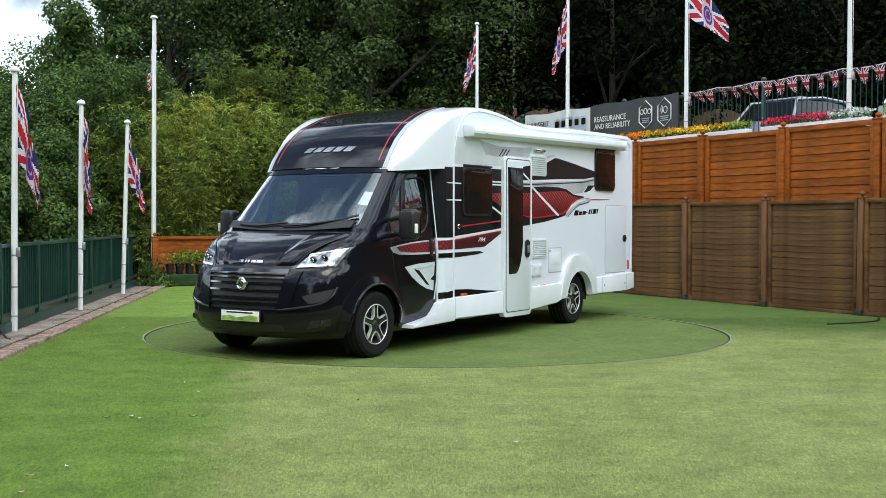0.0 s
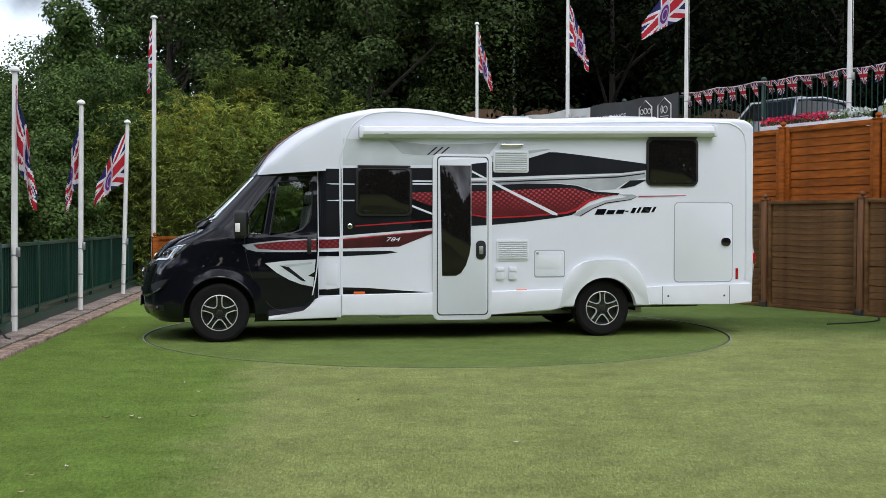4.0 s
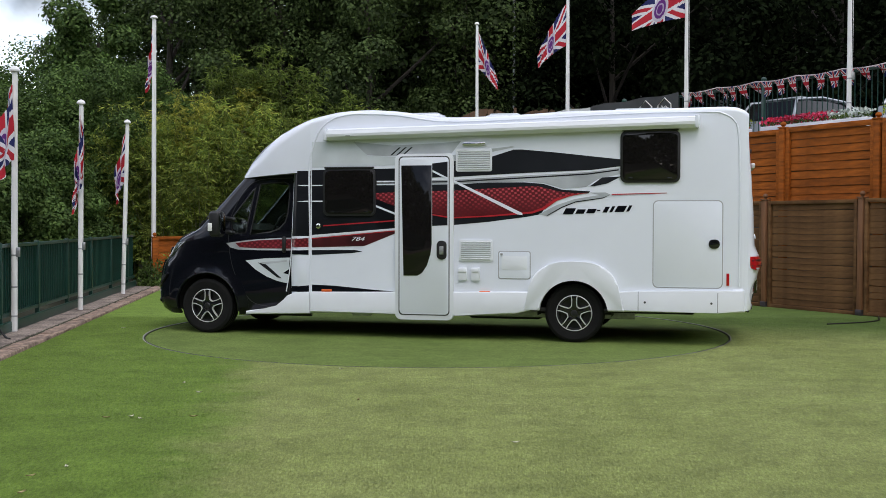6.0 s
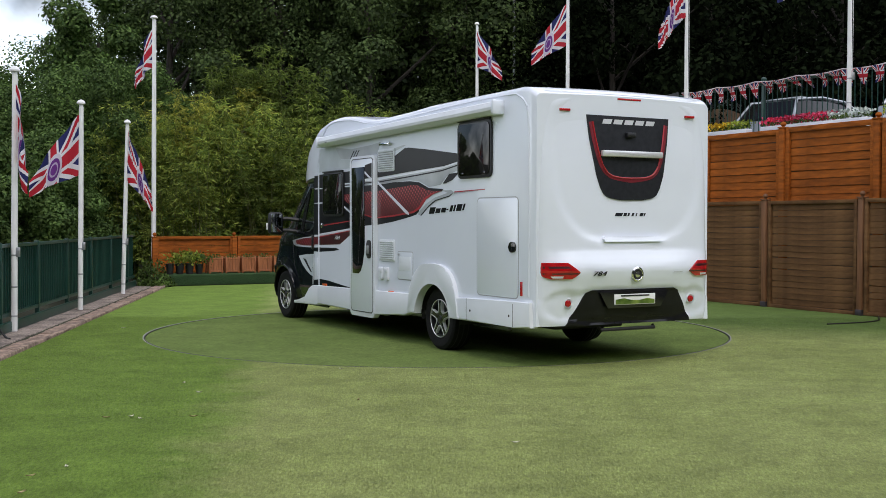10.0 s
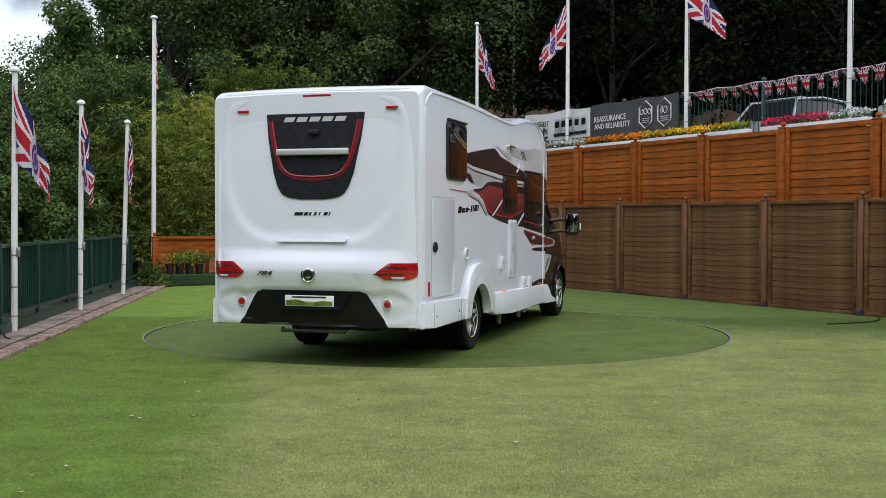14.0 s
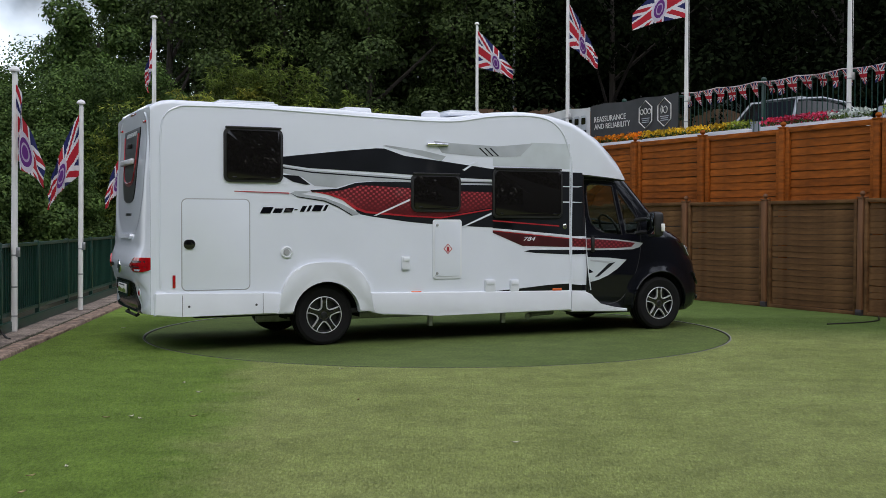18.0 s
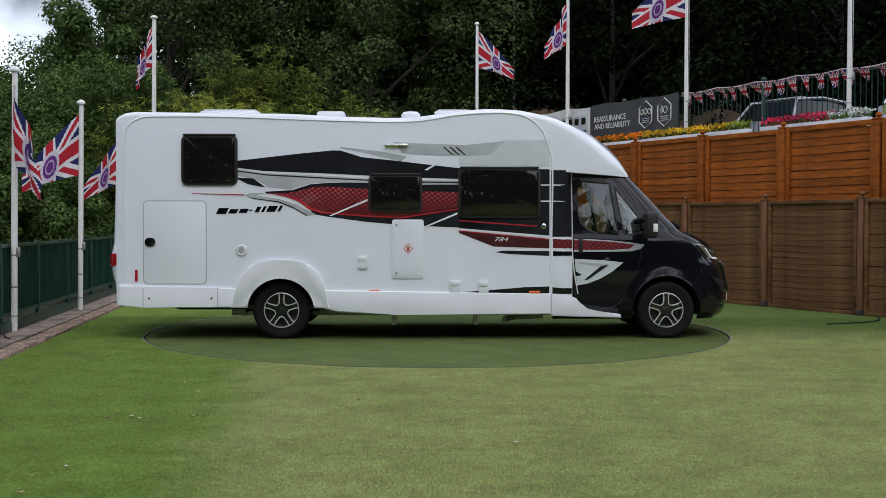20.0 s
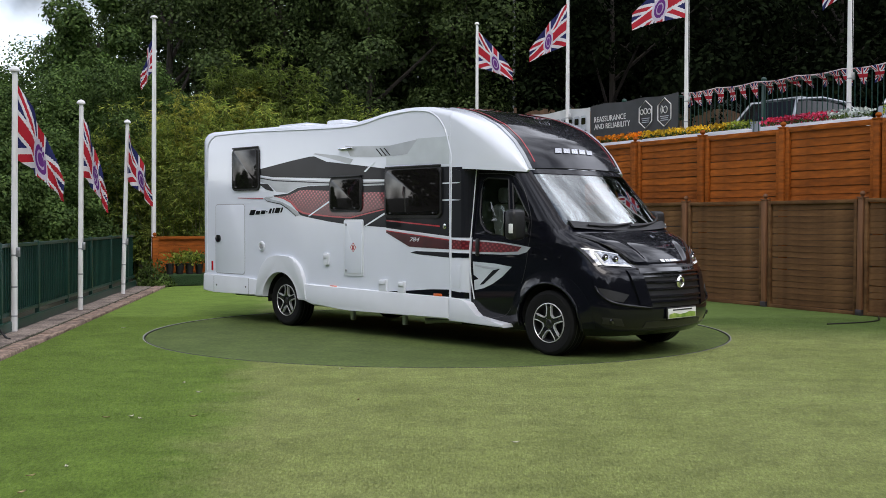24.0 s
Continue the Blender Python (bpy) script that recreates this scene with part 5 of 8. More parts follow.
# roof fittings
for x, y, lx, ly, h in ((-0.95, 0.2, 0.45, 0.45, 0.06), (-2.65, -0.15, 0.75, 0.55, 0.075), (0.2, -0.2, 0.5, 0.5, 0.05)):
    rl = part("rooflight", bx(x, y, roof_z(x) + h / 2 + 0.01, lx, ly, h, 0.02), WHITE_ABS, motorhome, "white domed rooflight")
    part("dome", bx(x, y, roof_z(x) + h + 0.012, lx - 0.07, ly - 0.07, 0.05, 0.022), PALE, rl)
part("aerial", lathe([(0.12, 2.70), (0.12, 2.78), (0.09, 2.81), (0.02, 2.82)], 18, m=Matrix.Translation((-0.35, -0.55, 0))), WHITE_ABS, motorhome, "white domed aerial")
part("roof_vent", bx(-1.35, -0.5, 2.76, 0.35, 0.3, 0.10, 0.03), WHITE_ABS, motorhome, "white roof vent")

# ---- cab ----
CZ = [0.235, 0.27, 0.30, 0.36, 0.42, 0.48, 0.55, 0.62, 0.70, 0.78, 0.85, 0.91, 0.95, 1.0, 1.05, 1.10, 1.15, 1.20, 1.25, 1.29, 1.33, 1.37, 1.40, 1.46, 1.55, 1.65, 1.75, 1.86, 1.97, 2.04]
CFX = ([0.235, 0.30, 0.42, 0.55, 0.62, 0.70, 0.85, 0.91, 0.95, 1.0, 1.05, 1.10, 1.15, 1.20, 1.25, 1.29, 1.33, 1.37, 1.40, 1.46, 2.04],
       [3.60, 3.70, 3.75, 3.755, 3.745, 3.73, 3.70, 3.675, 3.64, 3.595, 3.553, 3.505, 3.44, 3.365, 3.26, 3.16, 3.10, 3.07, 3.055, 3.00, 2.41])
CWD = ([0.235, 0.32, 0.45, 0.8, 1.05, 1.2, 1.3, 1.45, 2.04], [0.95, 1.0, 1.03, 1.04, 1.035, 1.025, 1.005, 0.985, 0.90])
CBO = ([0.235, 0.9, 1.0, 1.1, 1.2, 1.29, 1.40, 1.46, 2.04], [0.27, 0.29, 0.29, 0.24, 0.15, 0.10, 0.15, 0.17, 0.12])
CNN, CX0 = 14.0, 1.40


def front_x(y, z):
    """The nose in plan: a shallow bow that turns sharply into the flanks."""
    xf, w, b = interp(z, *CFX) - CX0, interp(z, *CWD), interp(z, *CBO)
    u = min(0.99999, abs(y) / w)
    return CX0 + xf * (1 - u ** CNN) ** (1 / CNN) - b * y * y


def side_y(x, z):
    lo, hi = 0.0, interp(z, *CWD)
    if front_x(0.0, z) <= x:
        return 0.0
    for _ in range(22):
        m_ = (lo + hi) / 2
        lo, hi = (m_, hi) if front_x(m_, z) > x else (lo, m_)
    return lo


def cab_at(col, z):
    """col: ('y', share of the half-width) on the front, ('x', share of the length) on the side."""
    k, u = col
    w = interp(z, *CWD)
    if k == "y":
        return front_x(w * u, z), w * u
    x = CX0 + (front_x(0.965 * w, z) - CX0) * abs(u)
    return x, math.copysign(side_y(x, z), u)


YF = [0.0, 0.12, 0.25, 0.38, 0.5, 0.6, 0.7, 0.78, 0.85, 0.90, 0.935, 0.965]
XS = [0.985, 0.96, 0.92, 0.86, 0.79, 0.70, 0.6, 0.5, 0.4, 0.3, 0.2, 0.1, 0.0]
N_SCREEN = 2
cols = [("x", -u) for u in XS[::-1]] + [("y", -u) for u in YF[:0:-1]] + [("y", u) for u in YF] + [("x", u) for u in XS]
N_SIDE = len(XS) + N_SCREEN
c_bm = bmesh.new()
WS_ROWS = (1.40, 1.97)
grid = [[c_bm.verts.new((*cab_at(c, z), z)) for c in cols] for z in CZ]
j0, j1 = N_SIDE, len(cols) - 1 - N_SIDE
for i in range(len(CZ) - 1):
    for j in range(len(cols) - 1):
        if j0 <= j < j1 and WS_ROWS[0] - 1e-6 <= CZ[i] and CZ[i + 1] <= WS_ROWS[1] + 1e-6:
            continue
        c_bm.faces.new((grid[i][j], grid[i][j + 1], grid[i + 1][j + 1], grid[i + 1][j]))
cab = part("cab_body", c_bm, BLACK, motorhome, "black metallic van cab", sharp=55)
sd = cab.modifiers.new("thick", "SOLIDIFY")
sd.thickness, sd.offset = 0.03, -1.0
cab = cut(cab, lathe([(0.42, -1.6), (0.42, 1.6)], 48, "y", m=Matrix.Translation((XF, 0, HUB))))
DGLASS = [(2.10, 1.905), (1.78, 1.93), (1.715, 1.90), (1.695, 1.78), (1.71, 1.52), (1.74, 1.42), (1.82, 1.335), (1.93, 1.295), (2.205, 1.265)]
QGLASS = [(2.195, 1.83), (2.165, 1.86), (2.27, 1.285), (2.40, 1.275), (2.455, 1.30), (2.475, 1.42), (2.44, 1.51)]
for poly in (DGLASS, QGLASS):
    cut(cab, prism(poly, "y", -1.6, 1.6))
cab.data.polygons.foreach_set("use_smooth", [True] * len(cab.data.polygons))
cab.data.set_sharp_from_angle(angle=radians(40))
ws = part("windscreen", sheet(lambda z, k: Vector((*cab_at(cols[int(k)], z), z)) - Vector((0.008, 0, 0)), [WS_ROWS[0] + (WS_ROWS[1] - WS_ROWS[0]) * i / 8 for i in range(9)], list(range(j0, j1 + 1)), (-0.006, 0, -0.002)), GLASS, motorhome, "large raked windscreen")
ws.visible_shadow = False
for sgn in (1, -1):
    for poly, nm in ((DGLASS, "door_glass"), (QGLASS, "quarter_glass")):
        b = bmesh.new()
        a0 = [b.verts.new((x, sgn * (side_y(x, z) - 0.010), z)) for x, z in poly]
        a1 = [b.verts.new((x, sgn * (side_y(x, z) - 0.015), z)) for x, z in poly]
        b.faces.new(a0)
        b.faces.new(a1[::-1])
        for i in range(len(poly)):
            k = (i + 1) % len(poly)
            b.faces.new((a0[i], a1[i], a1[k], a0[k]))
        gl = part(nm, b, DGLS, motorhome, "cab side glass", flat=True)
        gl.visible_shadow = False
        edge = poly + poly[:1]
        part("glass_seal", tube([(x, sgn * (side_y(x, z) - 0.002), z) for x, z in edge], 0.009, 6), TRIM, gl)


def front_patch(name, corners, off, material, parent, label="", thick=0.02, n=10):
    """corners: low right, low left, high left, high right, as (y, z)."""
    (a, b), (c, d), (e, f), (g_, h_) = corners

    def at(u, v):
        y = (a * (1 - u) + c * u) * (1 - v) + (g_ * (1 - u) + e * u) * v
        z = (b * (1 - u) + d * u) * (1 - v) + (h_ * (1 - u) + f * u) * v
        k = abs(y) / interp(z, *CWD)
        return Vector((front_x(y, z) + off, y + math.copysign(off * 0.8 * k ** 5, y), z))

    return part(name, sheet(at, [i / n for i in range(n + 1)], [i / n for i in range(n + 1)], (-thick, 0, 0)), material, parent, label)


grille = front_patch("grille", [(-0.46, 0.535), (0.46, 0.535), (0.545, 0.905), (-0.545, 0.905)], 0.003, TRIM, motorhome, "black slatted radiator grille", n=14)
front_patch("grille_top", [(-0.55, 0.893), (0.55, 0.893), (0.53, 0.948), (-0.53, 0.948)], 0.030, GLOSSK, motorhome, "gloss black bar above the grille", n=16)
for z, h_ in ((0.860, 0.008), (0.800, 0.010), (0.727, 0.010), (0.650, 0.012)):
    y = interp(z, [0.535, 0.905], [0.46, 0.535])
    front_patch("slat", [(-y, z - h_), (y, z - h_), (y, z + h_), (-y, z + h_)], 0.022, GLOSSK, grille, n=12)
front_patch("grille_sill", [(-0.47, 0.585), (0.47, 0.585), (0.475, 0.608), (-0.475, 0.608)], 0.026, BLACK, motorhome, "black bar across the lower grille", n=14)
for s_ in (1, -1):
    front_patch("grille_side", [(s_ * 0.455, 0.545), (s_ * 0.60, 0.565), (s_ * 0.675, 0.925), (s_ * 0.525, 0.93)], 0.026, BLACK, motorhome, "black blade beside the grille", n=8, thick=0.03)
BX = front_x(0.0, 0.79)
fe = part("front_badge", lathe([(0.062, 0), (0.068, 0.012), (0.055, 0.024), (0.048, 0.012), (0.01, 0.012)], 24, "x", m=Matrix.Translation((BX + 0.018, 0.02, 0.79))), CHROME, grille, "round chrome badge")
part("badge_centre", lathe([(0.045, 0.013), (0.035, 0.022), (0.005, 0.026)], 20, "x", m=Matrix.Translation((BX + 0.018, 0.02, 0.79))), SILVER, grille)
part("badge_mark", bx(BX + 0.044, 0.02, 0.79, 0.006, 0.012, 0.062, 0.002, m=Matrix.Rotation(radians(28), 4, "X")), TRIM, grille)
front_patch("hood_lip", [(-0.535, 0.946), (0.535, 0.946), (0.54, 0.966), (-0.54, 0.966)], 0.004, TRIM, motorhome, "dark gap under the bonnet", n=14)
for i, w_ in enumerate((0.044, 0.034, 0.036, 0.016, 0.022, 0.012, 0.034, 0.012)):
    y0 = 0.185 - 0.044 * i
    front_patch("badge_block", [(y0, 1.006), (y0 - w_, 1.006), (y0 - w_ - 0.010, 1.032), (y0 - 0.010, 1.032)], 0.024, CHROME, cab, n=2, thick=0.004)
low_g = front_patch("lower_grille", [(-0.52, 0.315), (0.52, 0.315), (0.50, 0.385), (-0.50, 0.385)], 0.006, TRIM, motorhome, "black lower intake", n=12)
plate(3.764, 0.02, 0.460, 1, motorhome)
part("plate_holder", bx(3.753, 0.02, 0.460, 0.014, 0.54, 0.13, 0.004), TRIM, motorhome)


def bonnet_at(u, v):
    """u across from one wing to the other, v from the lip to the screen; raised shoulders along both sides."""
    half = interp(v, [0, 0.35, 0.7, 1.0], [0.545, 0.635, 0.765, 0.900])
    z = interp(v, [0, 1.0], [0.972, 1.318]) - 0.022 * abs(u) ** 2 * v
    y = u * half
    k = max(0.0, min(1.0, (abs(u) - 0.55) / 0.17))
    off = 0.010 + 0.024 * k * k * (3 - 2 * k) * math.sin(math.pi * min(1.0, 0.12 + 0.88 * v)) - 0.014 * max(0.0, (abs(u) - 0.93) / 0.07)
    edge = max(0.0, 1 - v / 0.08)
    return Vector((front_x(y, z) + off * 0.7 - 0.014 * edge, y, z + off * 0.8 * (1 - edge)))


US_ = sorted(set([-1 + 2 * i / 28 for i in range(29)] + [s_ * q for s_ in (1, -1) for q in (0.55, 0.60, 0.635, 0.67, 0.72, 0.95, 0.97)]))
bonnet = part("bonnet", sheet(bonnet_at, US_, [0, 0.03, 0.06, 0.09] + [0.15 + 0.85 * i / 14 for i in range(15)], (-0.02, 0, -0.015)), BLACK, motorhome, "black bonnet with raised shoulders", sharp=60)
for s_ in (1, -1):
    part("panel_seam", tube([tuple(bonnet_at(s_, k / 12) + Vector((0.001, s_ * 0.006, -0.002))) for k in range(13)], 0.006, 5), TRIM, bonnet)
MIRR = mat("mirror_glass", (0.30, 0.31, 0.32), 0.03, metal=1.0, var=0.02)
LAMPBACK = mat("lamp_reflector", (0.30, 0.32, 0.35), 0.15, metal=0.8, var=0.7, scale=18)
for s_ in (1, -1):
    cs = [(0.535, 0.950), (0.93, 0.968), (0.992, 1.170), (0.635, 1.098)]
    cs2 = [(0.580, 0.962), (0.905, 0.984), (0.965, 1.150), (0.665, 1.086)]
    cs, cs2 = [[(s_ * y, z) for y, z in q] for q in (cs, cs2)]
    hl = front_patch("headlamp", cs, 0.006, GLOSSK, motorhome, "clear angular headlamp", n=12)
    front_patch("reflector", cs2, 0.011, LAMPBACK, hl, "bright reflector", n=10, thick=0.006)
    front_patch("lamp_bar", [(s_ * 0.585, 0.962), (s_ * 0.86, 0.978), (s_ * 0.862, 0.996), (s_ * 0.60, 0.982)], 0.016, PAPER, hl, "white daytime running lamp", n=6, thick=0.004)
    front_patch("lamp_bar", [(s_ * 0.845, 0.985), (s_ * 0.872, 0.987), (s_ * 0.905, 1.115), (s_ * 0.880, 1.108)], 0.017, PAPER, hl, "white daytime running lamp", n=6, thick=0.004)
    front_patch("lamp_brow", [(s_ * 0.66, 1.084), (s_ * 0.965, 1.148), (s_ * 0.975, 1.160), (s_ * 0.65, 1.098)], 0.015, SILVER, hl, n=6, thick=0.004)
    for yy, zz in ((0.715, 1.035), (0.815, 1.055)):
        part("projector", lathe([(0.042, -0.004), (0.040, 0.010), (0.030, 0.014), (0.004, 0.020)], 18, "x", m=Matrix.Translation((front_x(yy, zz) + 0.006, s_ * yy, zz))), GLOSSK, hl)
        part("projector_lens", lathe([(0.024, 0.014), (0.018, 0.022), (0.003, 0.026)], 14, "x", m=Matrix.Translation((front_x(yy, zz) + 0.006, s_ * yy, zz))), CHROME, hl)
    front_patch("side_intake", [(s_ * 0.775, 0.598), (s_ * 0.925, 0.628), (s_ * 0.965, 0.750), (s_ * 0.700, 0.675)], 0.005, TRIM, motorhome, "black bumper corner intake", n=10)
    crease = smooth_curve([(0.46, 0.535), (0.62, 0.552), (0.79, 0.578), (0.90, 0.616), (0.955, 0.690), (0.975, 0.76)], 5)
    part("bumper_crease", tube([(front_x(p.x, p.y) + 0.004, s_ * (p.x + 0.006), p.y) for p in crease], 0.015, 8), BLACK, motorhome, "rounded black crease under the intake")
    front_patch("fog_recess", [(s_ * 0.74, 0.345), (s_ * 0.93, 0.375), (s_ * 0.945, 0.445), (s_ * 0.80, 0.430)], 0.004, TRIM, motorhome, "recessed fog lamp housing", n=6)
    part("fog_lamp", lathe([(0.030, -0.01), (0.028, 0.006), (0.005, 0.010)], 16, "x", m=Matrix.Translation((front_x(0.875, 0.405) + 0.004, s_ * 0.875, 0.405))), GLOSSK, motorhome)
    # flared wing round the wheel, then the lip
    part("wing_flare", sheet(lambda a, r, s_=s_: Vector((XF + r * math.cos(radians(a)), s_ * (side_y(XF + r * math.cos(radians(a)), HUB + r * math.sin(radians(a))) + 0.004 + 0.030 * max(0.0, 1 - (r - 0.425) / 0.13) ** 1.4),
                                                         HUB + r * math.sin(radians(a)))), list(range(-4, 187, 6)), [0.422, 0.435, 0.455, 0.48, 0.51, 0.535, 0.56], (0, -s_ * 0.03, 0)), BLACK, motorhome, "flared black front wing", sharp=60)
    lip = [(XF + 0.428 * math.cos(radians(a)), s_ * (side_y(XF + 0.428 * math.cos(radians(a)), HUB + 0.428 * math.sin(radians(a))) + 0.032), HUB + 0.428 * math.sin(radians(a))) for a in range(-8, 189, 7)]
    part("arch_lip", tube(lip, 0.014, 8), BLACK, motorhome, "rounded black wheel arch lip")
    # door seams, rub strip and prints
    seam = smooth_curve([(1.60, 2.04, 0), (1.605, 1.6, 0), (1.615, 1.1, 0), (1.66, 0.75, 0), (1.73, 0.40, 0), (2.13, 0.385, 0), (2.33, 0.62, 0), (2.45, 0.9, 0), (2.50, 1.28, 0), (2.46, 1.55, 0), (2.20, 1.93, 0), (1.62, 1.985, 0)], 5)
    part("door_seam", tube([(p.x, s_ * (side_y(p.x, p.y) - 0.002), p.y) for p in seam], 0.005, 5), TRIM, motorhome)

    def on_door(name, poly, off, mm, label=""):
        b = bmesh.new()
        a0 = [b.verts.new((x, s_ * (side_y(x, z) + off), z)) for x, z in poly]
        a1 = [b.verts.new((x, s_ * (side_y(x, z) - 0.008), z)) for x, z in poly]
        b.faces.new(a0)
        for i in range(len(poly)):
            k = (i + 1) % len(poly)
            b.faces.new((a0[i], a1[i], a1[k], a0[k]))
        bmesh.ops.triangulate(b, faces=[f for f in b.faces if len(f.verts) > 4])
        part(name, b, mm, cab, label, flat=True)

    on_door("graphic", [(2.525, 1.153), (2.47, 1.10), (2.36, 1.072), (2.1, 1.066), (1.65, 1.066), (1.65, 1.225), (1.81, 1.222), (2.1, 1.205), (2.34, 1.18)], 0.003, GREYV)
    on_door("graphic", [(2.40, 1.155), (2.34, 1.105), (2.1, 1.09), (1.65, 1.09), (1.65, 1.208), (1.81, 1.206), (2.1, 1.19)], 0.005, REDM)
    on_door("graphic", [(2.259, 0.935), (2.0, 0.963), (1.66, 0.977), (1.69, 0.651), (1.83, 0.68), (1.973, 0.735), (2.12, 0.82)], 0.003, PALE)
    on_door("graphic", [(2.09, 0.910), (1.98, 0.888), (1.77, 0.715), (1.83, 0.725)], 0.005, DARK)
    on_door("graphic", [(2.07, 0.912), (1.70, 0.945), (1.70, 0.925), (1.98, 0.892)], 0.0045, GREYV)
    part("door_handle", bx(1.735, s_ * (side_y(1.735, 1.14) + 0.012), 1.14, 0.05, 0.035, 0.20, 0.014), TRIM, motorhome, "black upright door handle")
    # mirror with two arms
    mi = part("door_mirror", bx(2.535, s_ * 1.29, 1.40, 0.16, 0.21, 0.33, 0.055, seg=3), TRIM, motorhome, "tall black door mirror")
    part("mirror_glass", bx(2.453, s_ * 1.30, 1.41, 0.006, 0.17, 0.27, 0.002), MIRR, mi)
    part("indicator", bx(2.575, s_ * 1.405, 1.36, 0.055, 0.014, 0.10, 0.006), PAPER, mi, "white clear side indicator")
    for zz in (1.30, 1.47):
        part("arm", tube([(2.44, s_ * 0.97, zz - 0.02), (2.50, s_ * 1.10, zz), (2.52, s_ * 1.22, zz)], 0.028, 8), TRIM, mi)
    wy = ((0.00, 1.350), (0.30, 1.365), (0.62, 1.405), (0.86, 1.462)) if s_ > 0 else ((-0.66, 1.365), (-0.35, 1.352), (-0.10, 1.372), (0.06, 1.385))
    part("wiper", tube(smooth_curve([(front_x(y, z + 0.03) + 0.030, y, z + 0.035) for y, z in wy], 5), 0.012, 6), TRIM, motorhome, "black wiper arm")
    part("fuel_flap" if s_ > 0 else "tank_flap", prism(rrect(1.40, 0.67, 1.532, 0.935, 0.03), "y", s_ * (HW - 0.05), s_ * (HW + 0.003), bev=0.003), WHITE, motorhome, "white filler flap")
part("scuttle", sheet(lambda u, v: Vector((front_x(v, u) + 0.006, v, u + 0.05 * v * v)), [1.335, 1.37, 1.395, 1.41], [-0.86 + 1.72 * i / 16 for i in range(17)], (-0.03, 0, 0)), TRIM, motorhome, "black scuttle below the windscreen")
part("paper_notice", sheet(lambda u, v: Vector((front_x(0.745 + 0.13 * u, 1.615 + 0.14 * v) - 0.03, 0.745 + 0.13 * u, 1.615 + 0.14 * v - 0.02 * u)), [0, 0.5, 1], [0, 0.5, 1], (-0.002, 0, 0)), PAPER, motorhome, "white paper notice behind the glass")

# cab interior
part("dashboard", prism([(2.86, 1.0), (2.85, 1.36), (2.70, 1.40), (2.45, 1.32), (2.42, 1.0)], "y", -0.86, 0.86, bev=0.02), TRIM, motorhome, "dark dashboard")
part("steering_wheel", lathe([(0.19 + 0.016 * math.cos(radians(a)), 0.016 * math.sin(radians(a))) for a in range(0, 361, 45)], 28, "x", caps=False, m=Matrix.Translation((2.38, -0.42, 1.36)) @ Matrix.Rotation(radians(-28), 4, "Y")), TRIM, motorhome, "black steering wheel")
for yy in (-0.45, 0.45):
    st = part("cab_seat", bx(1.95, yy, 0.95, 0.50, 0.50, 0.16, 0.06), FABRIC, motorhome, "grey fabric cab seat")
    part("seat_back", bx(1.72, yy, 1.30, 0.14, 0.48, 0.68, 0.06, m=Matrix.Rotation(radians(-10), 4, "Y")), FABRIC, st)
    part("headrest", bx(1.66, yy, 1.74, 0.11, 0.28, 0.18, 0.045), FABRIC, st)
part("cab_blind", bx(1.46, 0, 1.6, 0.02, 1.9, 0.7, 0.005), mat("grey_lining", (0.07, 0.068, 0.065), 0.8), motorhome, "grey cab lining")
part("cab_roof_lining", bx(1.85, 0, 2.0, 0.9, 1.7, 0.03, 0.01), mat("grey_headlining", (0.16, 0.155, 0.15), 0.9), motorhome)

# chassis and running gear
UNDER = mat("under_chassis_black", (0.02, 0.02, 0.02), 0.8, var=0.4, scale=12)
part("chassis", bx(0.0, 0, 0.42, 6.0, 1.50, 0.16, 0.02), UNDER, motorhome, "dark chassis under the body")
# dark slab added below the white underside to deepen the shade on the turf
part("floor_pan", bx(-0.95, 0, 0.385, 4.5, 2.02, 0.05, 0.01), UNDER, motorhome, "dark slab added under the floor to deepen the shade")
part("engine_tray", bx(3.0, 0, 0.36, 0.9, 1.1, 0.22, 0.05), UNDER, motorhome)
for yy in (-0.55, 0.55):
    part("chassis_rail", bx(0.2, yy, 0.30, 5.6, 0.07, 0.10, 0.01), STEEL, motorhome)
part("rear_axle", tube([(XR, -0.9, HUB), (XR, 0.9, HUB)], 0.05, 10), UNDER, motorhome)
part("exhaust", tube([(1.3, -0.75, 0.26), (0.95, -0.82, 0.25), (0.80, -0.98, 0.235)], 0.035, 10), STEEL, motorhome, "steel side exhaust pipe")
part("water_tank", bx(-1.0, 0.15, 0.29, 0.9, 0.8, 0.14, 0.03), UNDER, motorhome)
part("spare_cradle", bx(-2.9, 0.0, 0.35, 0.80, 0.90, 0.08, 0.02), UNDER, motorhome)
part("tow_bar", tube([(-3.90, -0.35, 0.38), (-3.93, -0.35, 0.36), (-3.93, 0.33, 0.36), (-3.90, 0.33, 0.38)], 0.018, 8), UNDER, motorhome, "dark step rail under the bumper")
for x in (0.45, -0.55):
    part("jack_leg", bx(x, -0.98, 0.265, 0.06, 0.05, 0.20, 0.01), STEEL, motorhome)
    part("bracket", bx(x + 0.3, 0.9, 0.29, 0.25, 0.05, 0.07, 0.01), STEEL, motorhome)


for x, r in ((XF, 0.425), (XR, 0.44)):
    for sgn in (1, -1):
        ln_ = part("arch_liner", sheet(lambda a, y, x=x, r=r: Vector((x + r * math.cos(radians(a)), y, HUB + r * math.sin(radians(a)))), list(range(-5, 186, 10)), [sgn * 0.70, sgn * 1.03]), UNDER, motorhome, "black wheel arch liner")
        part("inner_wall", prism([(x + r * math.cos(radians(a)), HUB + r * math.sin(radians(a))) for a in range(-5, 186, 10)], "y", sgn * 0.70, sgn * 0.69), UNDER, ln_)


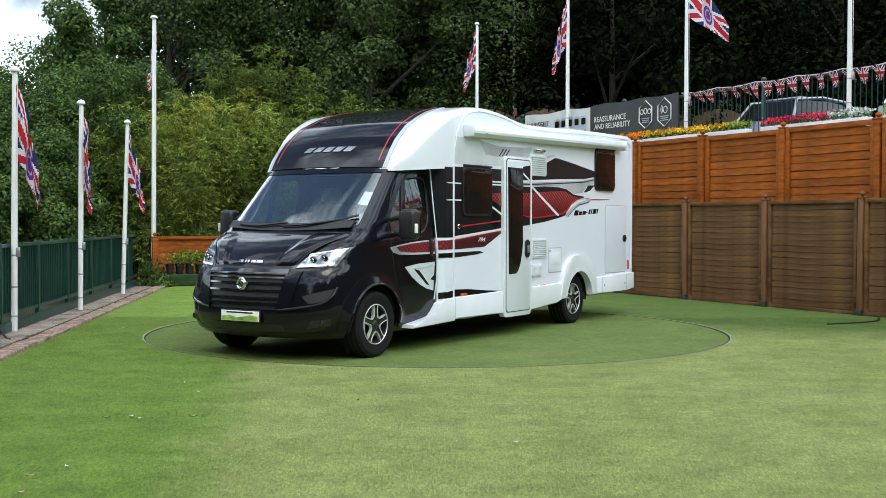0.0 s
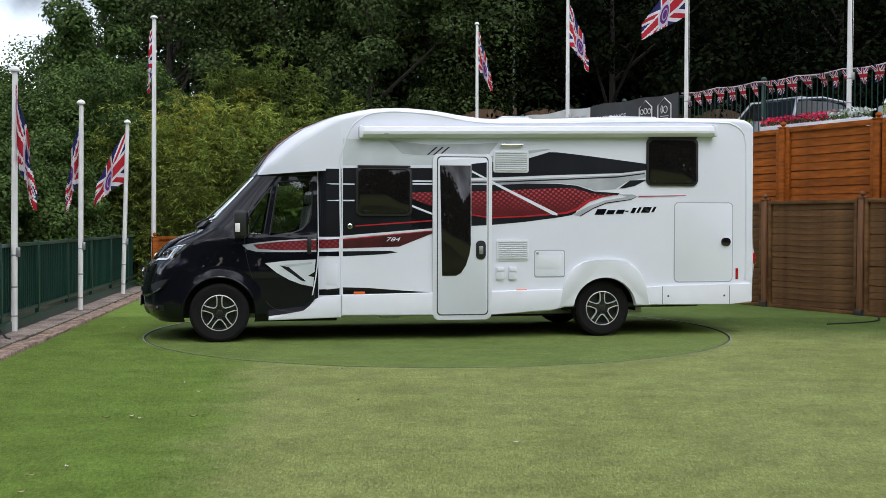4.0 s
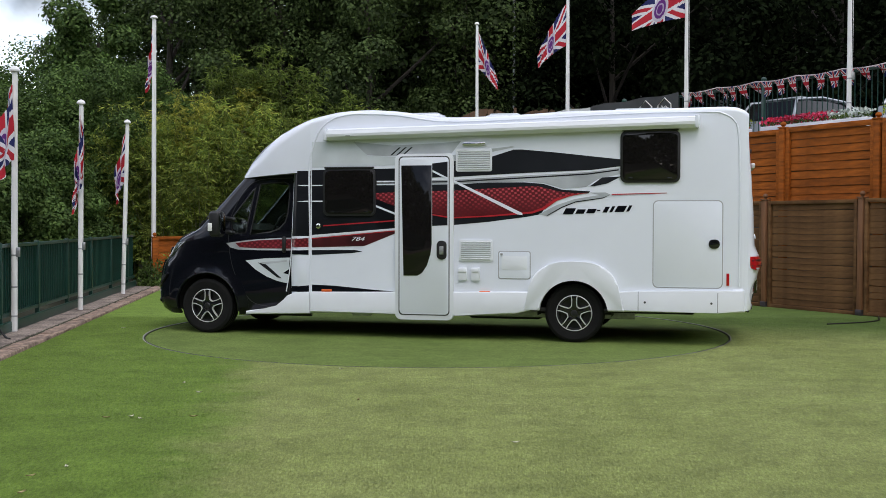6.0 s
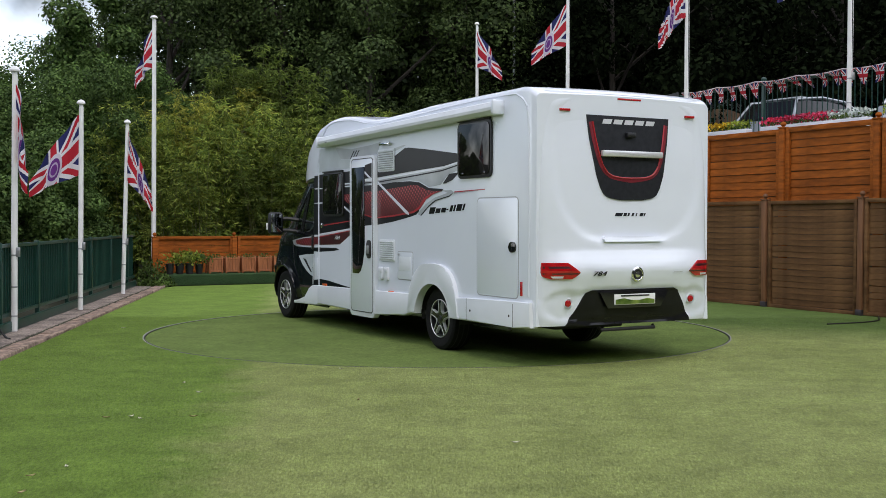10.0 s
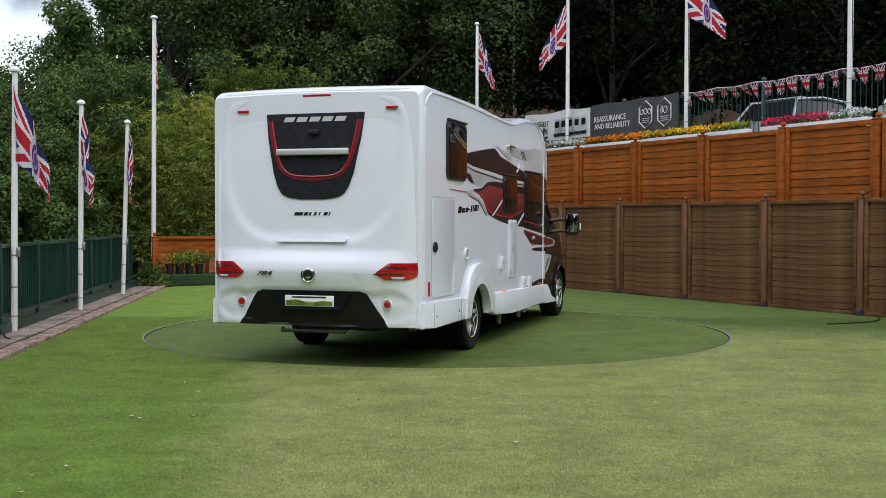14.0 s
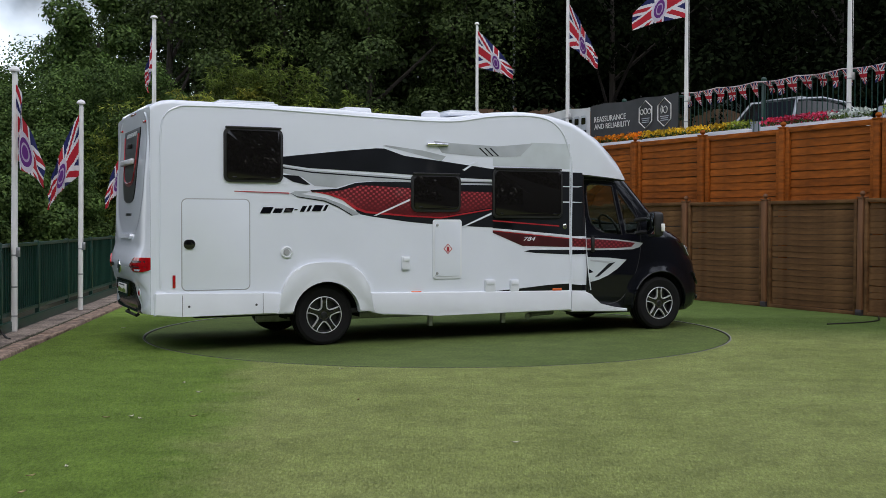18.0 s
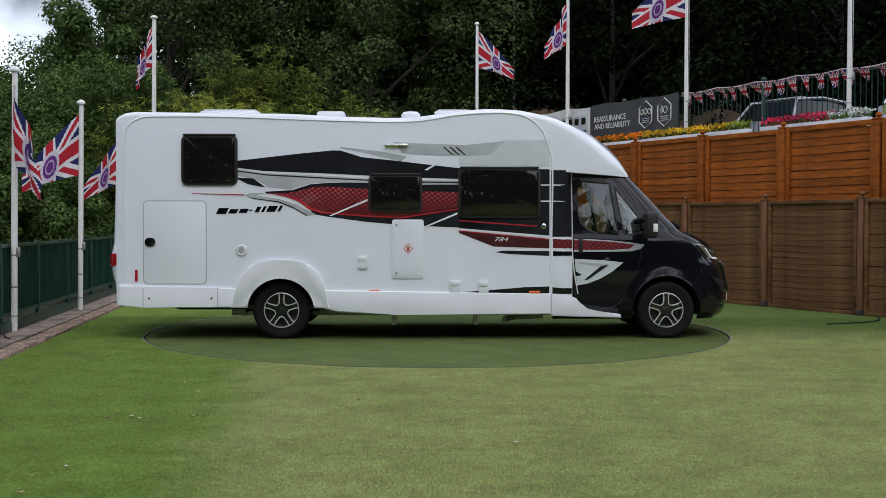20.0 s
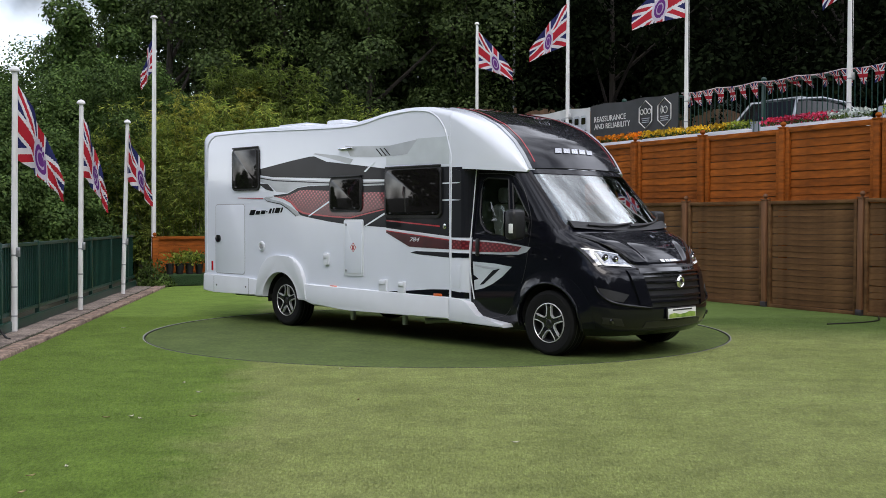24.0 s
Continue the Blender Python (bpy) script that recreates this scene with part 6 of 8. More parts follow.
def make_wheel(x, sgn):
    w = part("wheel", lathe([(0.205, -0.10), (0.210, 0.0), (0.212, 0.05), (0.19, 0.050), (0.185, -0.02), (0.05, -0.03), (0.004, -0.03)], 40, "y", caps=False), ALLOYK, motorhome, "black and machined alloy wheel")
    w.matrix_basis = pose(x, sgn * 0.985, HUB) @ (Matrix() if sgn > 0 else Matrix.Rotation(math.pi, 4, "Z"))
    tp = [(0.214, -0.17), (0.25, -0.19), (0.31, -0.195), (0.343, -0.175), (0.351, -0.13), (0.352, -0.06), (0.351, 0.01), (0.343, 0.045), (0.31, 0.063), (0.25, 0.060), (0.214, 0.047)]
    part("tyre", lathe(tp, 56, "y", caps=False), RUBBER, w, "black tyre")
    grooves = bmesh.new()
    for y0 in (-0.12, -0.06, 0.0):
        lathe([(0.3525, y0 - 0.006), (0.3528, y0), (0.3525, y0 + 0.006)], 48, "y", bm=grooves, caps=False)
    part("tread_groove", grooves, TRIM, w)
    part("rim_edge", lathe([(0.204, 0.052), (0.208, 0.058), (0.213, 0.056), (0.216, 0.044)], 48, "y", caps=False), WHEELS, w)
    part("hub_face", lathe([(0.078, 0.0), (0.078, 0.040), (0.070, 0.046), (0.004, 0.046)], 30, "y"), GLOSSK, w)
    for k in range(5):
        a0 = 2 * math.pi * k / 5 + math.pi / 2

        def polar(r, dg, a0=a0):
            return Vector((r * math.cos(a0 + radians(dg)), r * math.sin(a0 + radians(dg))))
        # a black spoke, broad at the hub, with bright edges that run round the openings
        pts = [polar(0.06, -22), polar(0.085, -20), polar(0.125, -12), polar(0.175, -8), polar(0.203, -8), polar(0.203, 8), polar(0.175, 8), polar(0.125, 12), polar(0.085, 20), polar(0.06, 22)]
        spoke_ = part("spoke", prism([(p.x, p.y) for p in pts], "y", 0.015, 0.050, bev=0.003), GLOSSK, w, "black spoke with machined edges")
        sp = bmesh.new()
        for path in ([polar(0.200, -10), polar(0.172, -9.5), polar(0.126, -13), polar(0.088, -21), polar(0.080, -36)], [polar(0.200, 10), polar(0.172, 9.5), polar(0.126, 13), polar(0.088, 21), polar(0.080, 36)]):
            for q0, q1 in zip(path, path[1:]):
                dd = (q1 - q0).normalized()
                nn = Vector((-dd.y, dd.x)) * 0.0058
                q0, q1 = q0 - dd * 0.003, q1 + dd * 0.003
                prism([(p.x, p.y) for p in (q0 + nn, q1 + nn, q1 - nn, q0 - nn)], "y", 0.02, 0.054, bm=sp, bev=0.001)
        part("machined_edge", sp, WHEELS, spoke_)
        b = Vector((0.06 * math.cos(a0 + 0.63), 0.06 * math.sin(a0 + 0.63)))
        part("wheel_nut", lathe([(0.011, 0.02), (0.011, 0.04), (0.004, 0.046)], 8, "y", m=Matrix.Translation((b.x, 0, b.y))), STEEL, w)
    part("hub_cap", lathe([(0.040, 0.01), (0.040, 0.045), (0.030, 0.055), (0.004, 0.058)], 20, "y"), ALLOYK, w)
    part("brake_disc", lathe([(0.15, -0.04), (0.15, -0.025), (0.06, -0.025)], 32, "y", caps=False), UNDER, w)


for x in (XF, XR):
    for sgn in (1, -1):
        make_wheel(x, sgn)


# ---- railings, flagpoles ----
def green_bar(h, r=0.008):
    b = bmesh.new()
    bmesh.ops.create_cone(b, cap_ends=True, segments=6, radius1=r, radius2=r, depth=h)
    return b


def railing(name, label, place, s0, s1, posts, zb, zt, gap, ball):
    t = thing(name, label, "railing")
    a, b = Vector(place(s0)), Vector(place(s1))
    u = (b - a).normalized()
    ang = math.degrees(math.atan2(u.y, u.x))
    t.matrix_basis = pose(a.x, a.y, a.z, rz=ang)
    L = (b - a).length
    part("top_rail", bx(L / 2, 0, zt, L, 0.05, 0.045, 0.006), GREEN, t)
    part("bottom_rail", bx(L / 2, 0, zb, L, 0.045, 0.05, 0.006), GREEN, t)
    for p in posts:
        d = (p - s0) * (1 if s1 > s0 else -1)
        po = part("post", bx(d, 0.0, zt / 2 + 0.01, 0.06, 0.06, zt + 0.06, 0.006), GREEN, t)
        if ball:
            part("ball", lathe([(0.02, zt + 0.03), (0.05, zt + 0.06), (0.055, zt + 0.085), (0.04, zt + 0.115), (0.008, zt + 0.13)], 12, m=Matrix.Translation((d, 0, 0))), GREEN, po)
    first = None
    n = int(L / gap)
    for i in range(1, n):
        if first is None:
            first = part("bar", green_bar(zt - zb, 0.009), GREEN, t)
            ob = first
        else:
            ob = new("bar", first.data)
            ob.parent = t
        ob.location = (gap * i, 0, (zt + zb) / 2)
    return t


side_rail = railing("railing", "dark green steel railing along the paved edge", lambda s: kp(s, 0.66), -8.0, 12.6, [-6.9, -5.03, -3.17, -1.3, 0.55, 2.42, 4.28, 6.15, 8.0, 9.9, 11.75], 0.25, 1.12, 0.11, False)
part("kick_beam", bx(10.3, -0.03, 0.10, 20.6, 0.05, 0.13, 0.01), GREEN, side_rail, "green beam near the ground")
part("mesh_backing", bx(10.3, 0.035, 0.69, 20.6, 0.006, 0.83), mat("green_mesh_screen", (0.005, 0.036, 0.027), 0.7, var=0.5, scale=3), side_rail, "dark green mesh screen")
terr_rail = railing("railing", "dark green ball-topped railing on the raised terrace", lambda s: fp(s, 1.0, 2.84), 9.0, -9.0, [9, 7.2, 5.2, 3.17, 1.19, -0.9, -2.84, -4.9, -6.9, -8.9], 0.12, 1.10, 0.115, True)


def flagpole(p, h, r, lean, label):
    t = thing("flagpole", label, "flagpole", pose(*p, ry=lean), group="flagpoles")
    part("shaft", lathe([(r * 1.1, 0), (r * 1.1, 0.5), (r * 0.95, h * 0.7), (r * 0.85, h)], 14), POLEW, t)
    part("cap", lathe([(r, h - 0.01), (r * 1.75, h), (r * 1.8, h + 0.02), (r * 1.2, h + 0.055), (0.005, h + 0.07)], 16), POLEW, t, "white mushroom cap")
    part("cleat", bx(r + 0.02, -0.02, 1.0, 0.05, 0.02, 0.12, 0.006), STEEL, t)
    part("halyard", tube([(r * 1.25, -r * 0.6, 0.95), (r * 1.3, -r * 0.7, h * 0.5), (r * 1.15, -r * 0.6, h - 0.05)], 0.004, 5), POLEW, t)
    for zz in (0.18, 0.95, 0.55):
        part("band", lathe([(r * 1.12, zz), (r * 1.18, zz + 0.006), (r * 1.18, zz + 0.016), (r * 1.12, zz + 0.022)], 14, caps=False), STEEL, t)
    return t


POLES = [(-5.415, 13.946, 0.04, 3.27, 0.037, 0.6), (-5.69, 17.335, 0.04, 3.22, 0.037, 0.6), (-6.125, 21.152, 0.04, 3.26, 0.037, 1.8), (-6.73, 25.7, 0.0, 6.12, 0.048, 0.4)]
for s in (-2.97, 1.03, 5.07, 9.15):
    q = fp(s, 0.85)
    POLES.append((q.x, q.y, 2.84, 3.72, 0.036, 0.0))
for i, (x, y, z, h, r, lean) in enumerate(POLES):
    flagpole((x, y, z), h, r, lean, "white flagpole with a mushroom cap beside the railing" if i < 3 else "tall white flagpole behind a planted corner" if i == 3 else "white flagpole on the raised terrace")
lampp = thing("lamp_post", "slim grey lamp post among dark trees", "lamp post", pose(2.35, 37.0, 3.0))
part("shaft", lathe([(0.06, 0), (0.055, 3), (0.04, 7.5)], 10), STEEL, lampp)
part("head", bx(0.2, -0.2, 7.5, 0.5, 0.2, 0.09, 0.03), STEEL, lampp)
cable = tagged(part("cable", tube(smooth_curve([(-5.62, 12.4, 0.16), (-5.45, 12.75, 0.34), (-5.28, 13.0, 0.20), (-5.16, 13.05, 0.05), (-5.08, 12.95, 0.045)], 6), 0.014, 7), TRIM),
               "black rubber cable looping over the paving", "cable")
cable2 = tagged(part("hose", tube(smooth_curve([(5.36, 15.4, 0.012), (5.9, 15.65, 0.012), (6.3, 16.0, 0.012), (6.55, 16.6, 0.02)], 6), 0.010, 6), TRIM), "thin dark cable lying on the turf", "cable")


# ---- flags ----
def flag_mat(name, emblem):
    """Blue field, white and red crosses, and a round purple emblem, by the cloth's own coordinates."""
    m = bpy.data.materials.new(name)
    m.use_nodes = True
    n, l = m.node_tree.nodes, m.node_tree.links
    p = n["Principled BSDF"]
    p.inputs["Roughness"].default_value = 0.8
    uv = n.new("ShaderNodeUVMap")
    sep = n.new("ShaderNodeSeparateXYZ")
    l.new(uv.outputs["UV"], sep.inputs["Vector"])

    def op(kind, a, b=None, c=None):
        q = n.new("ShaderNodeMath")
        q.operation = kind
        for i, v in enumerate((a, b, c)):
            if v is None:
                continue
            if isinstance(v, (int, float)):
                q.inputs[i].default_value = v
            else:
                l.new(v, q.inputs[i])
        return q.outputs["Value"]

    x = op("MULTIPLY_ADD", sep.outputs["X"], 2.0, -1.0)
    y = op("SUBTRACT", sep.outputs["Y"], 0.5)
    ax, ay = op("ABSOLUTE", x), op("ABSOLUTE", y)
    dg = op("DIVIDE", op("ABSOLUTE", op("MULTIPLY_ADD", ax, -0.5, ay)), 1.118)
    cr = op("MINIMUM", op("MULTIPLY", ax, 1.0), ay)
    rad = op("SQRT", op("ADD", op("MULTIPLY", x, x), op("MULTIPLY", y, y)))

    def mixin(base, colour, fac):
        mx = n.new("ShaderNodeMix")
        mx.data_type = "RGBA"
        l.new(fac, mx.inputs["Factor"])
        if isinstance(base, tuple):
            mx.inputs["A"].default_value = base
        else:
            l.new(base, mx.inputs["A"])
        mx.inputs["B"].default_value = colour
        return mx.outputs["Result"]

    white, red, blue, purple = (0.74, 0.72, 0.75, 1), (0.48, 0.012, 0.028, 1), (0.012, 0.016, 0.11, 1), (0.13, 0.02, 0.20, 1)
    c = mixin(blue, white, op("LESS_THAN", dg, 0.125))
    c = mixin(c, red, op("LESS_THAN", dg, 0.050))
    c = mixin(c, white, op("LESS_THAN", cr, 0.180))
    c = mixin(c, red, op("LESS_THAN", cr, 0.112))
    if emblem:
        c = mixin(c, (0.60, 0.55, 0.64, 1), op("LESS_THAN", rad, 0.29))
        c = mixin(c, purple, op("LESS_THAN", rad, 0.21))
        c = mixin(c, (0.42, 0.33, 0.48, 1), op("LESS_THAN", op("ABSOLUTE", op("SUBTRACT", rad, 0.12)), 0.018))
    l.new(c, p.inputs["Base Color"])
    tr = n.new("ShaderNodeBsdfTranslucent")
    l.new(c, tr.inputs["Color"])
    ms = n.new("ShaderNodeMixShader")
    ms.inputs["Fac"].default_value = 0.22
    l.new(p.outputs["BSDF"], ms.inputs[1])
    l.new(tr.outputs["BSDF"], ms.inputs[2])
    l.new(ms.outputs["Shader"], n["Material Output"].inputs["Surface"])
    return m


FLAG = flag_mat("printed_flag_cloth", True)
PENNANT = flag_mat("printed_pennant_cloth", False)
FL, FH = 1.42, 0.97


def strip_mesh(i, seed, count, sag0):
    """One upright strip of the cloth, slightly bellied, with its share of the print."""
    w = FL / count
    nx, nz = 2, 8
    verts, faces, uvs = [], [], []
    for a in range(nx + 1):
        for b in range(nz + 1):
            u, v = a / nx, b / nz
            x = u * w * math.cos(sag0) * 1.25
            belly = 0.014 * math.sin(5 * v + seed + 0.4 * (i + u))
            tall = FH * (1 - (i + u * 1.25) / count * 1.22 * max(0.0, math.sin(sag0) - 0.18))
            verts.append((x, belly, -tall * (1 - v) - x * math.tan(sag0)))
            uvs.append(((i * w + u * w * 1.25) / FL, 1 - (1 - v) * (0.45 + 0.55 * tall / FH)))
    for a in range(nx):
        for b in range(nz):
            k = a * (nz + 1) + b
            faces.append((k, k + nz + 1, k + nz + 2, k + 1))
    me = bpy.data.meshes.new("strip")
    me.from_pydata(verts, [], faces)
    lay = me.uv_layers.new(name="UVMap")
    for lp in me.loops:
        lay.data[lp.index].uv = uvs[lp.vertex_index]
    me.polygons.foreach_set("use_smooth", [True] * len(faces))
    me.materials.append(FLAG)
    return me


SAG0 = [50, 52, 52, 52, 30, 46, 48, 50]


def make_flag(i):
    x, y, z, h, r, lean = POLES[i]
    x += (h - 0.13) * math.sin(radians(lean))
    f = thing("flag", "red, white and blue crossed flag with a purple emblem, blowing", "flag", pose(x, y, z + h - 0.13), group="flags")
    strips = []
    count = 24 if i < 3 else 16
    for k in range(count):
        o = new("strip", strip_mesh(k, i * 1.7, count, radians(SAG0[i])))
        o.parent = f
        strips.append(o)
    return f, strips


FLAGS = [make_flag(i) for i in range(len(POLES))]

# ---- bunting along the terrace railing ----
STRING = mat("pink_white_cord", (0.62, 0.50, 0.54), 0.8, var=0.2, scale=20)
bunting = thing("bunting", "string of small red, white and blue pennants along a railing", "bunting", fm(1.25, 0.93, 3.99))
part("string", tube([(0.05 * k * 2.0, 0, -0.03 * math.sin(math.pi * ((k * 0.1) % 1.0))) for k in range(62)], 0.011, 5), STRING, bunting)
PENN = []
for k in range(20):
    me = bpy.data.meshes.new("pennant")
    j = [0.02 * math.sin(4.7 * k + c) for c in range(6)]
    vs = [(-0.125, 0.0, 0), (0.125, 0.0, 0), (-0.088 + j[0], 0.012 + j[1], -0.14), (0.088 + j[0], -0.012 + j[2], -0.14), (-0.045 + j[3] * 1.5, -0.008 + j[4] * 2, -0.28), (0.035 + j[3] * 1.5, 0.014 - j[4] * 2, -0.275 + j[1])]
    me.from_pydata(vs, [], [(0, 2, 3, 1), (2, 4, 5, 3)])
    lay = me.uv_layers.new(name="UVMap")
    for lp in me.loops:
        v = vs[lp.vertex_index]
        lay.data[lp.index].uv = ((0, 1, 0.14, 0.86, 0.32, 0.65)[lp.vertex_index], (1, 1, 0.5, 0.5, 0, 0)[lp.vertex_index])
    me.materials.append(PENNANT)
    o = new("pennant", me)
    o.parent = bunting
    o.location = (0.15 + 0.305 * k, -0.01, -0.02)
    PENN.append(o)


# ---- banners on the railing ----
BANK = mat("dark_printed_banner", (0.035, 0.037, 0.040), 0.55, var=0.5, scale=1.6)
BANW = mat("white_printed_banner", (0.62, 0.63, 0.64), 0.55, var=0.08, scale=3)
def bend(x, s):
    return 0.012 * math.sin(3.1 * x + s)


ban = thing("banner", "dark grey printed banner tied to a railing", "banner", fm(2.84, 0.955, 0))
part("cloth", sheet(lambda u, v: Vector((u, bend(u, v), 3.31 + v * (0.70 + 0.015 * math.sin(5 * u)))), [-1.47 + 2.94 * i / 24 for i in range(25)], [i / 6 for i in range(7)], (0, 0.006, 0)), BANK, ban)
M_FACE = Matrix(((1, 0, 0, 0), (0, 0, -1, 0), (0, 1, 0, 0), (0, 0, 0, 1)))
letters("headline", "REASSURANCE", 0.17, Matrix.Translation((-0.76, -0.018, 3.68)) @ M_FACE, PAPER, ban, 0.002, 0, 1.12)
letters("headline", "AND RELIABILITY", 0.17, Matrix.Translation((-0.68, -0.018, 3.52)) @ M_FACE, PAPER, ban, 0.002, 0, 1.26)
for cx_ in (0.46, 1.06):
    pts = [(cx_ + 0.235 * math.cos(radians(a)), 3.66 + 0.29 * math.sin(radians(a))) for a in range(90, 451, 60)]
    part("hexagon_mark", tube([(a, -0.020, b) for a, b in pts], 0.012, 6), PAPER, ban, "white hexagon outline")
for k, (cx_, cz_, ww, hh) in enumerate(((0.34, 3.72, 0.10, 0.10), (0.46, 3.73, 0.10, 0.12), (0.58, 3.72, 0.10, 0.10), (0.98, 3.72, 0.05, 0.15), (1.09, 3.71, 0.12, 0.14))):
    part("mark_ring", tube([(cx_ + ww / 2 * math.cos(radians(a)), -0.020, cz_ + hh / 2 * math.sin(radians(a))) for a in range(0, 361, 30)], 0.009, 5), PAPER, ban)
for cx_ in (0.46, 1.06):
    for zz, ww in ((3.58, 0.26), (3.54, 0.22), (3.50, 0.24)):
        part("writing_bar", bx(cx_, -0.020, zz, ww, 0.004, 0.016), GREYV, ban)
ban2 = thing("banner", "white printed banner with pictures of vehicles tied to a railing", "banner", fm(5.66, 0.955, 0))
part("cloth", sheet(lambda u, v: Vector((u, bend(u, v), 3.34 + v * (0.66 + 0.02 * math.sin(4 * u)))), [-1.34 + 2.68 * i / 24 for i in range(25)], [i / 6 for i in range(7)], (0, 0.006, 0)), BANW, ban2)
for k in range(5):
    x0 = -0.05 + 0.26 * k
    part("vehicle_picture", prism(rrect(x0, 3.47, x0 + 0.22, 3.82, 0.05), "y", -0.016, -0.020), GREYV, ban2)
    part("vehicle_window", prism(rrect(x0 + 0.03, 3.62, x0 + 0.19, 3.77, 0.03), "y", -0.016, -0.0225), TINT, ban2)
    part("vehicle_shadow", prism(rrect(x0 - 0.02, 3.42, x0 + 0.22, 3.49, 0.02), "y", -0.016, -0.0235), DARK, ban2)
letters("headline", "OUR BIGGEST", 0.17, Matrix.Translation((-0.78, -0.018, 3.74)) @ M_FACE, DARK, ban2, 0.002, 0, 0.98)
letters("headline", "RANGE EVER", 0.17, Matrix.Translation((-0.80, -0.018, 3.56)) @ M_FACE, DARK, ban2, 0.002, 0, 0.94)


# ---- leaves ----
def leaf_mat(name, col, col2, trans=0.25, rough=0.6, spec=0.15):
    m = bpy.data.materials.new(name)
    m.use_nodes = True
    n, l = m.node_tree.nodes, m.node_tree.links
    p = n["Principled BSDF"]
    p.inputs["Roughness"].default_value = rough
    p.inputs["Specular IOR Level"].default_value = spec
    ge = n.new("ShaderNodeNewGeometry")
    rp = n.new("ShaderNodeMix")
    rp.data_type = "RGBA"
    rp.inputs["A"].default_value, rp.inputs["B"].default_value = (*col, 1), (*col2, 1)
    l.new(ge.outputs["Random Per Island"], rp.inputs["Factor"])
    tc = n.new("ShaderNodeTexCoord")
    no = n.new("ShaderNodeTexNoise")
    no.inputs["Scale"].default_value = 0.55
    no.inputs["Detail"].default_value = 3.0
    l.new(tc.outputs["Object"], no.inputs["Vector"])
    mr = n.new("ShaderNodeMapRange")
    mr.inputs["From Min"].default_value, mr.inputs["From Max"].default_value = 0.3, 0.7
    mr.inputs["To Min"].default_value, mr.inputs["To Max"].default_value = 0.65, 1.35
    l.new(no.outputs["Fac"], mr.inputs["Value"])
    n2 = n.new("ShaderNodeTexNoise")
    n2.inputs["Scale"].default_value = 2.6
    n2.inputs["Detail"].default_value = 2.0
    l.new(tc.outputs["Object"], n2.inputs["Vector"])
    m2 = n.new("ShaderNodeMapRange")
    m2.inputs["From Min"].default_value, m2.inputs["From Max"].default_value = 0.33, 0.67
    m2.inputs["To Min"].default_value, m2.inputs["To Max"].default_value = 0.55, 1.45
    l.new(n2.outputs["Fac"], m2.inputs["Value"])
    mm = n.new("ShaderNodeMath")
    mm.operation = "MULTIPLY"
    l.new(mr.outputs["Result"], mm.inputs[0])
    l.new(m2.outputs["Result"], mm.inputs[1])
    hv = n.new("ShaderNodeHueSaturation")
    l.new(rp.outputs["Result"], hv.inputs["Color"])
    l.new(mm.outputs["Value"], hv.inputs["Value"])
    l.new(hv.outputs["Color"], p.inputs["Base Color"])
    tr = n.new("ShaderNodeBsdfTranslucent")
    l.new(hv.outputs["Color"], tr.inputs["Color"])
    ms = n.new("ShaderNodeMixShader")
    ms.inputs["Fac"].default_value = trans
    l.new(p.outputs["BSDF"], ms.inputs[1])
    l.new(tr.outputs["BSDF"], ms.inputs[2])
    l.new(ms.outputs["Shader"], n["Material Output"].inputs["Surface"])
    return m


def leaves(name, pos, axis, nrm, ln, wd, material, parent=None, label=""):
    """Small folded leaves: pos, long axis and facing as arrays; ln, wd: length and width of each."""
    pos, axis, nrm = np.asarray(pos), np.asarray(axis), np.asarray(nrm)
    k = len(pos)
    axis = axis / (np.linalg.norm(axis, axis=1, keepdims=True) + 1e-9)
    side = np.cross(nrm, axis)
    side /= np.linalg.norm(side, axis=1, keepdims=True) + 1e-9
    ln, wd = np.broadcast_to(ln, k)[:, None], np.broadcast_to(wd, k)[:, None]
    up = np.cross(axis, side)
    v = np.empty((k, 4, 3))
    v[:, 0] = pos - axis * ln * 0.5
    v[:, 1] = pos + side * wd * 0.5 + up * wd * 0.12
    v[:, 2] = pos + axis * ln * 0.5
    v[:, 3] = pos - side * wd * 0.5 + up * wd * 0.12
    me = bpy.data.meshes.new(name)
    me.vertices.add(4 * k)
    me.vertices.foreach_set("co", v.reshape(-1))
    me.loops.add(4 * k)
    me.loops.foreach_set("vertex_index", np.arange(4 * k, dtype=np.int32))
    me.polygons.add(k)
    me.polygons.foreach_set("loop_start", np.arange(0, 4 * k, 4, dtype=np.int32))
    me.update(calc_edges=True)
    me.materials.append(material)
    ob = new(name, me)
    ob.parent = parent
    if label:
        tagged(ob, label)
    return ob


def crown_points(rng, clumps, per, spread=0.75):
    """clumps: rows of centre and radius. Leaves lie on uneven shells round each."""
    pos, nrm = [], []
    for cx_, cy_, cz_, r in clumps:
        d = rng.normal(size=(per, 3))
        d /= np.linalg.norm(d, axis=1, keepdims=True)
        rad = r * (spread + (1 - spread) * rng.random((per, 1))) * (0.75 + 0.5 * rng.random((per, 1)))
        d2 = d * np.array([1.0, 1.0, 0.75])
        pos.append(np.array([cx_, cy_, cz_]) + d2 * rad)
        nn = d + rng.normal(size=(per, 3)) * 0.55 + np.array([0, 0, 0.5])
        nrm.append(nn)
    return np.concatenate(pos), np.concatenate(nrm)


BARK = mat("tree_bark", (0.032, 0.026, 0.020), 0.95, var=0.4, scale=5, stretch=(3, 3, 0.6), bump=0.6, bscale=25)


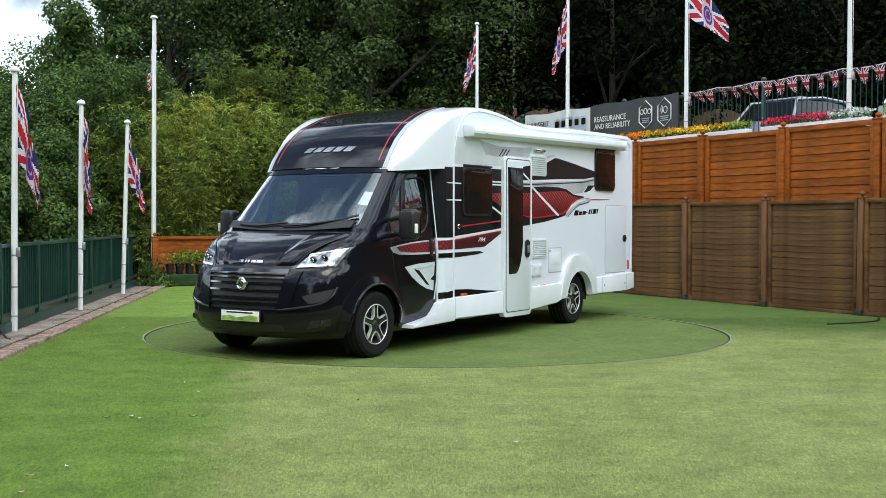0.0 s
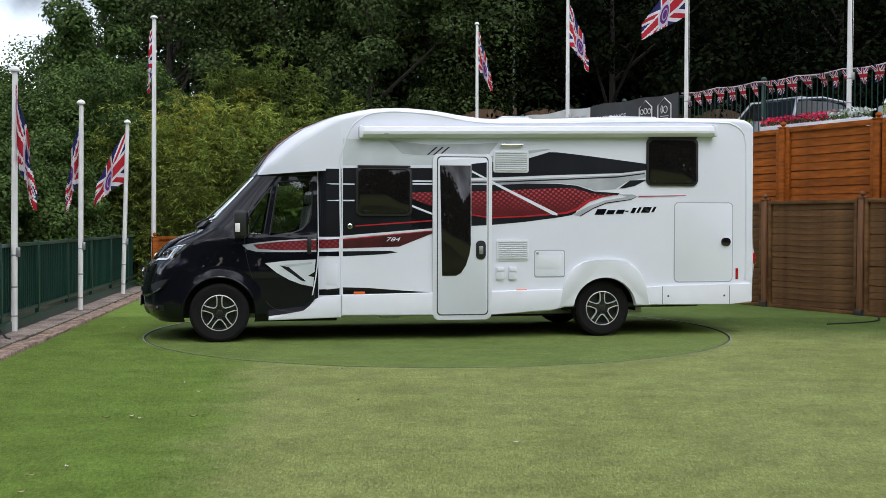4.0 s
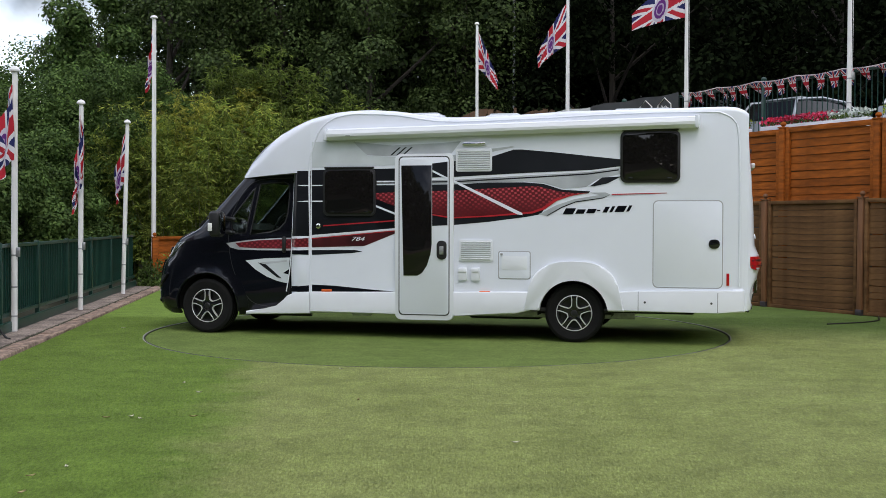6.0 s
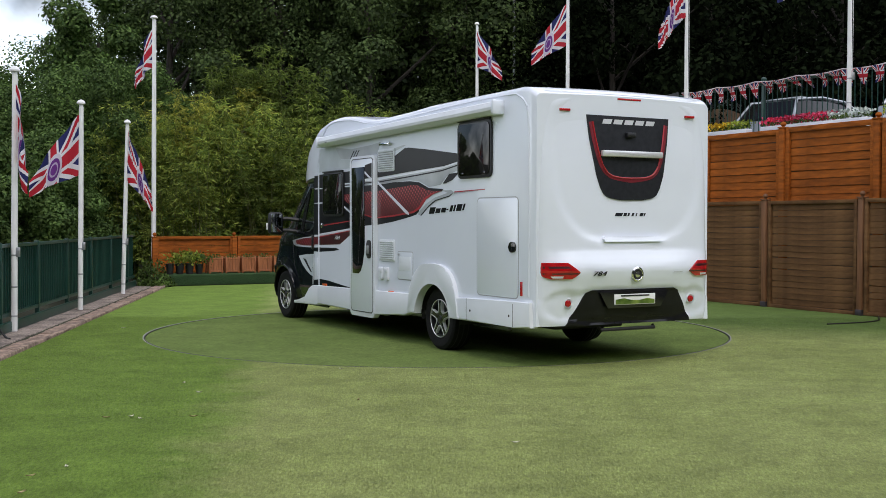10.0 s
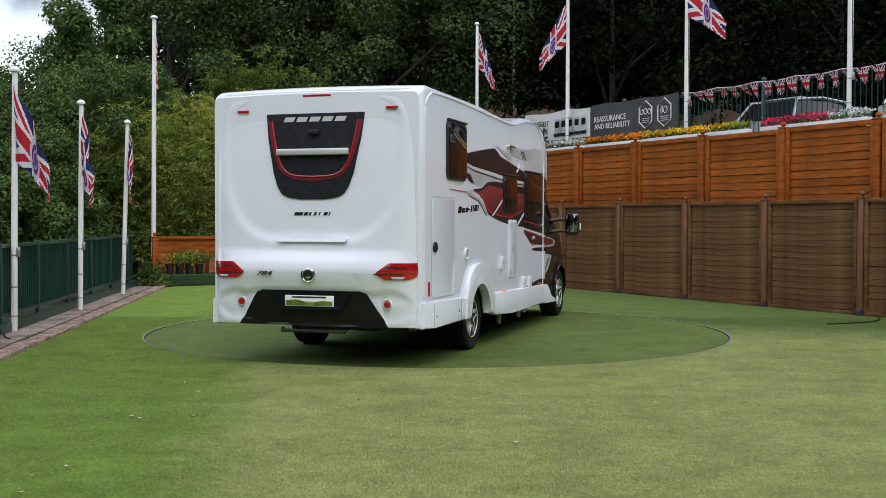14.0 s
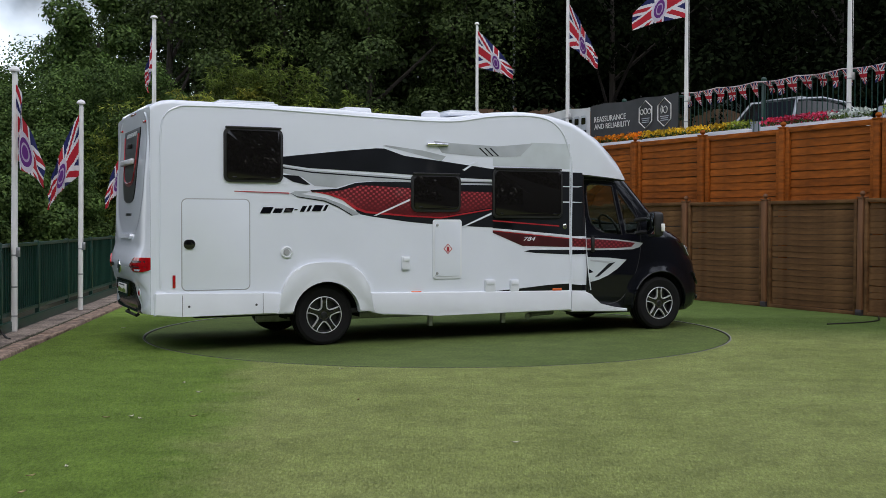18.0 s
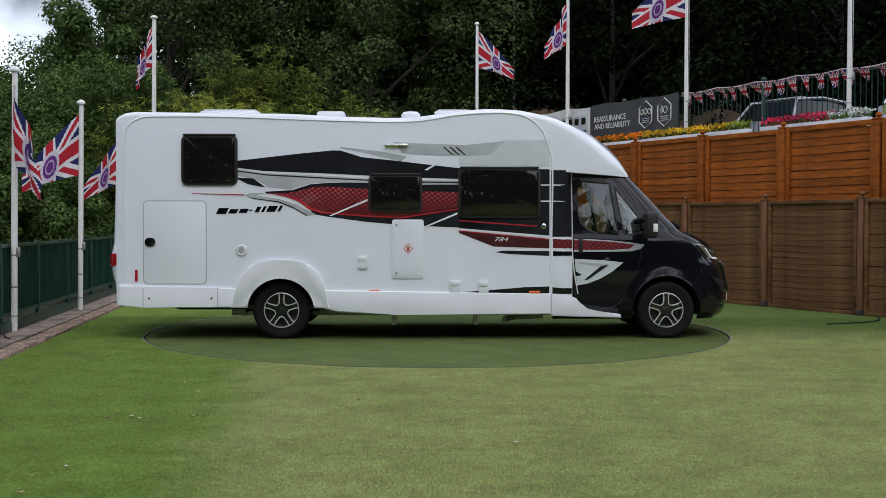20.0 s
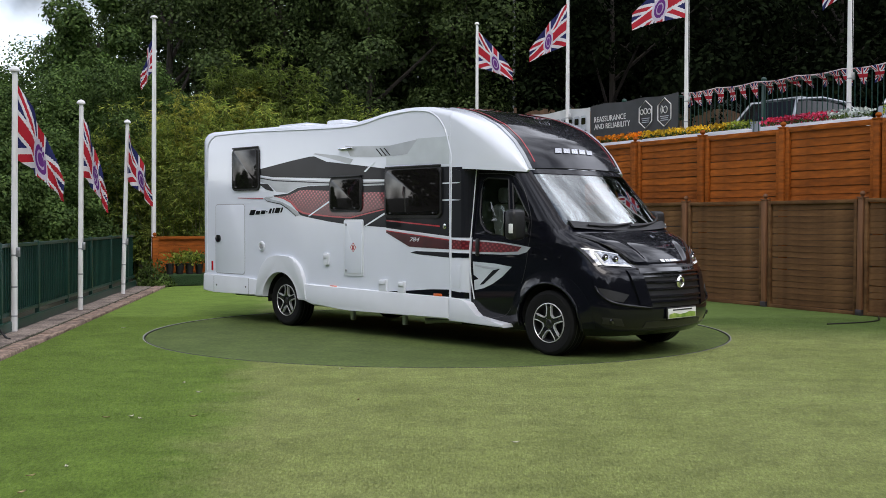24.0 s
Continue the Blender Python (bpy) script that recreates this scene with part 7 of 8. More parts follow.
def tree(x, y, z, height, spread, clumps, per, leaf, material, seed, label, low=0.25, name="tree", category="tree", group="woodland trees"):
    rng = np.random.default_rng(seed)
    t = thing(name, label, category, pose(x, y, z), group=group)
    lean = rng.normal(size=2) * 0.03 * height
    tr = [(0, 0, -0.1), (lean[0] * 0.3, lean[1] * 0.3, height * 0.35), (lean[0], lean[1], height * 0.85)]
    part("trunk", tube(smooth_curve(tr, 4), [0.022 * height * (1 - 0.8 * i / 8) for i in range(9)], 9), BARK, t)
    cl = []
    for k in range(clumps):
        f = low + (1 - low) * (k + rng.random()) / clumps
        env = math.sin(math.pi * min(1, max(0.08, (f - low * 0.6) / (1.05 - low * 0.6)))) ** 0.6
        a = 2.399 * k + rng.random() * 0.9
        rr_ = spread * env * (0.45 + 0.6 * rng.random())
        c = (rr_ * math.cos(a), rr_ * math.sin(a), height * f)
        cl.append((*c, spread * (0.22 + 0.20 * rng.random())))
        if k % 3 == 0:
            zb = height * max(0.15, f - 0.22)
            tube([(lean[0] * f * 0.6, lean[1] * f * 0.6, zb), (c[0] * 0.5, c[1] * 0.5, (zb + c[2]) / 2), c], [0.007 * height, 0.005 * height, 0.002 * height], 5, bm=(limb := bmesh.new()))
            part("limb", limb, BARK, t)
    pos, nrm = crown_points(rng, cl, per)
    ax = np.cross(nrm, rng.normal(size=nrm.shape))
    k = len(pos)
    leaves("crown", pos, ax, nrm, leaf * (0.7 + 0.6 * rng.random(k)), leaf * 0.62 * (0.7 + 0.6 * rng.random(k)), material, t)
    return t


L_MID = leaf_mat("woodland_leaf", (0.028, 0.050, 0.014), (0.082, 0.120, 0.035), 0.25)
# L_DARK: the shade under the canopy is put into a near-black leaf colour
L_DARK = leaf_mat("painted_shade_leaf", (0.004, 0.007, 0.003), (0.009, 0.014, 0.005), 0.08, 0.9, 0.03)
L_TALL = leaf_mat("tall_tree_leaf", (0.018, 0.033, 0.010), (0.050, 0.075, 0.022), 0.2)
L_LEFT = leaf_mat("hedge_leaf", (0.031, 0.066, 0.015), (0.112, 0.176, 0.044), 0.28)
L_BAMB = leaf_mat("bamboo_leaf", (0.072, 0.134, 0.026), (0.38, 0.44, 0.085), 0.45)
L_BAMY = leaf_mat("yellow_bamboo_leaf", (0.17, 0.20, 0.030), (0.44, 0.43, 0.080), 0.45)
L_BAMG = leaf_mat("green_bamboo_leaf", (0.050, 0.085, 0.016), (0.18, 0.235, 0.045), 0.4)
L_SHRUB = leaf_mat("shrub_leaf", (0.05, 0.09, 0.02), (0.11, 0.17, 0.04), 0.3)

# wooded bank behind everything
bank = bmesh.new()


def bank_z(x, y):
    return interp(y, [29, 33, 40, 55, 80, 140], [-0.05, 0.8, 2.2, 6.5, 16, 30]) * interp(x, [-30, -14, -4, 4, 60], [0.0, 0.25, 0.6, 1.0, 1.1]) + 0.25 * noise.noise(Vector((x * 0.3, y * 0.3, 0)))


gx, gy = [-60 + 3.0 * i for i in range(51)], [29 + 2.4 * (j ** 1.25) for j in range(22)]
sheet(lambda u, v: Vector((u, v, bank_z(u, v) - 0.06)), gx, gy, bm=bank)
tagged(part("wooded_bank", bank, EARTH), "dark leaf-strewn bank rising under the trees", "bank", kind="structure")

rng0 = random.Random(3)
# tall trees at the back; on the right the leaf colour holds the shade
for i, px in enumerate(range(-11, 40, 4)):
    d = 46 + 4 * rng0.random()
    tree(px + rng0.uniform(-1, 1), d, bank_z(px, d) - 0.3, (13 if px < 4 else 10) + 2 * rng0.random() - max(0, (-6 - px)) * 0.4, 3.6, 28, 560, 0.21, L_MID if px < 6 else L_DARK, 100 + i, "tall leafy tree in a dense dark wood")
# nearer broadleaf trees left of centre
for i, (x, d, h, sp, mm) in enumerate([(-19.5, 45, 6.8, 3.2, L_LEFT), (-16.2, 46, 7.8, 3.2, L_LEFT), (-12.8, 47, 9.4, 3.4, L_LEFT), (-17.5, 37, 6.0, 2.6, L_LEFT), (-14.2, 34, 5.9, 2.4, L_LEFT), (-10.3, 33, 8.0, 1.9, L_LEFT), (-9.0, 36, 11.0, 3.0, L_MID), (-5.6, 38, 11.5, 3.0, L_MID), (-2.4, 37, 11.0, 3.0, L_MID),
                                       (0.8, 38, 11.5, 3.0, L_MID), (3.6, 40, 10.5, 2.8, L_DARK), (-8.4, 29.5, 5.6, 1.9, L_LEFT), (-10.4, 28.5, 5.0, 1.9, L_LEFT), (-12.6, 28.0, 4.8, 2.0, L_LEFT), (-8.8, 24.5, 3.4, 1.3, L_LEFT),
                                       (-8.3, 20.5, 2.9, 1.2, L_LEFT), (-8.2, 17.0, 2.5, 1.2, L_LEFT), (-10.2, 21.5, 4.0, 1.6, L_LEFT)]):
    tree(x, d, bank_z(x, d) - 0.3 if d > 29 else -0.3, h, sp, 32, 900 if d > 30 else 1500, 0.14 if d > 30 else 0.082, mm, 200 + i, "leafy green tree with a dense uneven crown" if d > 30 else "leafy green bush beside a railing", low=0.10 if d > 30 else 0.05)
# trees behind the terrace, with high crowns; shade painted as near-black leaves
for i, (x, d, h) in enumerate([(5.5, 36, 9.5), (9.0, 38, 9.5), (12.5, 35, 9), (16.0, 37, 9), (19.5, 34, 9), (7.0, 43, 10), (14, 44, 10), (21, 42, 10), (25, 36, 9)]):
    tree(x, d, bank_z(x, d) - 0.3, h, 4.0, 30, 420, 0.20, L_DARK, 300 + i, "tall tree behind a terrace with shade painted into its near-black foliage", low=0.30)


CULM = mat("bamboo_culm", (0.14, 0.15, 0.05), 0.5, var=0.3)


# upper crowns rise out of view, added to darken bonnet and screen reflections
for i, (x, d, h) in enumerate([(-8.0, 40, 21), (-4.2, 41, 22), (-0.6, 40, 22), (2.8, 42, 20), (-6.0, 46, 24), (-1.5, 47, 24)]):
    tree(x, d, bank_z(x, d) - 0.3, h, 4.6, 44, 560, 0.24, L_TALL, 400 + i, "very tall leafy hillside tree, its upper crown added out of view", low=0.08)
# near-black crowns added above the view, blocking sky from the bonnet's reflection
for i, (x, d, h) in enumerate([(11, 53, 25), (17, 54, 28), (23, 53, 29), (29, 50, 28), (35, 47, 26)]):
    tree(x, d, bank_z(x, d) - 0.3, h, 5.6, 56, 420, 0.40, L_DARK, 430 + i, "very tall near-black tree added out of view to darken reflections", low=0.2)


def bamboo(x, y, h, n, seed, material, wide):
    rng = np.random.default_rng(seed)
    t = thing("bamboo", "tall feathery yellow-green bamboo clump", "bamboo", pose(x, y, -0.05), group="bamboo clumps")
    culms = bmesh.new()
    P, A = [], []
    for k in range(n):
        a, r0 = rng.random() * 6.28, 0.55 * wide * math.sqrt(rng.random())
        hh = h * (0.62 + 0.40 * rng.random())
        out = wide * (0.35 + 0.75 * rng.random())
        b = Vector((r0 * math.cos(a), r0 * math.sin(a), 0))
        pts = smooth_curve([b, b + Vector((out * 0.25 * math.cos(a), out * 0.25 * math.sin(a), hh * 0.55)), b + Vector((out * math.cos(a), out * math.sin(a), hh))], 5)
        tube(pts, [0.016 * (1 - 0.8 * i / 10) for i in range(11)], 4, bm=culms)
        tufts = int((46 if wide > 0.6 else 110) * hh / 4)
        f = 0.10 + 0.90 * rng.random(tufts) ** 0.8
        idx = np.clip(f * 10, 0, 9.99)
        arr = np.array([list(p) for p in pts])
        i0 = idx.astype(int)
        q = arr[i0] * (1 - (idx - i0))[:, None] + arr[i0 + 1] * (idx - i0)[:, None]
        side_ = rng.normal(size=(tufts, 3)) * np.array([1, 1, 0.45])
        q = q + side_ * (0.22 * (1.2 - f))[:, None] + side_ * 0.05
        d = np.repeat(side_, 8, axis=0) * 0.5 + rng.normal(size=(tufts * 8, 3)) * np.array([1, 1, 0.6])
        P.append(np.repeat(q, 8, axis=0) + d * 0.055 + np.array([0, 0, -0.02]))
        A.append(d + np.array([0, 0, -0.5]))
    tagged(part("culm", culms, CULM, t), kind="stuff")
    P, A = np.concatenate(P), np.concatenate(A)
    nr = rng.normal(size=P.shape) * 0.6 + np.array([0, -0.3, 0.8])
    leaves("crown", P, A, nr, 0.11 + 0.09 * rng.random(len(P)), 0.024 + 0.014 * rng.random(len(P)), material, t)


for i, (x, y, h, n, mm, wide) in enumerate([
        (-8.0, 28.5, 4.0, 34, L_BAMB, 1.0), (-7.2, 28.3, 4.4, 40, L_BAMB, 1.0), (-6.5, 28.8, 4.8, 40, L_BAMY, 0.9), (-5.9, 28.2, 4.5, 40, L_BAMB, 1.0), (-5.3, 28.6, 4.6, 38, L_BAMB, 1.0),
        (-5.65, 29.8, 5.9, 16, L_BAMG, 0.5), (-5.2, 30.0, 5.6, 14, L_BAMG, 0.5), (-4.85, 29.2, 5.4, 11, L_BAMY, 0.35), (-4.5, 29.9, 6.1, 14, L_BAMG, 0.45), (-4.0, 29.7, 5.6, 14, L_BAMG, 0.5), (-3.9, 29.0, 4.9, 18, L_BAMB, 0.7),
        (-3.2, 29.9, 5.1, 14, L_BAMG, 0.5), (-2.7, 29.4, 4.4, 20, L_BAMG, 0.7), (-2.0, 30.0, 4.6, 10, L_BAMB, 0.4), (-4.5, 28.2, 3.9, 34, L_BAMG, 1.0), (-3.4, 28.4, 3.7, 28, L_BAMB, 0.9), (-6.9, 27.7, 3.3, 28, L_BAMB, 0.9), (-6.0, 27.5, 3.6, 28, L_BAMB, 0.9)]):
    bamboo(x, y, h, n, 500 + i, mm, wide)

# woods added behind the viewer, seen only in reflections, to keep these dark
rngb = np.random.default_rng(9)
ang = rngb.uniform(math.pi * 0.93, math.pi * 2.13, 22000)
rad = rngb.uniform(30, 40, 22000)
Pb = np.stack([rad * np.cos(ang), 8 + rad * np.sin(ang), rngb.random(22000) ** 0.8 * (13.5 + 2.0 * np.sin(ang * 7) + 1.2 * np.sin(ang * 17))], 1)
woods = leaves("far_woods", Pb, rngb.normal(size=Pb.shape), rngb.normal(size=Pb.shape), 1.5, 1.1, L_MID)
tagged(woods, "unseen belt of dark green trees added for dark reflections", "woods", kind="stuff")


# ---- planted corner and pots on the ledge ----
def shrub(name, m, label, category, r, n, leaf, material, seed, flat=0.7):
    rng = np.random.default_rng(seed)
    t = thing(name, label, category, m)
    for k in range(7):
        a = rng.random() * 6.28
        tube([(0, 0, 0), (r * 0.3 * math.cos(a), r * 0.3 * math.sin(a), r * 0.5), (r * 0.7 * math.cos(a), r * 0.7 * math.sin(a), r * flat)], 0.008, 5, bm=(st := bmesh.new()))
        part("stem", st, BARK, t)
    d = rng.normal(size=(n, 3))
    d /= np.linalg.norm(d, axis=1, keepdims=True)
    d[:, 2] = np.abs(d[:, 2])
    P = d * np.array([r, r, r * flat * 1.3]) * (0.45 + 0.6 * rng.random((n, 1)))
    leaves("foliage", P, rng.normal(size=P.shape), d + rng.normal(size=P.shape) * 0.5, leaf * (0.7 + 0.6 * rng.random(n)), leaf * 0.6, material, t)
    return t


q = kp(12.9, 0.45)
shrub("shrub", pose(-6.45, 24.6, 0), "leafy green shrub at the foot of a flagpole", "shrub", 0.42, 700, 0.08, L_SHRUB, 71, 1.1)
shrub("shrub", pose(-6.15, 24.1, 0), "low leafy green shrub on the paving", "shrub", 0.32, 400, 0.075, L_SHRUB, 72, 0.7)
LIME = leaf_mat("lime_leaf", (0.16, 0.22, 0.03), (0.30, 0.36, 0.06), 0.3)
POTB = mat("black_plant_pot", (0.012, 0.012, 0.013), 0.5, var=0.2)
for i, (s, hpot, wpot) in enumerate(((0.06, 0.22, 0.18), (0.28, 0.22, 0.20), (0.50, 0.22, 0.20), (0.72, 0.20, 0.18))):
    q = bp(s, 0.33, 0.252)
    t = thing("plant_pot", "black plastic pot with a lime green plant on a turf ledge", "plant pot", pose(q.x, q.y, q.z), group="black plant pots")
    part("pot", lathe([(wpot * 0.38, 0), (wpot * 0.5, hpot), (wpot * 0.56, hpot), (wpot * 0.56, hpot + 0.02), (wpot * 0.46, hpot + 0.02), (wpot * 0.44, hpot - 0.03)], 18), POTB, t)
    part("soil", lathe([(wpot * 0.44, hpot - 0.02), (0.01, hpot - 0.012)], 14), SOIL, t)
    if i:
        rng = np.random.default_rng(80 + i)
        n = 260
        P = rng.normal(size=(n, 3)) * np.array([0.15, 0.11, 0.075]) + np.array([0, 0, hpot + 0.14])
        leaves("foliage", P, rng.normal(size=P.shape), rng.normal(size=P.shape) + np.array([0, 0, 1.0]), 0.075, 0.045, LIME if i < 3 else L_SHRUB, t)
PLANTER = mat("planter_timber", (0.30, 0.10, 0.035), 0.65, var=0.3, scale=4, stretch=(8, 8, 1), bump=0.2, bscale=40, rnd=0.1)


def wooden_planter():
    t = thing("wooden_planter", "small square orange timber planter with sparse plants", "planter", group="wooden planters")
    for sx in (-1, 1):
        for sy in (-1, 1):
            part("corner_post", bx(sx * 0.145, sy * 0.145, 0.19, 0.035, 0.035, 0.38, 0.004), PLANTER, t)
    for ang in (0, 90, 180, 270):
        M = Matrix.Rotation(radians(ang), 4, "Z")
        for k in range(4):
            b = bx(-0.096 + 0.064 * k, -0.142, 0.19, 0.060, 0.014, 0.30, 0.002, seg=1)
            bmesh.ops.transform(b, matrix=M, verts=b.verts)
            part("slat", b, PLANTER, t)
        for zz in (0.05, 0.335):
            b = bx(0, -0.153, zz, 0.26, 0.016, 0.035, 0.003, seg=1)
            bmesh.ops.transform(b, matrix=M, verts=b.verts)
            part("rail", b, PLANTER, t)
    part("soil", bx(0, 0, 0.30, 0.26, 0.26, 0.02), SOIL, t)
    rng = np.random.default_rng(91)
    n = 60
    P = np.stack([rng.uniform(-0.13, 0.13, n), rng.uniform(-0.13, 0.13, n), 0.34 + 0.09 * rng.random(n)], 1)
    leaves("foliage", P, rng.normal(size=P.shape), rng.normal(size=P.shape) + np.array([0, 0, 1]), 0.05, 0.03, L_SHRUB, t)
    return t


wp = wooden_planter()
wp.matrix_basis = bm_(1.10, 0.45, 0.252)
for k in range(1, 7):
    copy_thing(wp, bm_(1.10 + 0.385 * k, 0.45, 0.252))

# ---- flower troughs on the upper fence ----
FLO = {"orange": ((0.75, 0.20, 0.01), (0.85, 0.33, 0.02)), "yellow": ((0.80, 0.48, 0.02), (0.85, 0.60, 0.05)), "red": ((0.60, 0.01, 0.04), (0.75, 0.10, 0.22)), "silver": ((0.40, 0.46, 0.42), (0.62, 0.66, 0.62)), "lime": ((0.20, 0.28, 0.04), (0.42, 0.46, 0.06))}
FMAT = {k: leaf_mat(k + "_petals", *v, 0.25) for k, v in FLO.items()}


def trough(s0, s1, colours, seed, label):
    rng = np.random.default_rng(seed)
    L = abs(s1 - s0)
    t = thing("flower_trough", label, "flower trough", fm((s0 + s1) / 2, 0.50, 3.0), group="flower troughs")
    part("trough", bx(0, 0, 0.045, L, 0.16, 0.11, 0.015), WHITE_ABS, t, "white plastic trough")
    part("bracket", bx(0, 0, -0.10, L * 0.9, 0.10, 0.18, 0.01), TIMBERP, t)
    n = int(170 * L)
    P = np.stack([rng.uniform(-L / 2, L / 2, n), rng.normal(size=n) * 0.06, 0.12 + 0.05 * rng.random(n)], 1)
    leaves("foliage", P, rng.normal(size=P.shape), rng.normal(size=P.shape) + np.array([0, 0, 1]), 0.06, 0.035, L_SHRUB, t)
    for k, c in enumerate(colours):
        a, b = -L / 2 + L * k / len(colours), -L / 2 + L * (k + 1) / len(colours)
        n = int(330 * (b - a))
        P = np.stack([rng.uniform(a, b, n), rng.normal(size=n) * 0.065, 0.14 + 0.09 * rng.random(n) + 0.03 * np.sin(9 * rng.random(n))], 1)
        leaves("blossom", P, rng.normal(size=P.shape), rng.normal(size=P.shape) + np.array([0, -0.6, 0.6]), 0.055, 0.045, FMAT[c], t, c + " blossoms")


trough(5.95, 3.98, ["yellow", "silver", "silver"], 1, "white trough of silver and yellow plants on a timber fence")
trough(3.80, 2.02, ["orange", "orange"], 2, "white trough of orange flowers on a timber fence")
trough(1.85, 0.02, ["yellow"], 3, "white trough of yellow flowers on a timber fence")
trough(-0.05, -1.05, ["yellow", "lime"], 4, "white trough of yellow-green plants on a timber fence")
trough(-1.40, -3.70, ["red", "red", "silver"], 5, "white trough of red and silver plants on a timber fence")
trough(-4.0, -5.9, ["lime", "red"], 6, "white trough of mixed plants on a timber fence")
rose = fp(6.0, 0.75, 2.84)
shrub("climbing_rose", pose(rose.x, rose.y, rose.z), "thin climbing rose with pink blooms before a banner", "rose bush", 0.30, 260, 0.07, L_SHRUB, 77, 2.6)


# ---- parked cars and far sheds ----
def car(s, off, paint, label, turn=0.0):
    t = thing("parked_car", label, "car", fm(s, off, 2.84) @ pose(0, 0, 0, rz=90 + turn))
    low = [(-2.05, 0.30), (-2.08, 0.62), (-1.95, 0.92), (-0.9, 1.0), (1.15, 0.98), (1.95, 0.80), (2.08, 0.55), (2.05, 0.30)]
    part("car_body", prism(low, "y", -0.86, 0.86, bev=0.06), paint, t)
    cab_ = [[(-1.75, 0.97), (1.25, 0.97)], [(-1.45, 1.38), (0.30, 1.42)], [(-1.10, 1.46), (0.10, 1.47)]]
    secs_ = []
    for (x0, z0), (x1, z1) in cab_:
        w = 0.82 if z0 < 1 else 0.64 if z0 < 1.4 else 0.54
        secs_.append([(x0, -w, z0), (x1, -w * 0.95, z1), (x1 + 0.04, 0, z1), (x1, w * 0.95, z1), (x0, w, z0), (x0 - 0.04, 0, z0)])
    part("glasshouse", loft(secs_), TINT, t, "dark car windows")
    part("roof", bx(-0.50, 0, 1.465, 1.45, 1.16, 0.05, 0.02), paint, t)
    for sy in (-1, 1):
        part("pillar", tube([(1.24, sy * 0.80, 0.98), (0.28, sy * 0.64, 1.43), (-0.5, sy * 0.62, 1.49), (-1.45, sy * 0.66, 1.40), (-1.76, sy * 0.82, 0.98)], 0.035, 6), paint, t)
        part("headlight", bx(2.02, sy * 0.62, 0.72, 0.10, 0.30, 0.14, 0.03), CHROME, t)
        for xx in (-1.3, 1.3):
            part("wheel", lathe([(0.05, -0.1), (0.31, -0.1), (0.32, 0), (0.31, 0.1), (0.05, 0.1)], 20, "y", m=Matrix.Translation((xx, sy * 0.78, 0.32))), RUBBER, t)
    return t


CARW = mat("white_car_paint", (0.70, 0.71, 0.72), 0.25, var=0.03, coat=0.8)
CARS = mat("silver_car_paint", (0.30, 0.32, 0.34), 0.3, metal=0.6, var=0.05, coat=0.8)
car(-0.9, 6.6, CARS, "silver parked car behind a green railing", 12)
car(-2.75, 6.0, CARW, "white parked car behind a green railing", -8)
car(3.3, 6.8, CARS, "grey parked car behind a banner and railing", 5)

SHED = mat("far_fence_timber", (0.13, 0.075, 0.04), 0.8, var=0.3, scale=3, rnd=0.15)
arch_first = None
for k in range(6):
    x, d = 1.4 + 1.75 * k, 35.0 - 0.35 * k
    z = 1.433 + (392 - 200) / 1958 * d - 1.15
    if arch_first is None:
        arch_first = thing("arched_fence_panel", "brown arched timber fence panel below dark trees", "fence panel", pose(x, d, z), group="arched fence panels")
        top = [(-0.85 + 1.7 * i / 12, 1.0 + 0.28 * math.sin(math.pi * i / 12)) for i in range(13)]
        for i in range(12):
            part("board", prism([(top[i][0], 0), (top[i + 1][0] - 0.008, 0), (top[i + 1][0] - 0.008, top[i + 1][1]), (top[i][0], top[i][1])], "y", 0, 0.02), SHED, arch_first)
        part("post", bx(0.87, 0.01, 0.6, 0.09, 0.09, 1.4, 0.006), SHED, arch_first)
        part("footing", bx(0, 0.1, -1.2, 1.75, 0.2, 2.4, 0.02), SHED, arch_first)
    else:
        copy_thing(arch_first, pose(x, d, z))


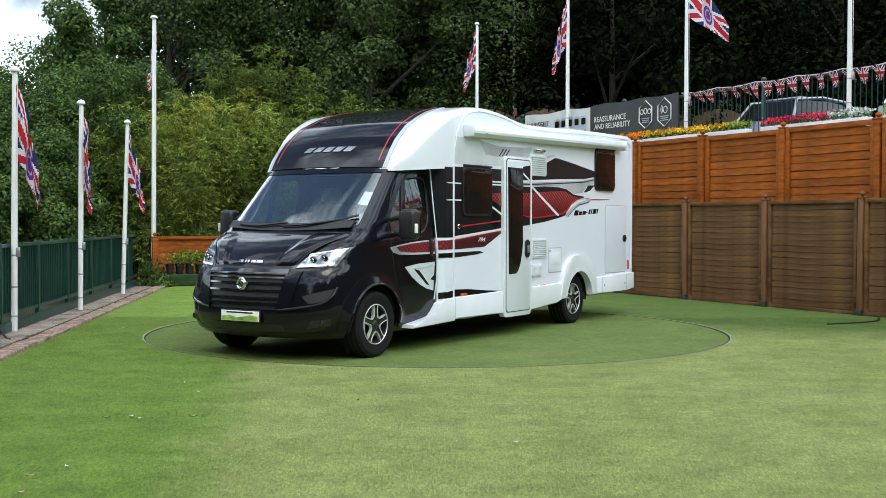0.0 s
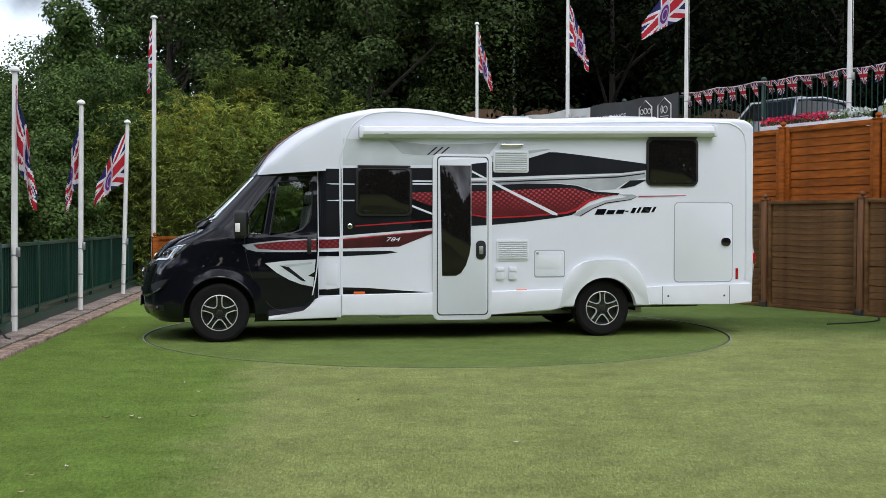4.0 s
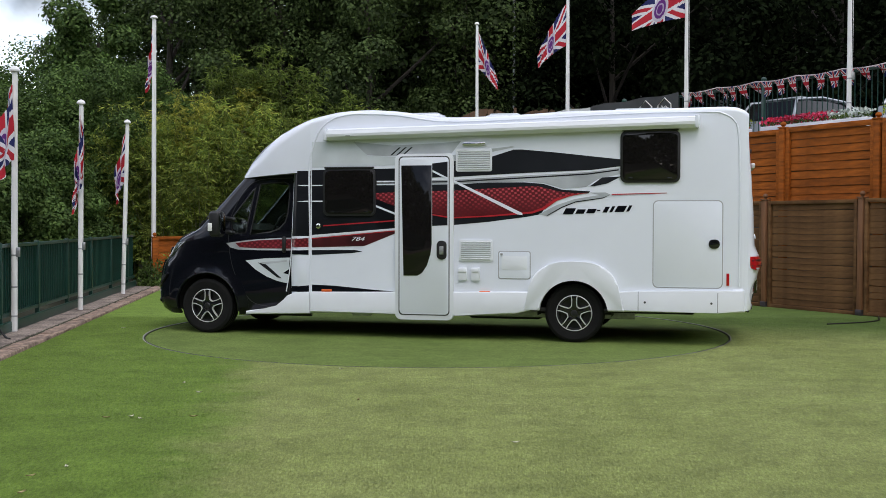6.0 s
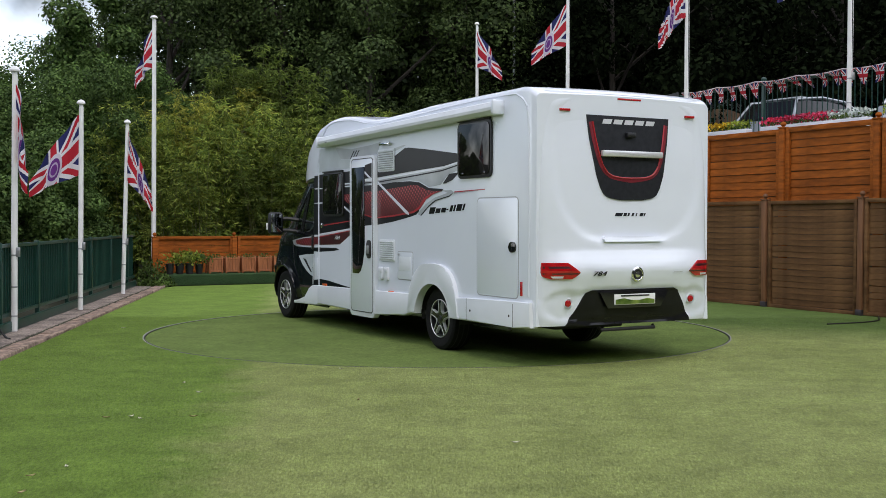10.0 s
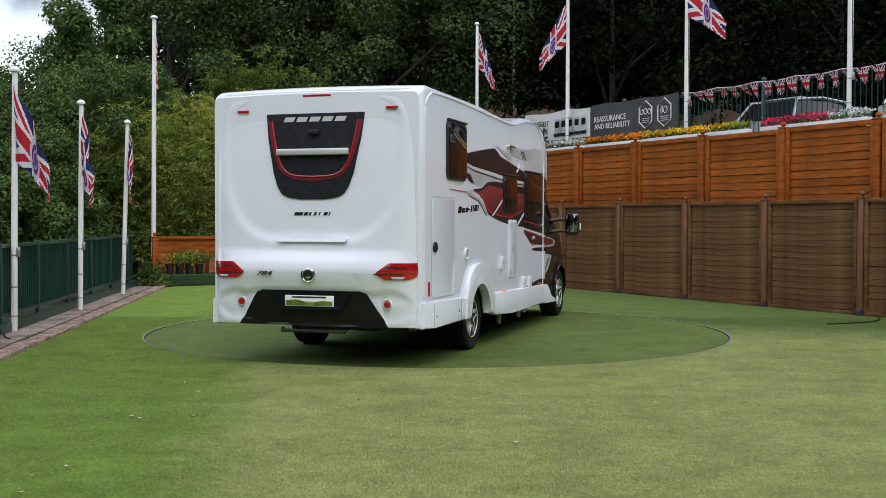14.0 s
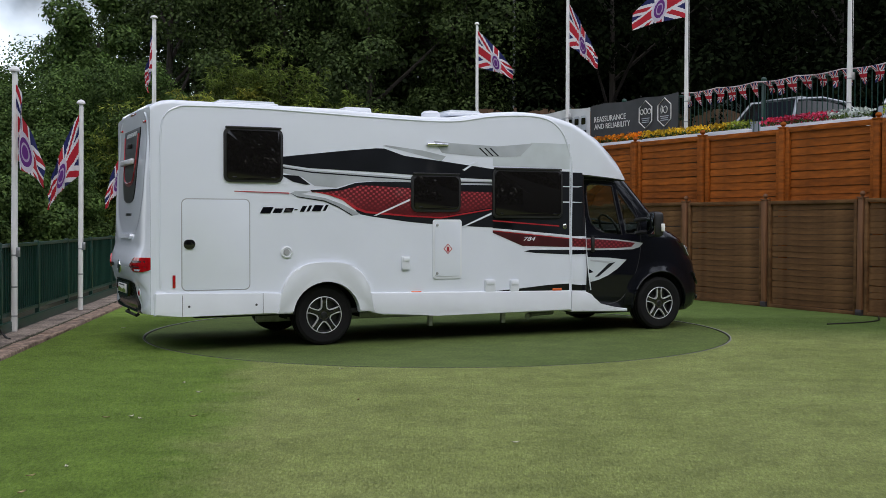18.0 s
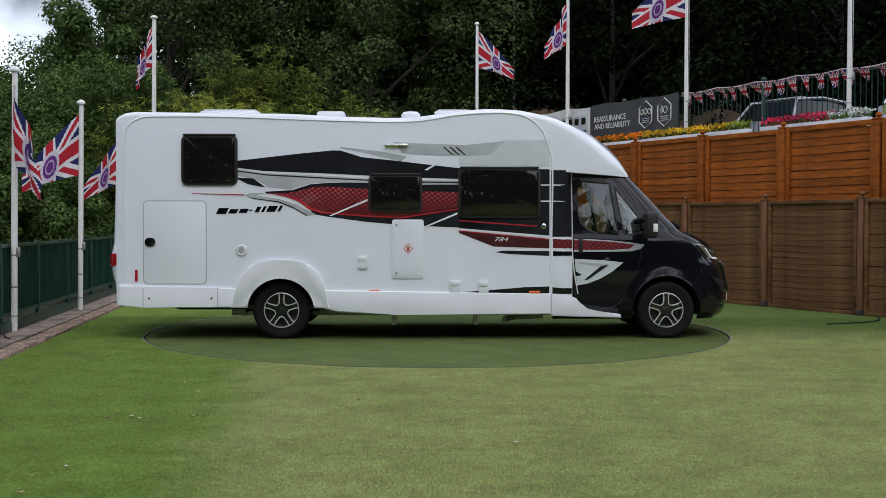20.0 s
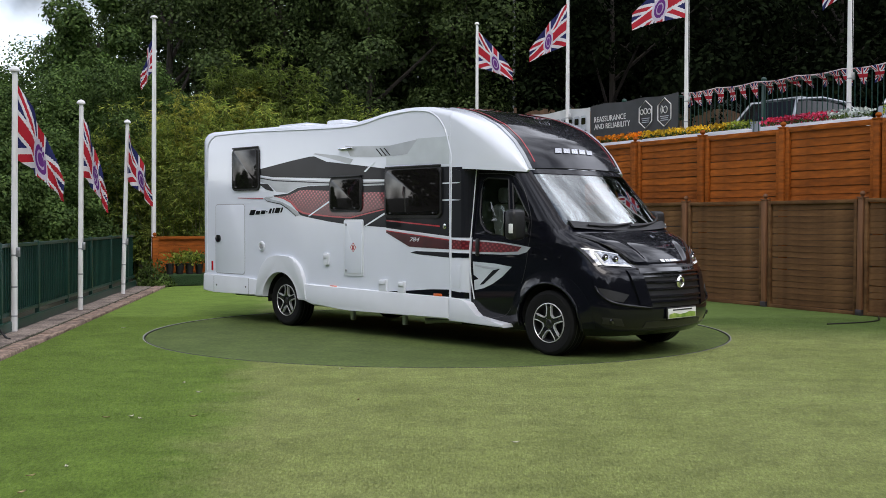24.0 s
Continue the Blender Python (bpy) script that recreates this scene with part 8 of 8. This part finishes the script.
# ---- what moves ----
# For each flag: time, the way its fly points (degrees, 0 to the viewer's right, 180 to the left) and how far it droops.
BLOW = [
    [(0, -15, 75), (0.5, -70, 77), (1, -60, 77), (1.5, -5, 72), (2, 0, 70), (2.5, -10, 73), (4.5, -30, 74), (5, -100, 75), (5.5, 0, 60), (6, -80, 45), (6.5, -65, 45), (7, -70, 40), (7.5, -60, 42), (8, -45, 52), (8.5, -120, 68), (9, -120, 66),
     (9.5, -60, 60), (10, -60, 55), (10.5, -70, 60), (12.5, -45, 45), (13, -58, 42), (13.5, -40, 55), (14, -30, 62), (14.5, -5, 71), (15, -45, 66), (15.5, -10, 70), (16, -40, 73), (16.5, -20, 74), (17, 0, 63), (17.5, -30, 52), (18, -48, 50), (18.5, -62, 56),
     (20.5, -35, 62), (21, -55, 48), (21.5, -28, 40), (22, -30, 40), (22.5, -40, 48), (23, 0, 65), (23.5, -35, 66), (24, 0, 61)],
    [(0, -50, 74), (0.5, 130, 77), (1, 150, 77), (2, 172, 73), (2.5, 120, 75), (4.5, 165, 75), (5, 176, 73), (5.5, 110, 75), (6, 260, 75), (6.5, 320, 71), (7, 320, 71), (7.5, 360, 67), (8, 360, 60), (8.5, 320, 50), (9, 290, 45), (9.5, 220, 43), (10, 182, 50),
     (10.5, 300, 50), (12.5, 270, 60), (13, 245, 65), (13.5, 182, 56), (14, 300, 62), (14.5, 340, 64), (15, 360, 62), (15.5, 360, 66), (16, 360, 64), (16.5, 210, 70), (17, 250, 73), (17.5, 325, 66), (18, 205, 66), (18.5, 350, 48), (20.5, 200, 46), (21, 305, 50),
     (21.5, 285, 54), (22, 310, 58), (22.5, 360, 48), (23, 310, 62), (23.5, 360, 62), (24, 360, 71)],
    [(0, -10, 74), (1, -20, 76), (2, 100, 75), (2.5, 175, 71), (4.5, 180, 58), (5, 180, 52), (5.5, 180, 54), (6, 120, 56), (6.5, 0, 62), (7, -50, 71), (7.5, -150, 70), (8, -110, 71), (8.5, -170, 71), (9, -150, 71), (9.5, 0, 67), (10, 0, 69), (10.5, 0, 66),
     (12.5, -50, 50), (13, -48, 48), (13.5, -160, 69), (14, -70, 58), (14.5, -140, 62), (15, -110, 62), (15.5, -60, 60), (18, -120, 64), (20.5, -182, 50), (21, -182, 50), (21.5, -150, 64), (22, -150, 60), (22.5, -50, 46), (23, -60, 67), (23.5, -30, 69), (24, -30, 60)],
    [(0, 130, 75), (5, 120, 72), (7, 140, 66), (10, 150, 60), (14, 100, 75), (17, 120, 70), (21, 150, 60), (24, 140, 65)],
    [(0, -5, 34), (2, 176, 30), (5, 150, 22), (7, 176, 24), (10, 175, 34), (14, 60, 22), (17, 30, 24), (21, 170, 20), (24, 90, 30)],
    [(0, -10, 55), (1, 0, 42), (2, 165, 58), (5, 180, 48), (6, 178, 40), (7, 180, 42), (8, 180, 25), (9, 180, 35), (10, 175, 66), (13, 320, 12), (14, 330, 55), (15, 190, 58), (16, 290, 45), (17, 300, 50), (18, 180, 40), (21, 180, 38), (22, 180, 40), (23, 178, 46), (24, 180, 40)],
    [(0, 165, 74), (1, 150, 74), (2, 168, 72), (5, -10, 58), (6, 180, 58), (7, 270, 62), (8, 175, 58), (9, 180, 60), (10, 170, 52), (13, 178, 66), (14, 175, 62), (15, -10, 56), (16, 0, 48), (17, 0, 50), (18, 0, 60), (21, 180, 46), (22, 180, 50), (23, 172, 62), (24, 180, 48)],
    [(0, 165, 74), (1, 150, 74), (2, 30, 74), (5, 0, 70), (6, 0, 66), (7, -10, 72), (8, 0, 56), (9, 180, 70), (10, -40, 52), (13, -60, 62), (14, -10, 68), (15, -50, 50), (16, 0, 64), (17, 0, 62), (18, 0, 45), (21, 0, 46), (22, 0, 60), (23, -45, 62), (24, 0, 48)],
]


def ease(f):
    return f * f * (3 - 2 * f)


def blow_at(i, t):
    rows = BLOW[i]
    k = max(0, min(len(rows) - 2, sum(1 for r in rows if r[0] <= t) - 1))
    (t0, a0, d0), (t1, a1, d1) = rows[k], rows[k + 1]
    f = ease(min(1.0, max(0.0, (t - t0) / (t1 - t0))))
    if i >= 3:
        a1 = a0 + (a1 - a0 + 180) % 360 - 180
    a, d = a0 + (a1 - a0) * f, d0 + (d1 - d0) * f
    return a, d


def flag_rows(i, count, times):
    """Poses of all strips of flag i in its flag's space: the fly sags from the top corner and ripples."""
    w = FL / count
    out = [[] for _ in range(count)]
    for t in times:
        az, dr = blow_at(i, t)
        p = Vector((0, 0, 0))
        for j in range(count):
            f = j / (count - 1)
            ripple = (math.sin(2.1 * t - 7.0 * f + i * 1.9) * 16 + math.sin(3.7 * t - 11.0 * f + i) * 7) * min(1, 0.25 + 2.5 * f)
            fold = 54 * (dr / 74) ** 1.6 * math.sin(2 * math.pi * 1.9 * f + i * 1.3 + 0.8 * t)
            turn_ = pose(0, 0, 0, rz=az + ripple + fold)
            out[j].append((t, Matrix.Translation(p) @ turn_))
            sag = radians(min(82, dr * (0.90 + 0.18 * f)))
            p = p + turn_.to_3x3() @ Vector((w * math.cos(sag), 0, -w * math.sin(sag)))
    return out


def motions():
    turn = [(t, pose(CX, CY, 0, rz=heading(t))) for t in range(25)]
    walk(turntable, turn)
    walk(motorhome, turn)
    times = [0.5 * q for q in range(49)]
    for i, (f, strips) in enumerate(FLAGS):
        fine = [0.125 * q for q in range(193)] if i < 3 else [0.25 * q for q in range(97)]
        for s_, rows in zip(strips, flag_rows(i, len(strips), fine)):
            walk(s_, rows)
    for k, o in enumerate(PENN):
        base = Vector(o.location)
        rows = []
        for t in times[::2]:
            lift = 18 + 30 * max(0, math.sin(0.9 * t + 0.55 * k + 1.3 * math.sin(k))) ** 2 * (1 if k % 3 else 1.5)
            rows.append((t, pose(*base, rx=lift, rz=12 * math.sin(1.3 * t + k))))
        walk(o, rows)


motions()
